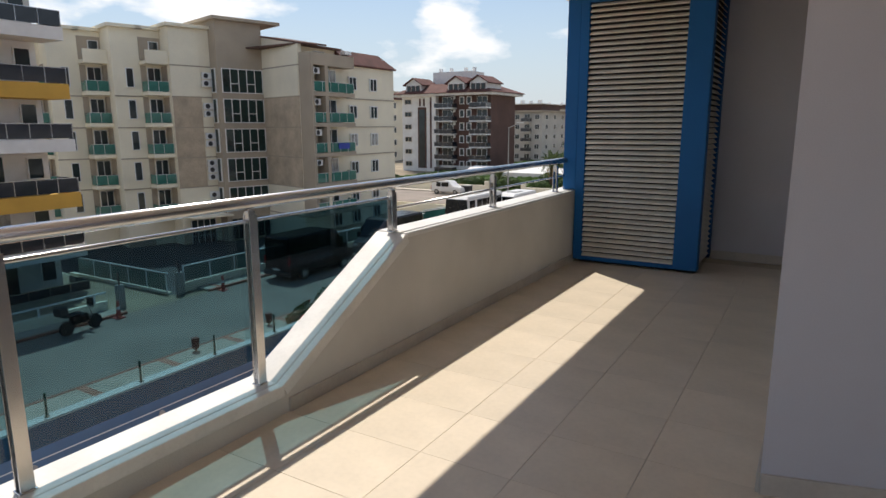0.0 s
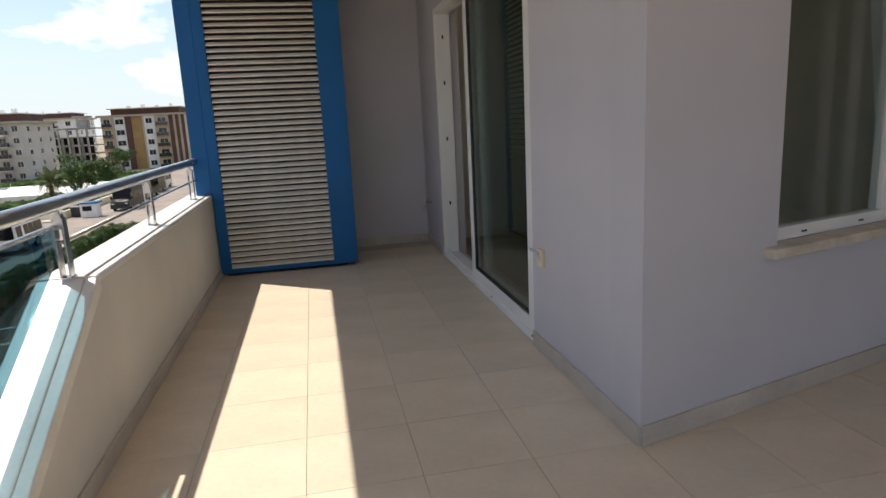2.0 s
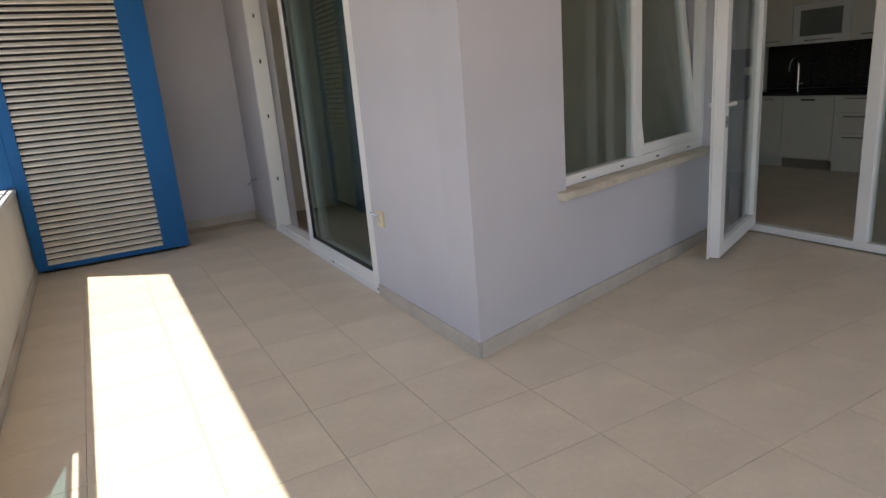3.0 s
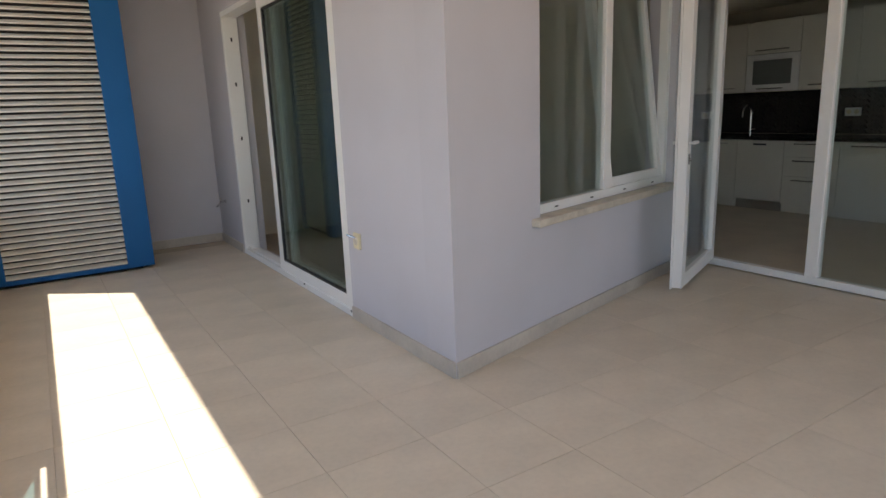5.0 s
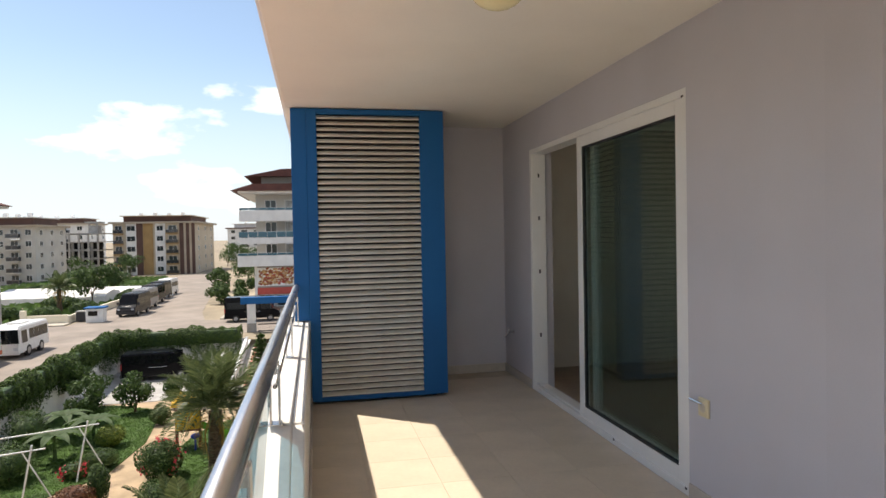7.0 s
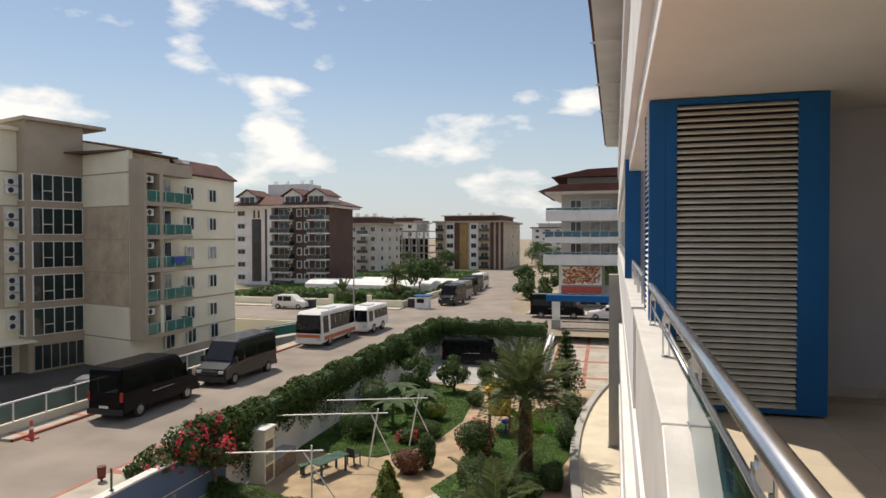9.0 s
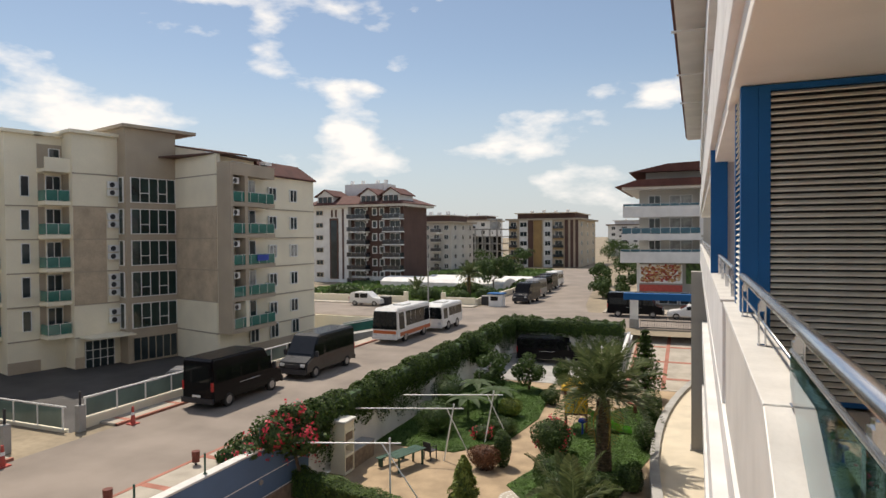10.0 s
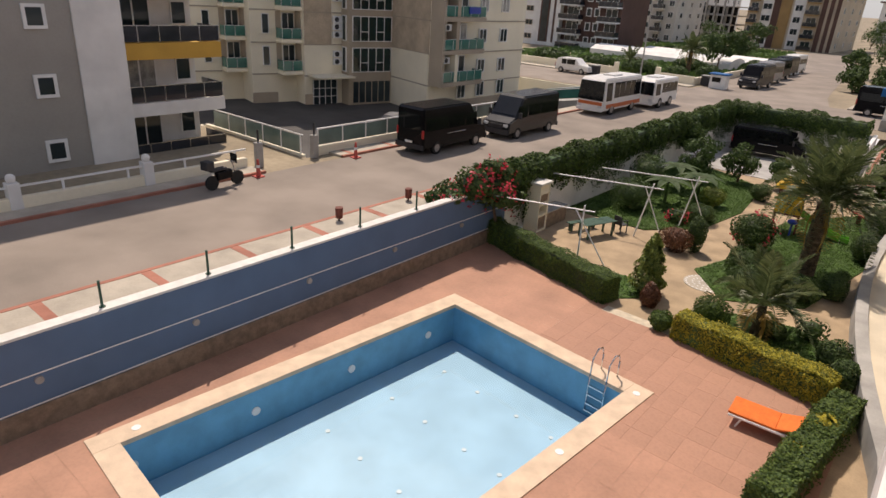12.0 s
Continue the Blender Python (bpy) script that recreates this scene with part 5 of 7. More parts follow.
far_block("distant pale apartment block", -4, 240, 24, 16, 6, WHITEP, 5, 5, (), (WHITEP, DARKBAL), TAUPE)

# unfinished concrete frame
bU = thing("unfinished_building", "grey unfinished concrete frame of a building", "building shell", Matrix.Translation((-67.5, 166, 0)))
for k in range(5):
    z = R + 0.1 + k * 2.1
    part("slab", bm_box(0, 13.5, 0, 16, z + 1.87, z + 2.1), CONC, bU)
    if k < 4:
        bm = bmesh.new()
        for i in range(6):
            box(bm, 0.5 + i * 2.15, 1.1 + i * 2.15, 0.9, 1.1, z, z + 1.87)
            box(bm, 1.1 + i * 2.15, 2.25 + i * 2.15, 0.9, 1.1, z, z + (0.6 if k < 2 else 0.25))
        part("infill_wall", bm, CONC, bU)
        # black sheet that paints the shaded depth of each open storey
        part("interior_shade", bm_box(0.3, 13.2, 4.0, 4.3, z, z + 1.87), DARK, bU)
    for i in range(7):
        part("column", bm_box(0.1 + i * 2.15, 0.5 + i * 2.15, 0.1, 0.5, z, z + 1.87), CONC, bU)
part("lift_shaft", bm_box(9.6, 11.8, 5, 8, R + 10.6, R + 12.6), CONC, bU)
part("lift_shaft_lid", bm_box(9.0, 12.4, 4.4, 8.6, R + 13.1, R + 13.5), CONC, bU)
for x in (9.8, 11.6):
    part("column", bm_box(x - 0.2, x + 0.2, 5, 5.4, R + 12.6, R + 13.1), CONC, bU)

# corner building with the shop
bS = thing("shop_building", "white corner building with blue glass balconies over a shop", "shop building", Matrix.Translation((-9.3, 78, 0)))
part("shop_wall", bm_box(0.0, 16, 0, 18, R, -1.9), GREYR, bS)
part("wall", bm_box(0.2, 16, 1.2, 18, -1.9, 7.2), FARPALE, bS)
for k, z in enumerate((-1.8, 0.92, 3.65)):
    balcony_part(bS, Matrix.Translation((2.8, 0.2, z + 0.45)), 9.2 - 0.3 * k, 1.8, WHITEP, BLUEBAL, 0.7 if k == 1 else 0.3, 0.55, 0.2 if k == 1 else 0.75)
    window_part(bS, Matrix.Translation((2.0, 1.14, z + 0.5)), 1.4, 2.1, 2, WINDOWG, 0.08)
    window_part(bS, Matrix.Translation((5.0, 1.14, z + 0.5)), 2.6, 2.1, 2, CURTAIN, 0.08)
    part("white_fin", bm_box(7.1, 7.5, -1.5, 1.2, z + 0.45, z + 2.95), WHITEP, bS)
part("eave", bm_box(-1.6, 16, -1.6, 19, 6.9, 7.2, bevel=0.03), WHITEP, bS)
bm = bmesh.new()
prism(bm, [(-2.4, 7.2), (16, 7.2), (16, 8.1), (0.2, 8.0)], "y", -2.2, 19)
part("roof", bm, ROOFRED, bS, "dark brown red roof")
part("attic", bm_box(1.0, 16, 0.4, 17, 7.9, 9.0), GREYR, bS)
bm = bmesh.new()
prism(bm, [(-0.9, 9.0), (16, 9.0), (16, 10.3), (3.6, 9.9)], "y", -1.0, 17)
part("upper_roof", bm, ROOFRED, bS)
sign = part("shop_sign", bm_box(0.3, 5.2, -0.14, 0.0, -4.4, -2.15), WHITEM, bS, "large picture panel of nuts")
random.seed(3)
SIGNM = [mat("sign_brown", (0.30, 0.10, 0.04), 0.6), mat("sign_tan", (0.55, 0.30, 0.12), 0.6), mat("sign_red", (0.40, 0.04, 0.03), 0.6), mat("sign_cream", (0.7, 0.55, 0.35), 0.6)]
for mm in SIGNM:
    bm = bmesh.new()
    for k in range(70):
        c = (random.uniform(0.5, 5.0), -0.15, random.uniform(-4.2, -2.2))
        ball(bm, c, random.uniform(0.1, 0.2), 1, (1.2, 0.15, 0.9))
    tagged(part("nut_shape", bm, mm, sign), kind="stuff")
part("shop_sign", bm_box(5.6, 9.5, -0.14, 0.0, -4.4, -2.0), LEAFM, bS, "green fruit picture panel")
part("shop_sign", bm_box(0.3, 5.2, -0.14, 0.0, -5.4, -4.6), POSTP, bS, "pink striped sign")
for k in range(4):
    window_part(bS, Matrix.Translation((1.2 + 2.4 * k, -0.04, R + 0.1)), 2.1, 1.4, 2)
bm = bmesh.new()
box(bm, 0.0, 0.3, -0.2, 0.0, R, -1.9)
part("shop_pier", bm, WHITEP, bS)

# white plastic greenhouses
for x, y in ((-52, 92), (-46, 97)):
    g = thing("greenhouse", "long white plastic greenhouse tunnel", "greenhouse", Matrix.Translation((x, y, R)) @ Matrix.Rotation(radians(-4), 4, "Z"), "greenhouses")
    bm = bmesh.new()
    prism(bm, [(0, 0), (0, 1.0), (1.2, 1.5), (3, 1.75), (4.8, 1.5), (6, 1.0), (6, 0)], "x", 0, 22)
    part("cover", bm, WHITEP, g)

# ---------------------------------------------------------------- plants
def leaf_mat(name, dark, light, rough=0.55):
    m = bpy.data.materials.new(name)
    m.use_nodes = True
    n, l = m.node_tree.nodes, m.node_tree.links
    b = n["Principled BSDF"]
    b.inputs["Roughness"].default_value = rough
    g, r = n.new("ShaderNodeNewGeometry"), n.new("ShaderNodeValToRGB")
    r.color_ramp.elements[0].color, r.color_ramp.elements[1].color = (*dark, 1), (*light, 1)
    l.new(g.outputs["Random Per Island"], r.inputs[0])
    l.new(r.outputs[0], b.inputs["Base Color"])
    t, mx = n.new("ShaderNodeBsdfTranslucent"), n.new("ShaderNodeMixShader")
    l.new(r.outputs[0], t.inputs[0])
    mx.inputs[0].default_value = 0.3
    l.new(b.outputs[0], mx.inputs[1])
    l.new(t.outputs[0], mx.inputs[2])
    l.new(mx.outputs[0], n["Material Output"].inputs[0])
    return m


IVY = leaf_mat("ivy_leaves", (0.016, 0.042, 0.008), (0.10, 0.17, 0.028), 0.7)
HEDGE = leaf_mat("hedge_leaves", (0.025, 0.06, 0.012), (0.12, 0.19, 0.03), 0.7)
YHEDGE = leaf_mat("yellow_hedge_leaves", (0.09, 0.12, 0.015), (0.52, 0.44, 0.04), 0.7)
SHRUB = leaf_mat("shrub_leaves", (0.025, 0.055, 0.016), (0.09, 0.15, 0.036), 0.7)
RUSSET = leaf_mat("russet_leaves", (0.08, 0.035, 0.02), (0.24, 0.10, 0.05))
LIME = leaf_mat("lime_conifer_leaves", (0.08, 0.12, 0.02), (0.25, 0.30, 0.05))
FROND = leaf_mat("frond_leaflets", (0.055, 0.085, 0.03), (0.17, 0.21, 0.085), 0.45)
PINK = leaf_mat("blossom_petals", (0.55, 0.02, 0.04), (0.8, 0.10, 0.14))
YFROND = leaf_mat("dry_frond_leaflets", (0.30, 0.17, 0.03), (0.5, 0.34, 0.08))
GRASSB = leaf_mat("grass_blades", (0.05, 0.11, 0.02), (0.13, 0.23, 0.05))


def leaf_mesh(name, pts, nrm, size, material, rng, long=1.5):
    """Many small pointed leaves in one mesh: a kite of two triangles each."""
    k = len(pts)
    nrm = nrm + rng.normal(0, 0.45, (k, 3))
    nrm /= np.linalg.norm(nrm, axis=1)[:, None] + 1e-9
    t = rng.normal(0, 1, (k, 3))
    t -= (t * nrm).sum(1)[:, None] * nrm
    t /= np.linalg.norm(t, axis=1)[:, None] + 1e-9
    b = np.cross(nrm, t)
    s = size * rng.uniform(0.6, 1.3, (k, 1))
    v = np.stack([pts - t * s * long / 2, pts + b * s / 2, pts + t * s * long / 2, pts - b * s / 2], 1).reshape(-1, 3)
    me = bpy.data.meshes.new(name)
    me.from_pydata(v.tolist(), [], np.arange(4 * k).reshape(-1, 4).tolist())
    me.materials.append(material)
    return me


def lumps(d, rng, n=9, amp=0.28):
    """Uneven swelling of a crown along the directions d."""
    c = rng.normal(0, 1, (n, 3))
    c /= np.linalg.norm(c, axis=1)[:, None]
    return 1 + amp * (np.exp(-6 * (1 - d @ c.T)).max(1) - 0.55)


def blob_points(rng, k, size, amp=0.28):
    d = rng.normal(0, 1, (k, 3))
    d /= np.linalg.norm(d, axis=1)[:, None]
    r = lumps(d, rng, amp=amp) * (1 - 0.35 * rng.uniform(0, 1, k) ** 2)
    return d * r[:, None] * np.array(size), d


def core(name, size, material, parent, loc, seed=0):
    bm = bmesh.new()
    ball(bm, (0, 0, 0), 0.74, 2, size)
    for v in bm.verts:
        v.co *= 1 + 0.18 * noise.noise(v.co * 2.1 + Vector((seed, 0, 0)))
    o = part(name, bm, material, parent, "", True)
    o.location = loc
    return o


def bush(name, label, x, y, z, size, leaves, k=1400, leaf=0.09, seed=1, flowers=0, category="shrub", stem=True, corem=None):
    rng = np.random.default_rng(seed)
    b = thing(name, label, category, pose(x, y, z))
    h = size[2]
    pts, d = blob_points(rng, k, size)
    o = new("foliage", leaf_mesh("foliage", pts + np.array((0, 0, h * 0.95)), d, leaf, leaves, rng))
    o.parent = b
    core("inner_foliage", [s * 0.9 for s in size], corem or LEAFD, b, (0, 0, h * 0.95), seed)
    if stem:
        bm = bmesh.new()
        rod(bm, (0, 0, -0.02), (0, 0, h * 0.6), 0.05, 7, 0.03)
        part("stem", bm, BARK, b)
    if flowers:
        pts, d = blob_points(rng, flowers, [s * 1.03 for s in size])
        f = np.repeat(pts, 9, 0) + rng.normal(0, 0.09, (flowers * 9, 3))
        o = new("blossom", leaf_mesh("blossom", f + np.array((0, 0, h * 0.95)), np.repeat(d, 9, 0), 0.11, PINK, rng, 1.0))
        o.parent = b
        o["label"] = "red blossom"
    return b


def hedge(name, label, a, b, width, height, leaves, k, leaf=0.08, seed=1, z=None, corem=None):
    """A clipped hedge along the line a to b."""
    rng = np.random.default_rng(seed)
    z = D if z is None else z
    ln = math.hypot(b[0] - a[0], b[1] - a[1])
    ang = math.atan2(b[1] - a[1], b[0] - a[0])
    h = thing(name, label, "hedge", Matrix.Translation((a[0], a[1], z)) @ Matrix.Rotation(ang, 4, "Z"))
    u = rng.uniform(0, 1, (k, 3))
    face = rng.integers(0, 6, k)
    face[rng.uniform(0, 1, k) < 0.35] = 5
    nrm = np.zeros((k, 3))
    for f, (ax, val) in enumerate(((0, 0), (0, 1), (1, 0), (1, 1), (1, 0), (2, 1))):
        s = face == f
        u[s, ax] = val
        nrm[s, ax] = 1 if val else -1
    pts = u * np.array((ln, width, height)) - np.array((0, width / 2, 0))
    wob = np.sin(pts[:, 0] * 2.7 + seed) * 0.05 + np.sin(pts[:, 0] * 6.1) * 0.03
    pts += nrm * (wob[:, None] + rng.normal(0, 0.035, (k, 1)))
    o = new("foliage", leaf_mesh("foliage", pts, nrm + np.array((0, 0, 0.3)), leaf, leaves, rng))
    o.parent = h
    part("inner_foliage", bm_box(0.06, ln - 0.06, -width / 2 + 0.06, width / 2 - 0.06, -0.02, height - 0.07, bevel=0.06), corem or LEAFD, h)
    return h


hedge("hedge", "clipped dark green hedge along the pool deck", (-18.0, 19.7), (-11.2, 17.9), 0.85, 0.95, HEDGE, 22000, 0.05, seed=2)
hedge("hedge", "clipped yellow-green hedge beside the pool deck", (-8.4, 17.35), (-3.6, 16.6), 0.75, 0.85, YHEDGE, 20000, 0.048, seed=3, corem=LEAFM)
hedge("hedge", "green and yellow hedge below the curved terrace", (-3.2, 16.2), (-3.9, 10.5), 0.8, 0.8, HEDGE, 18000, 0.05, seed=4, corem=LEAFM)
bush("shrub", "yellow tipped shrub at the hedge corner", -3.5, 14.4, D, (0.45, 0.5, 0.5), YHEDGE, 900, 0.08, 11, corem=LEAFM)
bush("shrub", "yellow tipped shrub at the hedge corner", -3.75, 12.7, D, (0.4, 0.45, 0.48), YHEDGE, 800, 0.08, 12, corem=LEAFM)

# ivy over the wall
rng = np.random.default_rng(7)
ivy = thing("ivy_hedge", "thick dark green ivy grown over the garden wall", "ivy", pose(0, 0, 0))
for nm, kk, a, b in (("foliage", 90000, (-18.15, 21.0), (-18.15, 53.1)), ("foliage", 22000, (-18.15, 53.2), (-8.2, 53.2))):
    t = rng.uniform(0, 1, kk)
    th = rng.uniform(0, 2 * math.pi, kk)
    ln = math.hypot(b[0] - a[0], b[1] - a[1])
    s = t * ln
    sw = 1 + 0.16 * np.sin(s * 1.3) + 0.12 * np.sin(s * 3.1 + 1) + 0.08 * np.sin(s * 7.7)
    r = sw * (1 - 0.3 * rng.uniform(0, 1, kk) ** 2)
    across, up = 0.62 * np.cos(th) * r, 0.78 * np.sin(th) * r
    hang = (np.cos(th) > 0.2) & (rng.uniform(0, 1, kk) < 0.5)
    up = np.where(hang, up - rng.uniform(0, 1.6, kk) * (0.6 + 0.4 * np.sin(s * 0.9 + 0.6 * np.sin(s * 2.3))), up)
    d = np.array((b[0] - a[0], b[1] - a[1], 0)) / ln
    side = np.array((d[1], -d[0], 0)) if d[1] > 0.5 else np.array((0, -1.0, 0))
    pts = np.array((*a, -6.62)) + s[:, None] * d + across[:, None] * side + up[:, None] * np.array((0, 0, 1.0))
    nr = np.cos(th)[:, None] * side + np.sin(th)[:, None] * np.array((0, 0, 1.0))
    o = new(nm, leaf_mesh(nm, pts, nr, 0.095, IVY, rng, 1.2))
    o.parent = ivy
bm = bmesh.new()
box(bm, -18.6, -17.75, 21.0, 53.4, -7.2, -6.05, bevel=0.2)
box(bm, -18.5, -8.4, 52.8, 53.6, -7.2, -6.05, bevel=0.2)
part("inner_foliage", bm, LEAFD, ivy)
bg_ = thing("bougainvillea", "large flowering bougainvillea over the garden wall", "flowering shrub", pose(-18.2, 18.7, -7.0))
rng = np.random.default_rng(21)
P, N, FP, FN = [], [], [], []
for cx, cy, cz, rr in ((0, 0, 0.5, 1.0), (-0.3, -1.3, 0.25, 0.8), (0.1, 1.3, 0.7, 0.95), (0.5, 0.6, 0.1, 0.9), (0.3, -0.6, 0.75, 0.7), (-0.2, 2.1, 0.5, 0.8), (0.5, 1.6, -0.2, 0.7), (-0.5, -2.1, 0.15, 0.5), (0.2, 0.4, 1.15, 0.55)):
    pts, d = blob_points(rng, 900, (rr, rr, rr * 0.75), 0.5)
    P.append(pts + np.array((cx, cy, cz)))
    N.append(d)
    pts, d = blob_points(rng, 16, (rr * 1.05, rr * 1.05, rr * 0.8), 0.5)
    pts, d = pts[d[:, 0] > -0.3], d[d[:, 0] > -0.3]
    FP.append(np.repeat(pts + np.array((cx, cy, cz)), 12, 0) + rng.normal(0, 0.10, (len(pts) * 12, 3)))
    FN.append(np.repeat(d, 12, 0))
o = new("foliage", leaf_mesh("foliage", np.concatenate(P), np.concatenate(N), 0.13, SHRUB, rng))
o.parent = bg_
o = new("blossom", leaf_mesh("blossom", np.concatenate(FP), np.concatenate(FN), 0.12, PINK, rng, 1.0))
o.parent = bg_
o["label"] = "red blossom"
core("inner_foliage", (0.8, 2.0, 0.75), LEAFD, bg_, (0.1, 0.2, 0.4), 4)
bm = bmesh.new()
rod(bm, (0.65, 1.0, D + 7.0), (0.3, 0.5, 0.4), 0.09, 8, 0.05)
part("stem", bm, BARK, bg_)

SHRUBS = ((-9.95, 18.6, (0.35, 0.35, 0.5), RUSSET, "small russet shrub at the path"),
          (-11.5, 25.0, (0.75, 0.7, 0.6), RUSSET, "rounded russet shrub by the path"), (-10.8, 25.6, (0.45, 0.45, 0.9), SHRUB, "upright green shrub by the path"),
          (-12.4, 19.0, (0.7, 0.6, 0.4), SHRUB, "low green shrub behind the hedge"), (-11.6, 18.3, (0.5, 0.5, 0.5), HEDGE, "round clipped shrub at the hedge end"),
          (-8.4, 24.6, (0.75, 0.75, 0.6), SHRUB, "dark round shrub on the lawn"), (-7.6, 22.9, (0.9, 0.7, 0.55), SHRUB, "dark shrub under the palm"),
          (-6.1, 23.6, (0.8, 0.7, 0.55), SHRUB, "dark shrub under the palm"), (-5.0, 24.8, (0.5, 0.8, 0.6), SHRUB, "dark shrub at the lawn's edge"),
          (-7.9, 19.1, (0.68, 0.65, 0.5), HEDGE, "round clipped shrub behind the yellow hedge"), (-8.95, 17.35, (0.42, 0.42, 0.33), HEDGE, "small round shrub at the deck's edge"),
          (-5.9, 19.6, (0.45, 0.4, 0.33), SHRUB, "small green shrub in the bed"), (-4.0, 18.9, (0.55, 0.55, 0.5), SHRUB, "round dark shrub by the terrace"),
          (-3.5, 17.5, (0.4, 0.5, 0.6), SHRUB, "dark shrub beside the terrace kerb"), (-4.9, 30.5, (0.5, 0.9, 0.75), SHRUB, "tall shrub along the terrace kerb"),
          (-4.9, 35.2, (0.65, 0.9, 0.9), SHRUB, "tall shrub along the terrace kerb"), (-12.1, 30.0, (0.8, 0.7, 0.5), SHRUB, "green flowering bed shrub"),
          (-12.6, 33.2, (0.7, 0.7, 0.6), LIME, "pale green leafy shrub"), (-15.6, 29.2, (1.1, 1.2, 0.9), SHRUB, "large shrub by the white wall"),
          (-16.6, 33.5, (1.0, 1.3, 1.1), SHRUB, "large shrub by the white wall"), (-11.0, 36.8, (0.6, 0.6, 0.55), SHRUB, "green shrub by the path"))
for i, (x, y, s, m, lab) in enumerate(SHRUBS):
    bush("shrub", lab, x, y, D, s, m, int(2200 + 2600 * s[0] * s[2]), 0.055, 40 + i, 0, "shrub", True, LEAFR if m is RUSSET else LEAFM if m is LIME else LEAFD)
cone = thing("conifer_shrub", "upright lime green conifer shrub by the path", "shrub", pose(-10.5, 19.6, D))
rng = np.random.default_rng(77)
u, th = rng.uniform(0, 1, 5200) ** 0.8, rng.uniform(0, 2 * math.pi, 5200)
lobes = 1 + 0.22 * np.sin(th * 5 + u * 9) + 0.15 * np.sin(u * 31 + th * 2)
rr = 0.66 * (1 - u) ** 0.62 * (0.35 + 0.65 * np.minimum(1, u * 6)) * lobes * (1 - 0.3 * rng.uniform(0, 1, 5200) ** 2)
pts = np.stack([rr * np.cos(th), rr * np.sin(th), 0.08 + 2.4 * u], 1)
o = new("foliage", leaf_mesh("foliage", pts, np.stack([np.cos(th), np.sin(th), np.full(5200, 0.9)], 1), 0.085, LIME, rng, 2.0))
o.parent = cone
bm = bmesh.new()
rod(bm, (0, 0, -0.02), (0, 0, 2.1), 0.06, 7, 0.01)
part("stem", bm, BARK, cone)
bush("oleander", "red flowering oleander bush beside the path", -9.0, 28.0, D, (1.0, 1.0, 0.95), SHRUB, 6500, 0.065, 31, 26, "flowering shrub")
bush("rose_bush", "thin rose bush in the garden bed", -4.9, 20.4, D, (0.5, 0.45, 0.45), SHRUB, 260, 0.08, 33, 0, "rose bush", True)
bush("flower_bed", "pink flowering plants by the lawn", -12.9, 29.0, D, (0.7, 0.6, 0.4), SHRUB, 900, 0.08, 34, 16, "flowers")


def tree(name, label, x, y, z, height, crown, leaves, k=3000, leaf=0.13, seed=1, flat=1.0):
    """A tapered trunk with limbs, and a crown of clumps with gaps."""
    rng = np.random.default_rng(seed)
    t = thing(name, label, "tree", pose(x, y, z))
    bm = bmesh.new()
    th = height - crown * 1.1
    rod(bm, (0, 0, -0.05), (0.05, 0.03, th), 0.05 + 0.022 * height, 9, 0.03 + 0.012 * height)
    ends = []
    for i in range(9):
        a = rng.uniform(0, 2 * math.pi)
        e = Vector((math.cos(a) * crown * rng.uniform(0.35, 0.8), math.sin(a) * crown * rng.uniform(0.35, 0.8), th + crown * rng.uniform(0.1, 1.5) * flat))
        rod(bm, (0.05, 0.03, th * rng.uniform(0.75, 1.0)), e, 0.012 * height, 6, 0.01)
        ends.append(e)
    part("trunk", bm, BARK, t)
    P, N = [], []
    for e in ends:
        pts, d = blob_points(rng, k // 9, (crown * 0.5, crown * 0.5, crown * 0.42 * flat), 0.4)
        P.append(pts + np.array(e))
        N.append(d)
    o = new("crown", leaf_mesh("crown", np.concatenate(P), np.concatenate(N), leaf, leaves, rng))
    o.parent = t
    return t


for i, (x, y, h, c) in enumerate(((-13.2, 40.0, 1.75, 1.05), (-10.6, 40.6, 1.6, 0.95), (-15.4, 38.5, 1.8, 1.1), (-16.6, 42.0, 2.0, 1.2))):
    tree("garden_tree", "small leafy garden tree", x, y, D, h, c, SHRUB, 2200, 0.12, 60 + i)
for i, (x, y, h, c) in enumerate(((-14.2, 84.0, 1.9, 1.7), (-11.8, 90.0, 1.8, 1.6), (-31.5, 90, 3.8, 1.9), (-36, 96, 3.6, 2.2), (-35, 112, 3.6, 2.4), (-12, 118, 4.5, 2.6), (-42, 118, 4, 2.6), (-16, 150, 5, 3.2), (-17, 104, 2.6, 1.8), (-15.5, 131, 4, 2.5), (-23, 172, 5, 3.4), (-14, 186, 5, 3.4), (-29, 205, 5, 3.6), (-7, 200, 5, 3.4), (-8, 160, 5, 3.2), (-40, 140, 4, 2.6))):
    tree("street_tree", "leafy green tree beyond the street", x, y, R, h, c, SHRUB, 1700, 0.24, 80 + i)
for i, (x, y, sx) in enumerate(((-41, 73, 3), (-35, 72.5, 2.2), (-30.5, 72.5, 1.6), (-28, 76, 1.6), (-48, 74, 3), (-56, 74, 3), (-25.5, 98, 2), (-30, 102, 3), (-38, 104, 4), (-27, 92, 2), (-33, 84, 2.4), (-44, 108, 4))):
    bush("roadside_shrub", "green roadside shrubs behind the low wall", x, y, R, (sx, 1.3, 0.9), SHRUB, 1500, 0.24, 120 + i)

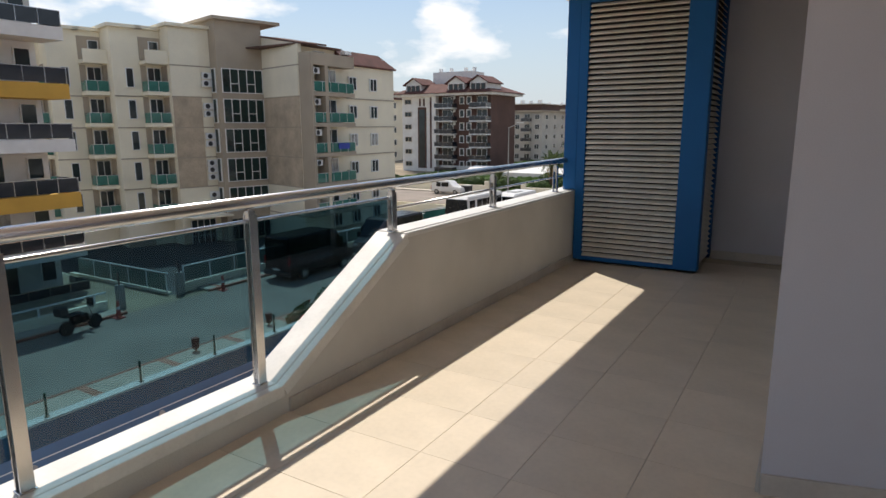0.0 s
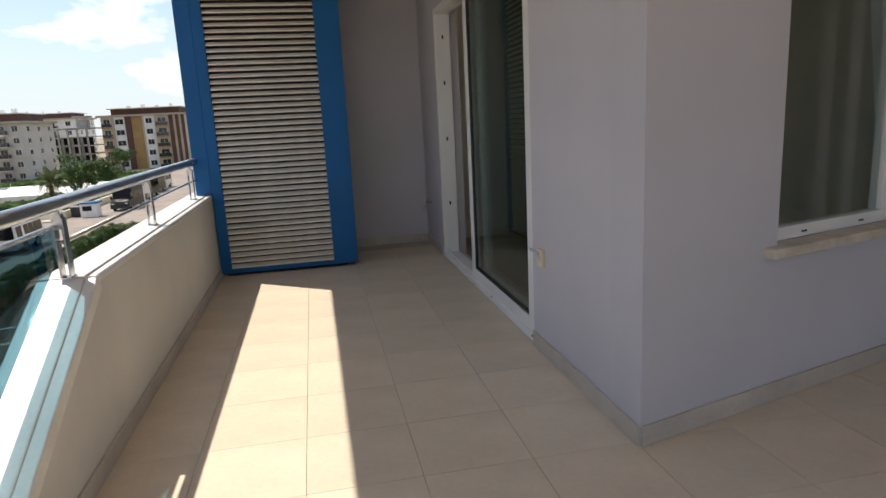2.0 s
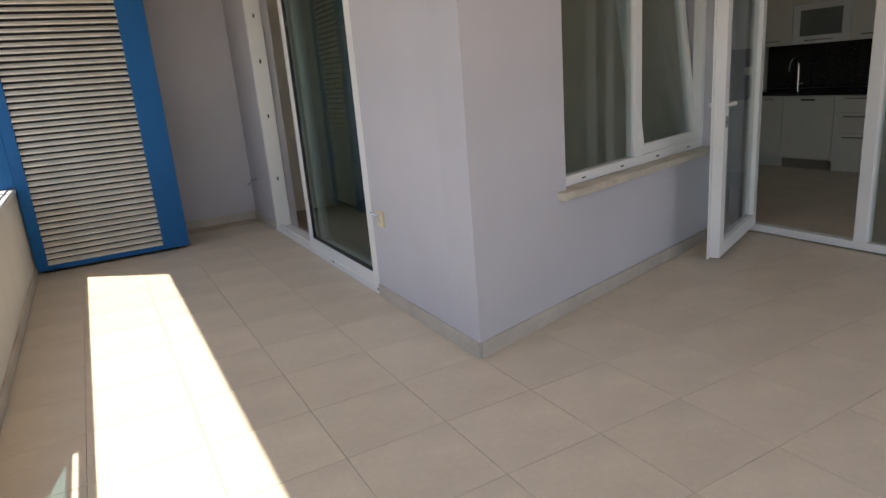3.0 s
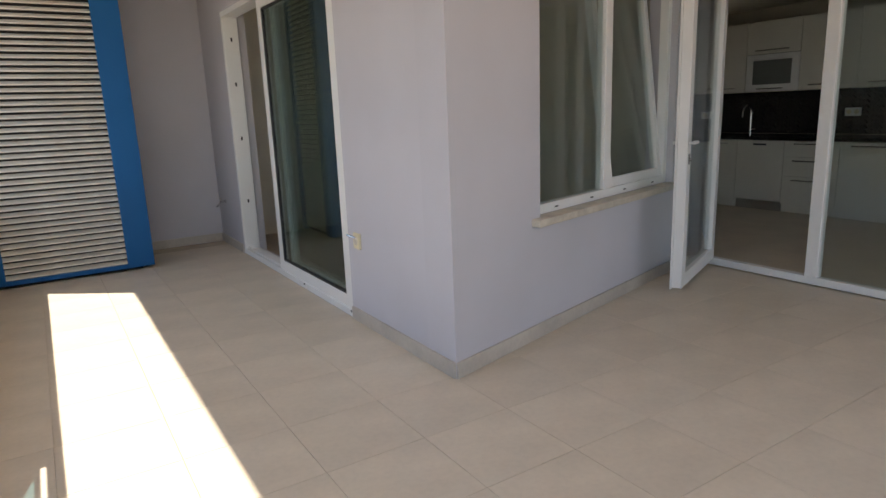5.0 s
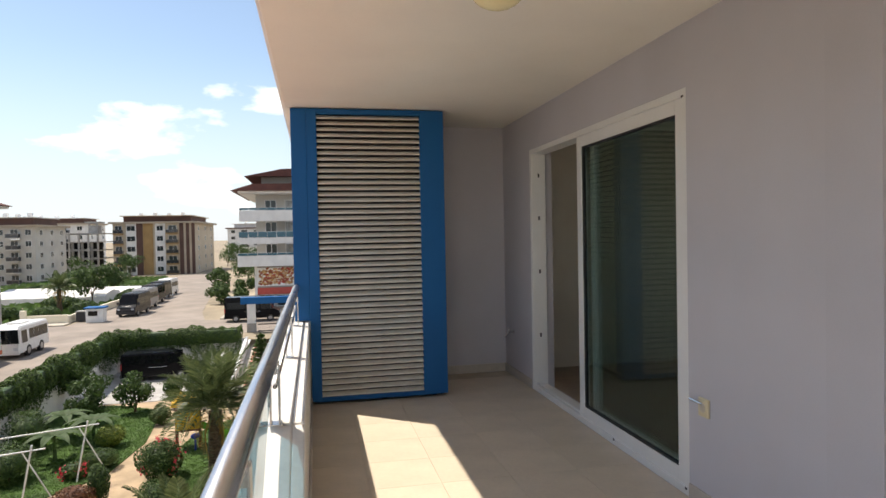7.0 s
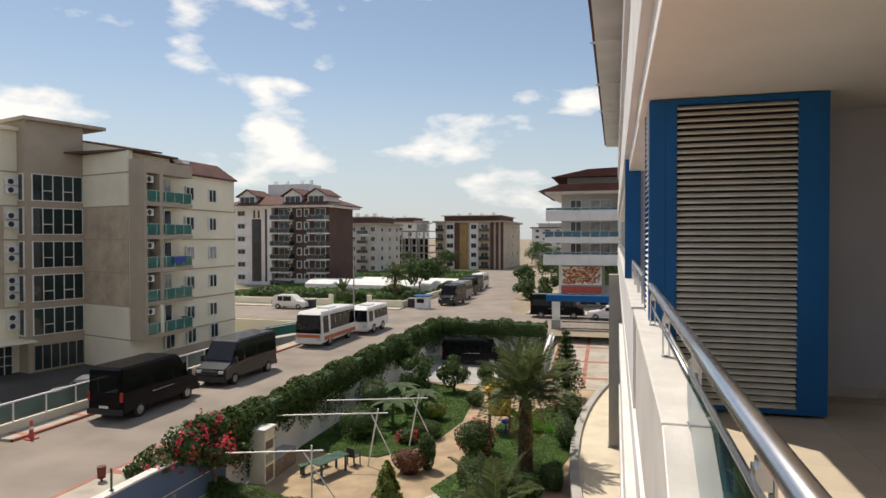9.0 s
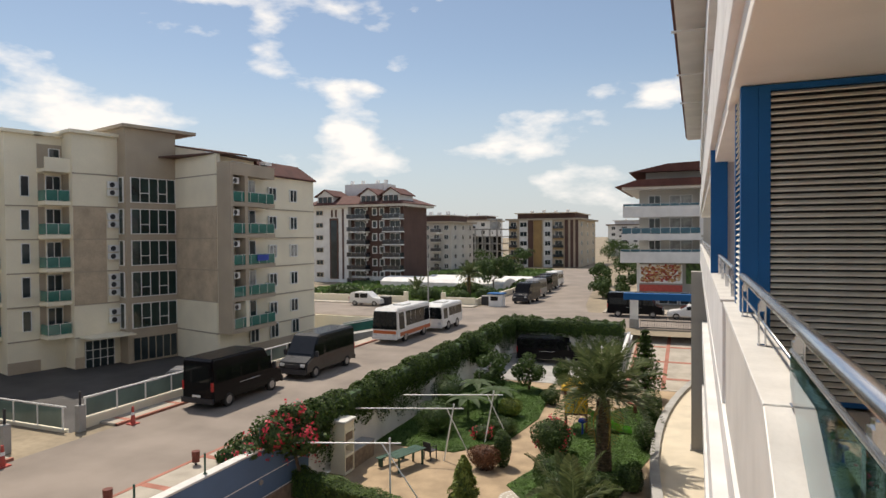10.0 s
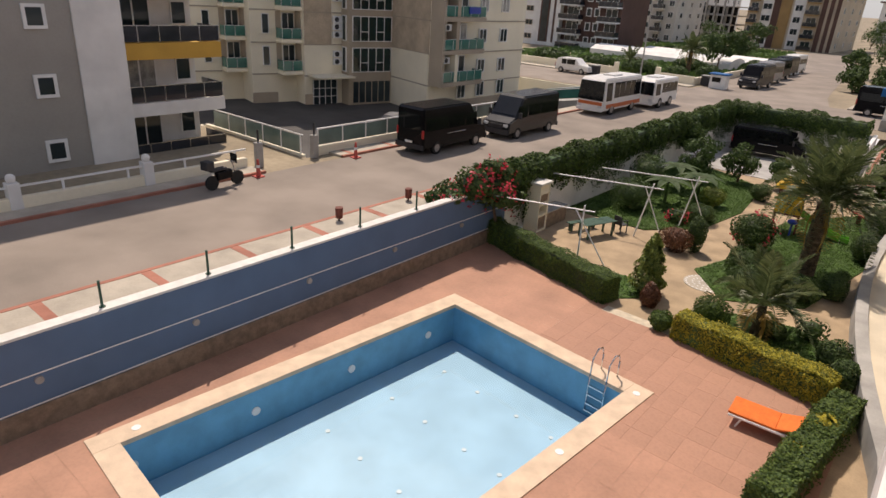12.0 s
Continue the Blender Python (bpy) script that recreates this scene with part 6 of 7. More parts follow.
# Norfolk-like conifer
con = thing("conifer", "tiered dark green conifer beside the driveway", "conifer", pose(-5.6, 40.3, D))
bm = bmesh.new()
rod(bm, (0, 0, -0.05), (0, 0, 4.6), 0.11, 8, 0.02)
part("trunk", bm, BARK, con)
rng = np.random.default_rng(9)
P, N = [], []
for i in range(13):
    z, r = 0.6 + i * 0.31, 1.35 * (1 - i / 14.0)
    for j in range(9):
        a = j * 2 * math.pi / 9 + i * 0.35
        u = rng.uniform(0.1, 1, 75)
        pts = np.stack([np.cos(a) * r * u, np.sin(a) * r * u, z + 0.16 * u * r], 1) + rng.normal(0, 0.055, (75, 3))
        P.append(pts)
        N.append(np.tile((0, 0, 1.0), (75, 1)))
o = new("crown", leaf_mesh("crown", np.concatenate(P), np.concatenate(N), 0.09, IVY, rng, 1.8))
o.parent = con


def frond_mesh(length, droop, seed, material, pairs=34):
    """One palm leaf along +x: a curved rib with leaflets on both sides."""
    rng = np.random.default_rng(seed)
    V, Fc = [], []
    def pt(t):
        return np.array((length * (t - 0.18 * droop * t * t), 0.0, length * (0.55 * t - droop * t * t)))
    for k in range(14):
        a, b = pt(k / 14), pt((k + 1) / 14)
        w0, w1 = 0.035 * (1 - k / 15), 0.035 * (1 - (k + 1) / 15)
        i = len(V)
        V += [a + (0, w0, 0), a - (0, w0, 0), b - (0, w1, 0), b + (0, w1, 0)]
        Fc.append((i, i + 1, i + 2, i + 3))
    for k in range(pairs):
        t = 0.16 + 0.84 * k / pairs
        p = pt(t)
        ll = length * 0.24 * math.sin(math.pi * min(1, 0.25 + 0.72 * t)) + 0.05
        for sd in (-1, 1):
            dirv = np.array((0.62, sd * 0.70, 0.25 + rng.normal(0, 0.12)))
            dirv /= np.linalg.norm(dirv)
            w = np.array((0.046, 0, 0.018))
            tip = p + dirv * ll + np.array((0, 0, -0.14 * ll))
            mid = p + dirv * ll * 0.5
            i = len(V)
            V += [p - w * 0.5, mid - w, tip, mid + w]
            Fc.append((i, i + 1, i + 2, i + 3))
    me = bpy.data.meshes.new("frond")
    me.from_pydata([tuple(v) for v in V], [], Fc)
    me.materials.append(material)
    return me


def palm(x, y, z, trunk_h, r, length, n, label, seed):
    rng = np.random.default_rng(seed)
    p = thing("palm_tree", label, "palm", pose(x, y, z))
    bm = bmesh.new()
    k = 26
    for i in range(k):
        za, zb = trunk_h * i / k, trunk_h * (i + 1) / k
        rod(bm, (0, 0, za - 0.02), (0, 0, zb + 0.03), r * (1.12 - 0.3 * i / k), 12, r * (1.3 - 0.3 * i / k))
    part("trunk", bm, BARK, p, "shaggy brown trunk")
    meshes = [frond_mesh(length, dr, seed + j, FROND) for j, dr in enumerate((0.25, 0.5, 0.85, 1.15))]
    for i in range(n):
        u = i / n
        o = new("frond", meshes[min(3, int(u * 4))])
        o.parent = p
        o.matrix_local = Matrix.Translation((0, 0, trunk_h)) @ Matrix.Rotation(i * 2.39996, 4, "Z") @ Matrix.Rotation(radians(-52 + 62 * u + rng.uniform(-6, 6)), 4, "Y") @ Matrix.Diagonal((*[rng.uniform(0.85, 1.1)] * 3, 1))
    dry = frond_mesh(length * 0.6, 1.3, seed + 9, YFROND, 20)
    for i in range(5 if trunk_h > 1 else 0):
        o = new("dry_frond", dry)
        o.parent = p
        o.matrix_local = Matrix.Translation((0, 0, trunk_h - 0.15)) @ Matrix.Rotation(i * 1.3 + 1.5, 4, "Z") @ Matrix.Rotation(radians(35), 4, "Y")
    return p


palm(-6.4, 26.6, D, 3.2, 0.30, 3.1, 46, "date palm with a shaggy trunk on the lawn", 3)
palm(-6.4, 19.3, D, 1.15, 0.15, 2.3, 17, "young palm in the bed behind the yellow hedge", 13)
palm(-31.5, 79, R, 3.0, 0.25, 2.4, 24, "palm tree beyond the junction", 23)
palm(-37.0, 74, R, 1.5, 0.2, 2.0, 16, "small palm beyond the low wall", 33)
for i, (x, y) in enumerate(((-14.6, 31.5), (-13.6, 33.8), (-15.4, 35.2))):
    p = thing("banana_plant", "banana plant with broad ragged leaves", "plant", pose(x, y, D))
    bm = bmesh.new()
    rod(bm, (0, 0, -0.02), (0, 0, 1.3), 0.10, 8, 0.06)
    part("stem", bm, LEAFM, p)
    for j in range(8):
        bm = bmesh.new()
        a = j * 0.785 + i
        prev = None
        for k in range(7):
            t = k / 6
            c = Vector((1.5 * t, 0, 1.2 + 1.0 * t - 1.1 * t * t))
            w = 0.24 * math.sin(math.pi * (0.12 + 0.86 * t))
            q = (bm.verts.new(c + Vector((0, w, 0.05))), bm.verts.new(c), bm.verts.new(c - Vector((0, w, -0.05))))
            if prev:
                bm.faces.new((prev[0], prev[1], q[1], q[0]))
                bm.faces.new((prev[1], prev[2], q[2], q[1]))
            prev = q
        bmesh.ops.rotate(bm, verts=bm.verts, cent=(0, 0, 0), matrix=Matrix.Rotation(a, 3, "Z"))
        part("leaf", bm, SHRUB, p)

# grass on the lawns
rng = np.random.default_rng(15)
P = []
for pts in LAWNS:
    a = np.array(pts)
    lo, hi = a.min(0), a.max(0)
    c = rng.uniform(lo, hi, (int(620 * np.prod(hi - lo)), 2))
    ins = np.zeros(len(c), bool)
    j = len(a) - 1
    for i in range(len(a)):
        hit = ((a[i, 1] > c[:, 1]) != (a[j, 1] > c[:, 1])) & (c[:, 0] < (a[j, 0] - a[i, 0]) * (c[:, 1] - a[i, 1]) / (a[j, 1] - a[i, 1] + 1e-12) + a[i, 0])
        ins ^= hit
        j = i
    P.append(c[ins])
c = np.concatenate(P)
g = new("grass", leaf_mesh("grass", np.c_[c, np.full(len(c), D + 0.05)], np.tile((0.0, 0.3, 1.0), (len(c), 1)), 0.042, GRASSB, rng, 1.8))
tagged(g, "short mown garden grass", "grass", "", "stuff")
rng = np.random.default_rng(16)
c = np.c_[rng.uniform(-60, -27, 5200), rng.uniform(70.5, 150, 5200)]
c = c[(c[:, 0] < -27 - (c[:, 1] - 67) * 0.09)]
g = new("wild_grass", leaf_mesh("wild_grass", np.c_[c, np.full(len(c), R + 0.25)], np.tile((0.0, -1.0, 0.35), (len(c), 1)), 0.6, GRASSB, rng, 1.4))
tagged(g, "tall wild grass and reeds on the open lot", "grass", "", "stuff")

# ---------------------------------------------------------------- vehicles
def wheel(parent, x, y, r, w=0.22):
    bm = bmesh.new()
    vs = rod(bm, (x - w / 2, y, r), (x + w / 2, y, r), r, 20)
    ty = part("wheel", bm, RUBBER, parent, "black tyre")
    bm = bmesh.new()
    rod(bm, (x - w / 2 - 0.01, y, r), (x + w / 2 + 0.01, y, r), r * 0.6, 16)
    part("rim", bm, RIM, ty)


def vehicle(name, label, category, m, prof, width, paint, sides, shield, rear, wheels, wr, lamps, extra=(), group=""):
    """A vehicle that faces +y: side profile (y, z) drawn out across x, panes on the sides, windscreen, rear window, wheels, lamps."""
    v = thing(name, label, category, m, group)
    bm = bmesh.new()
    prism(bm, prof, "x", -width / 2, width / 2)
    es = [e for e in bm.edges if abs(e.verts[0].co.x - e.verts[1].co.x) < 1e-6]
    bmesh.ops.bevel(bm, geom=es, offset=0.09, segments=3, affect="EDGES")
    for q in bm.verts:
        if q.co.z > 1.0:
            q.co.x *= 1 - 0.055 * (q.co.z - 1.0)
    body = part("body", bm, paint, v, "", False)
    for y0, y1, z0, z1 in sides:
        for sx in (-1, 1):
            bm = bmesh.new()
            xo = width / 2 * (1 - 0.055 * (max(z0, 1.0) - 1.0)) + 0.004
            xi = width / 2 * (1 - 0.055 * (max(z1, 1.0) - 1.0)) + 0.004
            prism(bm, [(xo * sx, z0), (xi * sx, z1), ((xi - 0.03) * sx, z1), ((xo - 0.03) * sx, z0)], "y", y0, y1)
            part("side_window", bm, VGLASS, v)
    for nm, (ya, za, yb, zb, hw) in (("windscreen", shield), ("rear_window", rear)):
        bm = bmesh.new()
        d = Vector((0, yb - ya, zb - za)).normalized()
        n = Vector((0, -d.z, d.y))
        n = n if (n.y > 0) == (ya > 0) else -n
        n = n * 0.012
        vs = []
        for off in (n, -n):
            vs.append([bm.verts.new(Vector((sx * hw * (1 if zz == za else 0.92), yy, zz)) + off) for sx, yy, zz in ((-1, ya, za), (1, ya, za), (1, yb, zb), (-1, yb, zb))])
        bm.faces.new(vs[0])
        bm.faces.new(vs[1][::-1])
        for k in range(4):
            bm.faces.new((vs[0][k], vs[1][k], vs[1][(k + 1) % 4], vs[0][(k + 1) % 4]))
        bmesh.ops.recalc_face_normals(bm, faces=bm.faces)
        part(nm, bm, VGLASS, v)
    for y in wheels:
        for sx in (-1, 1):
            wheel(v, sx * (width / 2 - 0.10), y, wr)
    yf, yr, zf, zr = lamps
    for sx in (-1, 1):
        part("headlight", bm_box(sx * (width / 2 - 0.28) - 0.16, sx * (width / 2 - 0.28) + 0.16, yf - 0.06, yf + 0.012, zf - 0.11, zf + 0.11, bevel=0.02), HEADL, v)
        part("tail_light", bm_box(sx * (width / 2 - 0.10) - 0.06, sx * (width / 2 - 0.10) + 0.07, yr - 0.012, yr + 0.08, zr - 0.22, zr + 0.22, bevel=0.02), REDL, v)
    for nm, bx, mm in extra:
        part(nm, bm_box(*bx, bevel=0.01), mm, v)
    return v


def van(label, m, paint, length=5.5, h=2.5, group=""):
    L = length / 2
    prof = [(-L, 0.35), (-L, h - 0.12), (-L + 0.15, h), (L - 1.75, h), (L - 1.45, h - 0.12), (L - 0.72, 1.28), (L - 0.1, 1.02), (L, 0.75), (L, 0.35)]
    return vehicle("van", label, "van", m, prof, 2.0, paint,
                   [(L - 1.95, L - 1.0, 1.25, 1.95), (L - 3.4, L - 2.1, 1.3, 1.98), (-L + 0.25, L - 3.5, 1.3, 1.98)],
                   (L - 0.76, 1.32, L - 1.42, h - 0.2, 0.82), (-L - 0.005, 1.35, -L - 0.005, h - 0.35, 0.78),
                   (L - 1.0, -L + 1.1), 0.34, (L - 0.02, -L, 0.82, 1.15),
                   (("bumper", (-0.98, 0.98, L - 0.05, L + 0.06, 0.32, 0.62), GASKET), ("bumper", (-0.98, 0.98, -L - 0.06, -L + 0.05, 0.32, 0.58), GASKET), ("grille", (-0.5, 0.5, L - 0.02, L + 0.015, 0.66, 0.9), GASKET),
                    ("mirror", (-1.22, -1.03, L - 1.0, L - 0.88, 1.25, 1.6), GASKET), ("mirror", (1.03, 1.22, L - 1.0, L - 0.88, 1.25, 1.6), GASKET),
                    ("number_plate", (-0.26, 0.26, -L - 0.075, -L - 0.06, 0.62, 0.74), WHITEM), ("trim_strip", (1.0, 1.012, -L + 1.9, L - 2.0, 1.02, 1.05), STEEL)), group)


van("black panel van parked at the kerb, seen from behind", Matrix.Translation((-25.2, 24.55, R)), BLACKP)
van("dark grey minibus van parked facing the black van", Matrix.Translation((-24.7, 31.7, R)) @ Matrix.Rotation(math.pi, 4, "Z"), ANTHRA, 5.7)
for i, (x, y) in enumerate(((-22.6, 76.0), (-23.2, 82.5), (-23.8, 89.0), (-24.3, 95.5), (-24.7, 102.0))):
    van("dark van in the parked row along the far street" if i < 4 else "white van at the end of the parked row", Matrix.Translation((x, y, R)) @ Matrix.Rotation(math.pi - 0.07, 4, "Z"), (GREYP if i == 1 else BLACKP) if i < 4 else WHITEV, 5.5, 2.5, "vans parked along the far street")
van("black van parked in front of the shop", Matrix.Translation((-8.4, 65.6, R)) @ Matrix.Rotation(-math.pi / 2, 4, "Z"), BLACKP)
van("black van parked behind the ivy wall", Matrix.Translation((-14.0, 50.0, D + 0.02)) @ Matrix.Rotation(-math.pi / 2 + 0.1, 4, "Z"), BLACKP, 5.2, 2.1)


def car(label, m, paint, suv=False):
    h, L = (1.66 if suv else 1.44), (2.2 if suv else 2.25)
    if suv:
        prof = [(-L, 0.35), (-L, 0.95), (-L + 0.25, h - 0.1), (-L + 0.6, h), (0.35, h), (1.05, 1.05), (L - 0.15, 0.9), (L, 0.6), (L, 0.32)]
    else:
        prof = [(-L, 0.35), (-L, 0.92), (-L + 0.55, 0.98), (-L + 1.35, h), (0.25, h), (1.1, 0.96), (L - 0.15, 0.8), (L, 0.55), (L, 0.3)]
    return vehicle("car", label, "car", m, prof, 1.78, paint, [(-0.62, 0.42, 0.98, h - 0.12), (-1.35 if suv else -1.0, -0.70, 0.98, h - 0.14)],
                   (1.02, 1.06, 0.40, h - 0.07, 0.68), (-L + 0.28, h - 0.16, -L + 0.06, 1.0, 0.62) if suv else (-L + 0.65, 1.03, -L + 1.28, h - 0.06, 0.6), (L - 0.85, -L + 0.85), 0.32, (L - 0.03, -L, 0.68, 0.82))


car("white sport utility car on the cross street", Matrix.Translation((-40.2, 66.2, R)) @ Matrix.Rotation(-math.pi / 2, 4, "Z"), WHITEV, True)
car("white saloon car parked by the shop", Matrix.Translation((-3.0, 65.0, R)) @ Matrix.Rotation(math.pi / 2, 4, "Z"), WHITEV)
car("grey car parked in the sunken courtyard", Matrix.Translation((-34.6, 30.0, A0)) @ Matrix.Rotation(math.pi / 2 + 0.5, 4, "Z"), GREYP, True)
car("white car parked in the sunken courtyard", Matrix.Translation((-35.0, 32.8, A0)) @ Matrix.Rotation(math.pi / 2 + 0.5, 4, "Z"), WHITEV, True)


def bus(label, m, length, h, stripe, n):
    L = length / 2
    prof = [(-L, 0.4), (-L, h - 0.1), (-L + 0.15, h), (L - 0.35, h), (L - 0.12, h - 0.2), (L, 1.2), (L, 0.35)]
    ex = [("roof_hatch", (-0.5, 0.5, -0.6, 0.8, h, h + 0.12), WHITEV), ("bumper", (-1.1, 1.1, L - 0.05, L + 0.08, 0.32, 0.55), WHITEV)]
    if stripe:
        ex += [("side_stripe", (1.125, 1.14, -L + 0.1, L - 0.5, 0.55, 0.85), ORANGEV), ("side_stripe", (-1.14, -1.125, -L + 0.1, L - 0.5, 0.55, 0.85), ORANGEV), ("front_stripe", (-1.0, 1.0, L - 0.01, L + 0.02, 0.78, 1.02), ORANGEV)]
    step = (length - 1.9) / n
    return vehicle("bus", label, "bus", m, prof, 2.25, WHITEV, [(-L + 0.25 + i * step, -L + 0.2 + (i + 1) * step, 1.25, h - 0.34) for i in range(n)] + [(L - 1.35, L - 0.42, 1.1, h - 0.34)],
                   (L + 0.012, 1.12, L - 0.085, h - 0.24, 1.07), (-L - 0.004, 1.4, -L - 0.004, h - 0.45, 0.85), (L - 1.5, -L + 1.5), 0.42, (L + 0.0, -L, 0.72, 0.9), ex)


bus("white and orange midibus parked at the kerb", Matrix.Translation((-25.3, 45.2, R)) @ Matrix.Rotation(math.pi, 4, "Z"), 6.6, 2.75, True, 5)
bus("small white minibus parked behind the bus", Matrix.Translation((-24.4, 51.6, R)) @ Matrix.Rotation(math.pi, 4, "Z"), 5.2, 2.35, False, 4)

# motorcycle by the kerb
mc = thing("motorcycle", "dark motorcycle with a rear box parked at the kerb", "motorcycle", Matrix.Translation((-25.9, 11.3, R)) @ Matrix.Rotation(radians(8), 4, "Z"))
for y in (-0.65, 0.65):
    bm = bmesh.new()
    rod(bm, (-0.06, y, 0.3), (0.06, y, 0.3), 0.3, 18)
    w_ = part("wheel", bm, RUBBER, mc)
bm = bmesh.new()
box(bm, -0.14, 0.14, -0.45, 0.35, 0.35, 0.75, bevel=0.08)
part("engine_body", bm, BLACKP, mc)
part("seat", bm_box(-0.15, 0.15, -0.75, 0.05, 0.76, 0.88, bevel=0.05), GASKET, mc)
part("rear_box", bm_box(-0.22, 0.22, -1.0, -0.62, 0.88, 1.25, bevel=0.05), GASKET, mc)
bm = bmesh.new()
rod(bm, (0, 0.65, 0.3), (0, 0.42, 1.05), 0.03, 8)
rod(bm, (-0.35, 0.40, 1.06), (0.35, 0.40, 1.06), 0.02, 8)
part("fork_and_bar", bm, CHROME, mc)
part("windshield", bm_box(-0.2, 0.2, 0.5, 0.54, 0.95, 1.35, bevel=0.02), VGLASS, mc)

# ---------------------------------------------------------------- street furniture and fences
fence = thing("courtyard_fence", "low wall with green glass panels round the courtyard", "fence", pose(0, 0, 0))
part("base_wall", bm_box(-27.95, -27.7, 17.6, 41, A0, R + 0.45, bevel=0.02), CREAM, fence)
part("side_wall", bm_box(-37.0, -27.95, 16.9, 17.1, A0, R + 0.1), CREAM, fence)
for j in range(14):
    y = 17.8 + j * 1.65
    part("glass_panel", bm_box(-27.84, -27.82, y + 0.05, y + 1.6, R + 0.52, R + 1.25), FENCEGL, fence, "green glass panel")
    part("post", bm_box(-27.86, -27.80, y - 0.03, y + 0.03, R + 0.45, R + 1.3), WHITEM, fence)
part("top_rail", bm_box(-27.88, -27.78, 17.75, 41, R + 1.3, R + 1.36), WHITEM, fence)
for j in range(5):
    x = -28.2 - j * 1.6
    part("glass_panel", bm_box(x - 1.55, x - 0.05, 16.99, 17.01, R + 0.15, R + 1.0), FENCEGL, fence)
    part("post", bm_box(x - 0.03, x + 0.03, 16.97, 17.03, R + 0.1, R + 1.05), WHITEM, fence)
part("top_rail", bm_box(-36.0, -28.0, 16.97, 17.03, R + 1.05, R + 1.1), WHITEM, fence)
for x, y in ((-27.5, 17.3), (-27.7, 14.2)):
    g = thing("gate_post", "dark grey sliding gate post at the courtyard drive", "gate post", pose(x, y, R), "gate posts")
    part("column", bm_box(-0.16, 0.16, -0.16, 0.16, -0.02, 1.15, bevel=0.03), CONC, g)
    bm = bmesh.new()
    rod(bm, (0, 0, 1.15), (0, 0, 1.75), 0.05, 8)
    part("mast", bm, GASKET, g)
bf = thing("boundary_fence", "low boundary wall with a white rail along the pavement", "fence", pose(0, 0, 0))
part("base_wall", bm_box(-28.0, -27.72, -40, 13.6, R - 0.1, R + 0.5, bevel=0.02), CREAM, bf)
part("top_rail", bm_box(-27.9, -27.82, -40, 13.6, R + 0.85, R + 0.92), WHITEM, bf)
for j in range(16):
    part("rail_post", bm_box(-27.89, -27.83, 13.0 - j * 2.4, 13.08 - j * 2.4, R + 0.5, R + 0.86), WHITEM, bf)
for y in (9.0, 4.2, -0.6):
    bm = bmesh.new()
    box(bm, -28.08, -27.64, y - 0.2, y + 0.2, R, R + 1.05, bevel=0.02)
    ball(bm, (-27.86, y, R + 1.2), 0.17, 2)
    part("pillar", bm, WHITEP, bf, "white pillar with a ball cap")
cone0 = None
for x, y in ((-26.2, 18.9), (-26.3, 13.2)):
    c = thing("traffic_cone", "red and white bollard cone on the kerb", "traffic cone", pose(x, y, R + 0.0), "cones on the kerb")
    bm = bmesh.new()
    box(bm, -0.2, 0.2, -0.2, 0.2, 0, 0.05)
    rod(bm, (0, 0, 0.05), (0, 0, 0.8), 0.11, 12, 0.05)
    part("cone_body", bm, POSTP, c)
    bm = bmesh.new()
    rod(bm, (0, 0, 0.42), (0, 0, 0.55), 0.085, 12, 0.075)
    part("white_band", bm, WHITEM, c)
sl_ = thing("street_lamp", "grey steel street lamp at the junction", "street lamp", pose(-32.8, 67.9, R + 0.1))
bm = bmesh.new()
rod(bm, (0, 0, 0), (0, 0, 8.2), 0.10, 10, 0.05)
rod(bm, (0, 0, 8.1), (1.5, -0.4, 8.7), 0.04, 8)
part("pole", bm, CONC, sl_)
part("lamp_head", bm_box(1.3, 2.1, -0.55, -0.3, 8.66, 8.78, bevel=0.03), WHITEM, sl_)
lw = thing("low_wall", "beige low wall along the far pavement", "low wall", pose(0, 0, 0))
part("stretch", bm_box(-70, -36.6, 69.5, 69.75, R, R + 0.95, bevel=0.02), CREAM, lw)
part("stretch", bm_box(-31.5, -27.3, 69.5, 69.75, R, R + 0.95, bevel=0.02), CREAM, lw)
part("stretch", bm_box(-27.55, -27.3, 69.75, 90, R, R + 0.8, bevel=0.02), CREAM, lw)
for x in (-36.6, -31.5):
    part("pillar", bm_box(x - 0.25, x + 0.25, 69.4, 69.85, R, R + 1.5, bevel=0.03), CREAM, lw)
ki = thing("kiosk", "small white street kiosk with a blue roof", "kiosk", pose(-24.8, 70.2, R))
part("cabin", bm_box(-0.85, 0.85, -0.6, 0.6, 0.0, 1.45, bevel=0.02), WHITEM, ki)
part("window", bm_box(-0.6, 0.3, -0.63, -0.6, 0.7, 1.2), VGLASS, ki)
part("roof", bm_box(-1.0, 1.0, -0.8, 0.8, 1.45, 1.6, bevel=0.03), BLUE, ki)
for x, y in ((-26.3, 71), (-38.0, 66.8)):
    d_ = thing("waste_container", "dark waste container at the roadside", "waste container", pose(x, y, R))
    part("bin_body", bm_box(-0.6, 0.6, -0.45, 0.45, 0.05, 1.05, bevel=0.05), GASKET, d_)
    part("lid", bm_box(-0.62, 0.62, -0.47, 0.47, 1.05, 1.15, bevel=0.03), CONC, d_)
rm = thing("ramp", "ramp down to the courtyard with green glass railings", "ramp", pose(0, 0, 0))
bm = bmesh.new()
prism(bm, [(-37.5, A0 - 0.2), (-37.5, A0 + 0.05), (-27.9, R), (-27.9, A0 - 0.2)], "y", 52.3, 55.8)
part("ramp_slab", bm, CONC, rm)
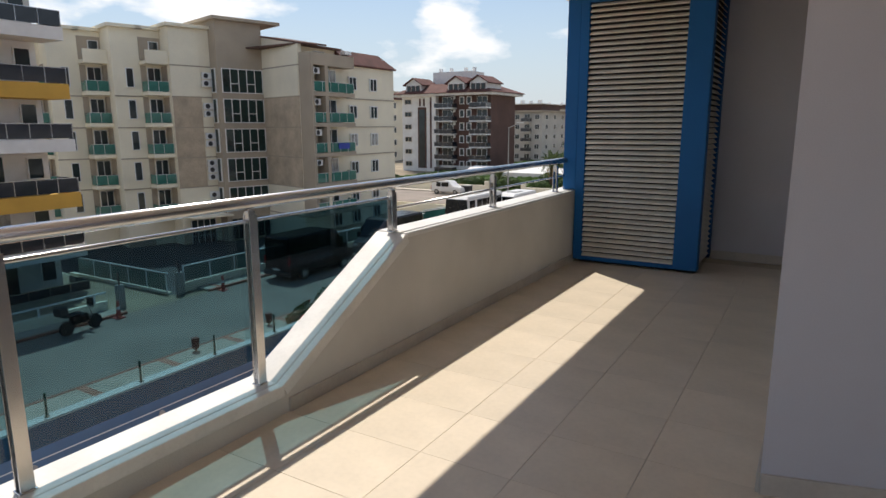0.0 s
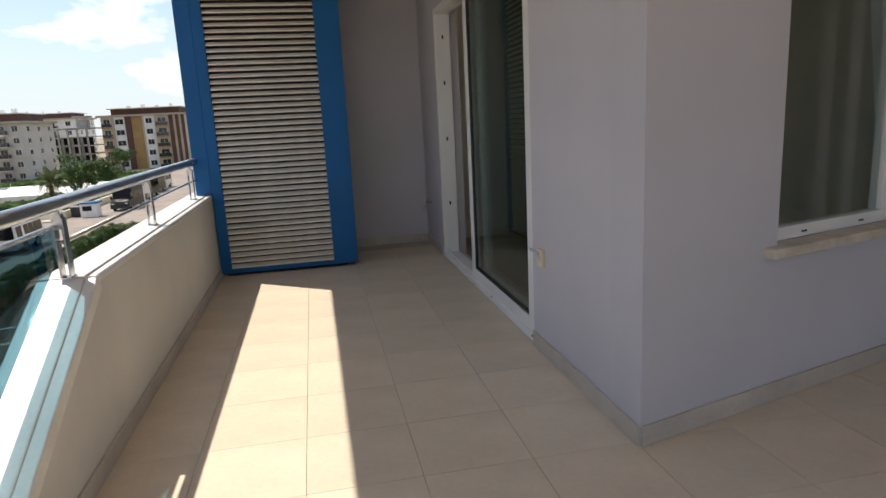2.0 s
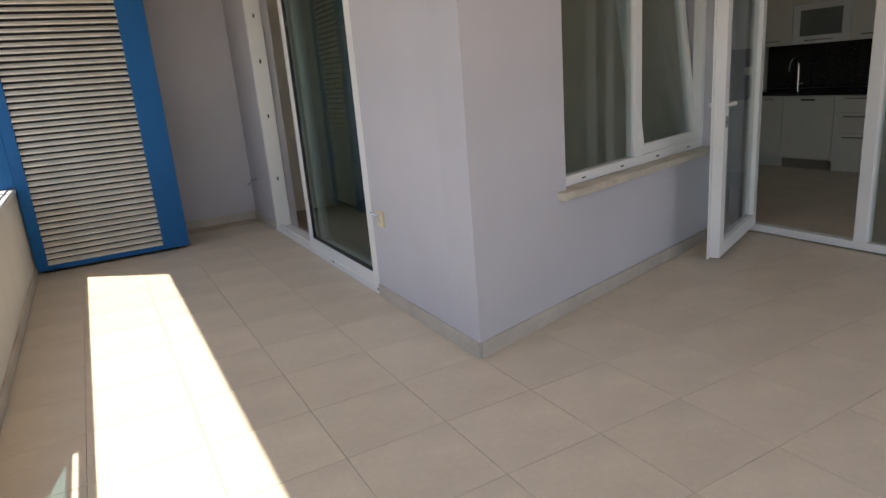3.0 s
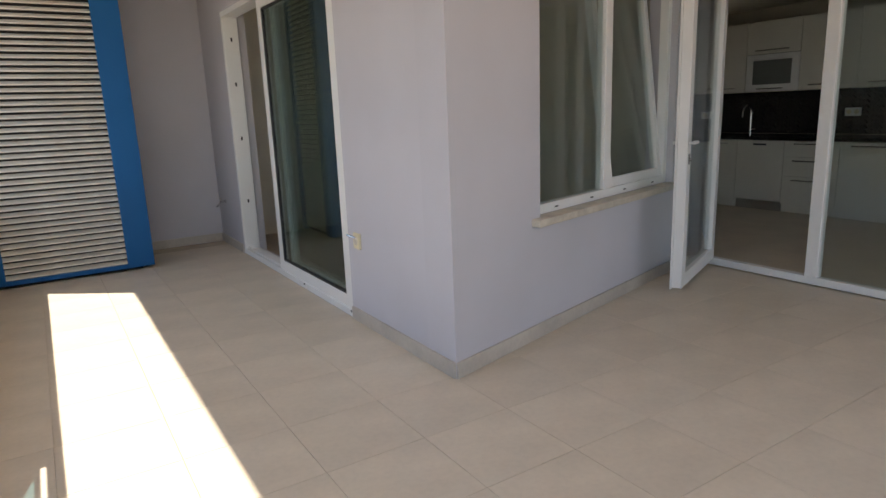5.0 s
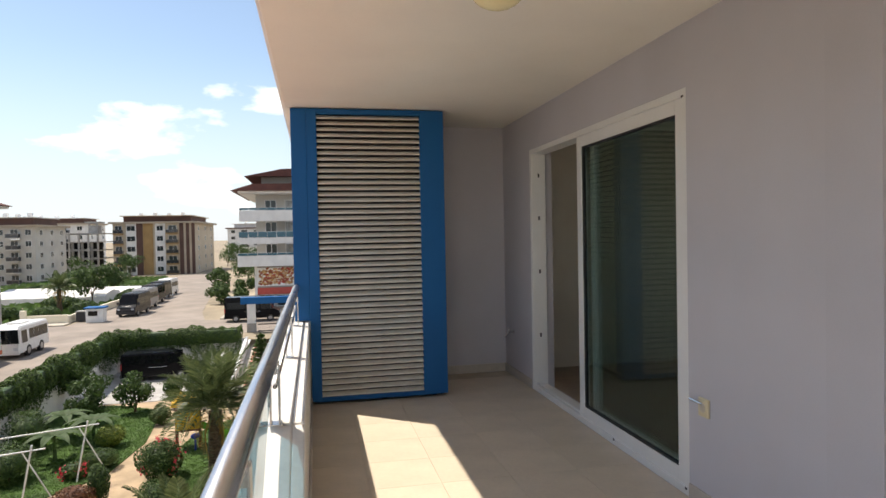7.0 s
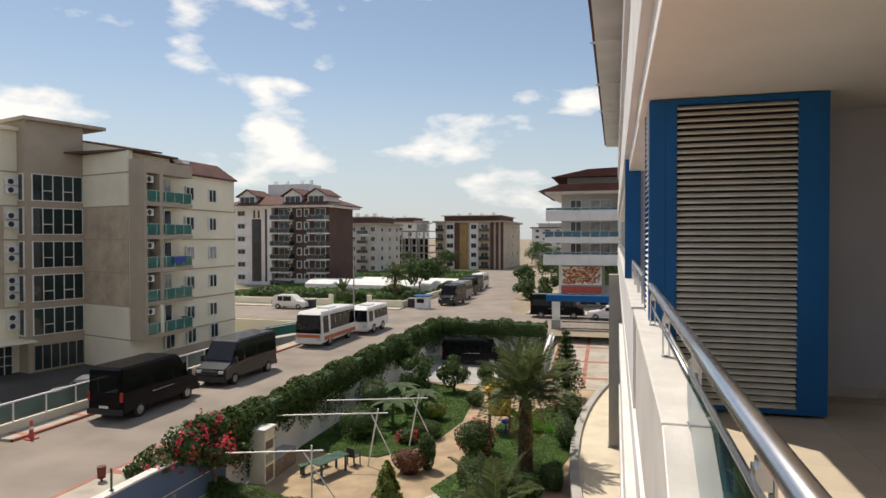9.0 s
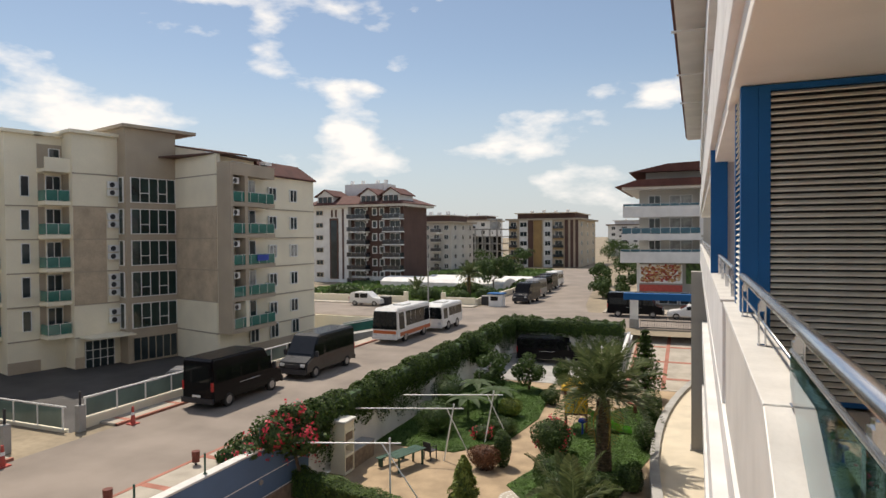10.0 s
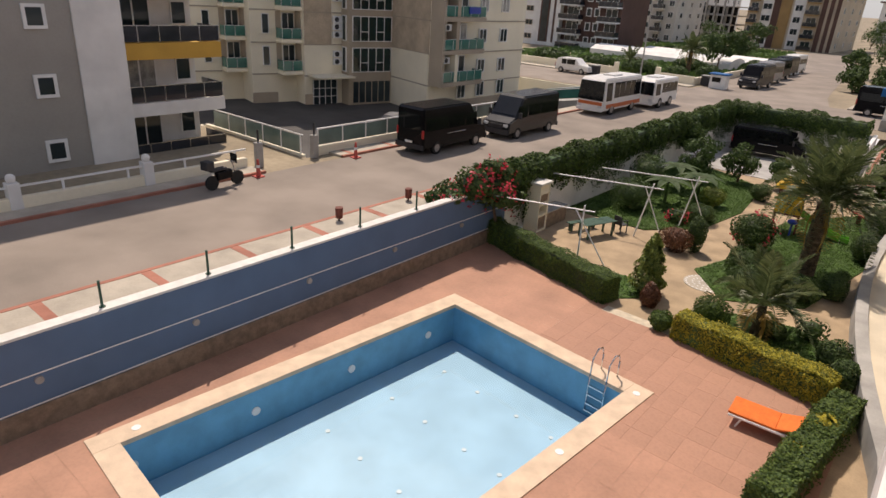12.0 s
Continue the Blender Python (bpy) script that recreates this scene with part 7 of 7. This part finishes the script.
for y in (52.2, 55.9):
    bm = bmesh.new()
    prism(bm, [(-37.5, A0 + 0.3), (-37.5, A0 + 1.1), (-27.9, R + 1.05), (-27.9, R + 0.2)], "y", y - 0.02, y + 0.02)
    part("glass_side", bm, GREENBAL, rm)
    bm = bmesh.new()
    rod(bm, (-37.5, y, A0 + 1.15), (-27.9, y, R + 1.1), 0.04, 8)
    part("hand_rail", bm, WHITEM, rm)
gt = thing("entrance_gate", "gate portal with a blue beam on white pillars", "gate", pose(0, 0, 0))
part("beam", bm_box(-8.7, 4.0, 57.0, 57.7, -4.45, -3.85, bevel=0.03), BLUE, gt, "blue painted beam")
for x in (-8.15, 3.0):
    part("pillar", bm_box(x, x + 0.7, 57.05, 57.65, R - 0.1, -4.45, bevel=0.02), WHITEP, gt)
    part("pillar_base", bm_box(x - 0.05, x + 0.75, 57.0, 57.7, R - 0.15, R + 0.8, bevel=0.02), CONC, gt)
bm = bmesh.new()
for z in (R + 0.15, R + 0.75, R + 1.15):
    box(bm, -7.2, -2.6, 56.6, 56.68, z - 0.04, z + 0.04)
for k in range(24):
    box(bm, -7.2 + k * 0.2, -7.18 + k * 0.2, 56.62, 56.66, R + 0.15, R + 1.15)
part("sliding_leaf", bm, GASKET, gt, "dark barred sliding gate")
gr = thing("garden_handrail", "white sloping wall cap beside the driveway", "low wall", pose(0, 0, 0))
bm = bmesh.new()
prism(bm, [(43.0, D - 0.1), (43.0, D + 0.9), (53.2, R + 0.2), (53.2, D - 0.1)], "x", -7.95, -7.72)
part("wall_slab", bm, WHITEP, gr)
hut = thing("garden_hut", "small cream meter hut by the driveway wall", "hut", pose(-9.2, 49.5, D + 0.02))
part("walls", bm_box(-0.6, 0.6, -0.5, 0.5, 0, 1.5, bevel=0.02), CREAM, hut)
part("lid", bm_box(-0.7, 0.7, -0.6, 0.6, 1.5, 1.6, bevel=0.02), WHITEP, hut)
part("vent", bm_box(-0.25, 0.1, -0.52, -0.5, 0.7, 1.1), GASKET, hut)

# ---------------------------------------------------------------- garden furniture
lg = thing("sun_lounger", "white plastic sun lounger with an orange cushion", "sun lounger", Matrix.Translation((-4.68, 14.05, D)) @ Matrix.Rotation(radians(3), 4, "Z") @ Matrix.Diagonal((0.92, 1.35, 1, 1)))
bm = bmesh.new()
for y in (-0.33, 0.33):
    box(bm, -0.98, 0.98, y - 0.03, y + 0.03, 0.28, 0.34, bevel=0.012)
for x in (-0.95, 0.0, 0.95):
    box(bm, x - 0.03, x + 0.03, -0.33, 0.33, 0.28, 0.33, bevel=0.01)
part("frame", bm, WHITEM, lg)
for x in (-0.72, 0.62):
    for y in (-0.32, 0.32):
        bm = bmesh.new()
        rod(bm, (x, y, 0.0), (x + (0.12 if x < 0 else -0.12), y, 0.29), 0.03, 8)
        part("leg", bm, WHITEM, lg)
part("cushion", bm_box(-1.0, 0.28, -0.33, 0.33, 0.34, 0.41, bevel=0.025), ORANGE, lg, "orange seat cushion")
bk = part("back_cushion", bm_box(0.0, 0.72, -0.33, 0.33, 0.0, 0.07, bevel=0.025), ORANGE, lg, "orange back cushion")
bk.matrix_local = Matrix.Translation((0.29, 0, 0.345)) @ Matrix.Rotation(radians(-14), 4, "Y")

bq = thing("barbecue_chimney", "brick and plaster garden barbecue with a chimney", "barbecue", Matrix.Translation((-17.35, 22.4, D)))
bm = bmesh.new()
box(bm, -0.4, 0.35, -0.42, -0.34, 0, 2.3, bevel=0.01)
box(bm, -0.4, 0.35, 0.34, 0.42, 0, 2.3, bevel=0.01)
box(bm, -0.4, -0.3, -0.34, 0.34, 0, 2.3)
for z0, z1 in ((0.0, 0.08), (0.75, 0.85), (1.3, 1.45), (1.85, 1.95)):
    box(bm, -0.3, 0.36, -0.34, 0.34, z0, z1)
part("masonry", bm, CREAM, bq)
part("brick_panel", bm_box(-0.3, 0.30, -0.34, 0.34, 1.45, 1.85), BRICKW, bq)
part("brick_panel", bm_box(-0.3, 0.30, -0.34, 0.34, 0.08, 0.75), BRICKW, bq)
part("cap", bm_box(-0.48, 0.43, -0.5, 0.5, 2.3, 2.42, bevel=0.03), COPING, bq)
part("upper_block", bm_box(-0.3, 0.32, -0.34, 0.34, 1.95, 2.3), CREAM, bq)
part("side_counter", bm_box(-0.4, 0.3, 0.43, 2.4, 0.0, 0.75, bevel=0.02), BRICKW, bq)
part("counter_top", bm_box(-0.42, 0.34, 0.43, 2.42, 0.75, 0.82, bevel=0.015), CONC, bq)

tb = thing("picnic_table", "dark green wooden garden table", "table", Matrix.Translation((-14.9, 23.9, D)) @ Matrix.Rotation(radians(70), 4, "Z"))
for j in range(5):
    part("plank", bm_box(-0.95, 0.95, -0.36 + j * 0.146, -0.225 + j * 0.146, 0.70, 0.735, bevel=0.006), DKGREEN, tb)
for x in (-0.75, 0.75):
    for y in (-0.3, 0.3):
        part("leg", bm_box(x - 0.04, x + 0.04, y - 0.04, y + 0.04, 0, 0.70), DKGREEN, tb)
be = thing("garden_bench", "dark green wooden bench beside the table", "bench", Matrix.Translation((-15.8, 24.2, D)) @ Matrix.Rotation(radians(70), 4, "Z"))
part("seat", bm_box(-0.9, 0.9, -0.15, 0.15, 0.40, 0.44, bevel=0.006), DKGREEN, be)
for x in (-0.7, 0.7):
    part("leg", bm_box(x - 0.04, x + 0.04, -0.12, 0.12, 0, 0.40), DKGREEN, be)
ch = thing("garden_chair", "dark plastic garden armchair at the table end", "chair", Matrix.Translation((-14.3, 25.3, D)) @ Matrix.Rotation(radians(160), 4, "Z"))
part("seat", bm_box(-0.24, 0.24, -0.24, 0.24, 0.40, 0.44, bevel=0.015), GASKET, ch)
part("backrest", bm_box(-0.24, 0.24, 0.22, 0.26, 0.44, 0.85, bevel=0.015), GASKET, ch)
for x in (-0.21, 0.21):
    part("armrest", bm_box(x - 0.025, x + 0.025, -0.2, 0.24, 0.62, 0.65, bevel=0.008), GASKET, ch)
    for y in (-0.2, 0.2):
        part("leg", bm_box(x - 0.02, x + 0.02, y - 0.02, y + 0.02, 0, 0.62), GASKET, ch)

for x, y, lean, bl in ((-13.7, 19.9, 0.0, 4.0), (-13.6, 25.3, 0.5, 4.4), (-12.6, 28.4, 0.5, 4.2)):
    cp = thing("clothes_pole", "white metal clothes line frame with a long crossbar", "clothes line", Matrix.Translation((x, y, D)) @ Matrix.Rotation(radians(14), 4, "Z"), "clothes line frames")
    bm = bmesh.new()
    rod(bm, (0, 0, -0.05), (lean, 0, 2.7), 0.035, 8)
    part("pole", bm, WHITEM, cp)
    bm = bmesh.new()
    rod(bm, (-bl, 0, 2.35), (lean + 0.45, 0, 2.5), 0.03, 8)
    part("crossbar", bm, WHITEM, cp)
    bm = bmesh.new()
    rod(bm, (lean - 0.35, 0.06, 2.45), (1.35, 0.06, -0.05), 0.028, 8)
    part("brace", bm, WHITEM, cp)

ph = thing("playhouse", "yellow and red climbing playhouse on the lawn", "playhouse", Matrix.Translation((-8.6, 32.2, D)) @ Matrix.Rotation(radians(8), 4, "Z"))
for x in (-0.55, 0.55):
    for y in (-0.45, 0.45):
        part("post", bm_box(x - 0.05, x + 0.05, y - 0.05, y + 0.05, 0, 2.3, bevel=0.008), WOODR, ph)
part("platform", bm_box(-0.6, 0.6, -0.5, 0.5, 0.95, 1.03), WOODR, ph)
pn = part("front_panel", bm_box(-0.58, 0.58, -0.53, -0.505, 1.05, 2.0, bevel=0.01), YELLOWPL, ph, "yellow front panel")
bm = bmesh.new()
for dx in (-0.09, 0.03):
    for dz in (0.0, 0.13):
        box(bm, dx - 0.02, dx + 0.07, -0.538, -0.53, 1.48 + dz, 1.58 + dz)
part("panel_hole", bm, WOODR, pn)
part("side_panel", bm_box(0.605, 0.63, -0.45, 0.45, 1.05, 1.6, bevel=0.01), YELLOWPL, ph)
for x in (-0.36, 0.36):
    bm = bmesh.new()
    prism(bm, [(x - 0.45, 2.25), (x + 0.45, 2.25), (x, 2.75)], "y", -0.6, 0.6)
    part("roof_piece", bm, YELLOWPL, ph, "yellow gabled roof")
bm = bmesh.new()
prism(bm, [(0.6, 0.98), (0.6, 1.05), (2.3, 0.22), (2.9, 0.16), (2.9, 0.09), (2.25, 0.13)], "y", -0.22, 0.22)
for y in (-0.25, 0.22):
    prism(bm, [(0.6, 0.98), (0.6, 1.22), (2.3, 0.38), (2.9, 0.30), (2.9, 0.09), (2.25, 0.13)], "y", y, y + 0.03)
part("slide", bm, GREENPL, ph, "green plastic slide")
part("slide_foot", bm_box(2.6, 2.7, -0.2, 0.2, -0.03, 0.12), GREENPL, ph)
bm = bmesh.new()
ball(bm, (0.35, -0.75, 0.75), 0.24, 2, (1, 0.8, 0.6))
rod(bm, (0.35, -0.75, -0.03), (0.35, -0.75, 0.7), 0.05, 8)
part("blue_seat", bm, BLUEPL, ph, "blue plastic spring seat")
ss = thing("seesaw", "red seesaw standing on the lawn", "seesaw", Matrix.Translation((-5.9, 36.6, D)) @ Matrix.Rotation(radians(-20), 4, "Z"))
bm = bmesh.new()
rod(bm, (-1.1, 0, 0.75), (1.1, 0, 0.25), 0.05, 8)
part("beam", bm, POSTP, ss)
part("stand", bm_box(-0.08, 0.08, -0.08, 0.08, -0.03, 0.5), WOODR, ss)
for x, z in ((-0.95, 0.76), (0.95, 0.33)):
    part("seat", bm_box(x - 0.15, x + 0.15, -0.13, 0.13, z, z + 0.05, bevel=0.01), POSTP, ss)

# ---------------------------------------------------------------- floor tiles, last
TS = 0.43
tm = mesh_of("floor_tile", bm_box(0.0009, TS - 0.0009, 0.0009, TS - 0.0009, -0.012, 0.0, bevel=0.0008), TILE)
fl = struct("floor", bm_box(-2.2, KX, YB, YE, -0.0125, -0.006), GROUT, "beige ceramic tile balcony floor", "floor")
for i in range(-5, 7):
    for j in range(-9, 11):
        x, y = i * TS, -0.40 + j * TS
        if y < YB - 0.5 or x > KX - 0.03 or x < -2.2 or y > YE - 0.03:
            continue
        if y > x * math.tan(SA) + 0.05 and x + TS / 2 > 0:
            continue
        o = new("floor_tile", tm)
        o.parent = fl
        o.location = (x, y, 0)
        o.scale = (min(1.0, (KX - x) / TS), min(1.0, (YE - y) / TS), 1)
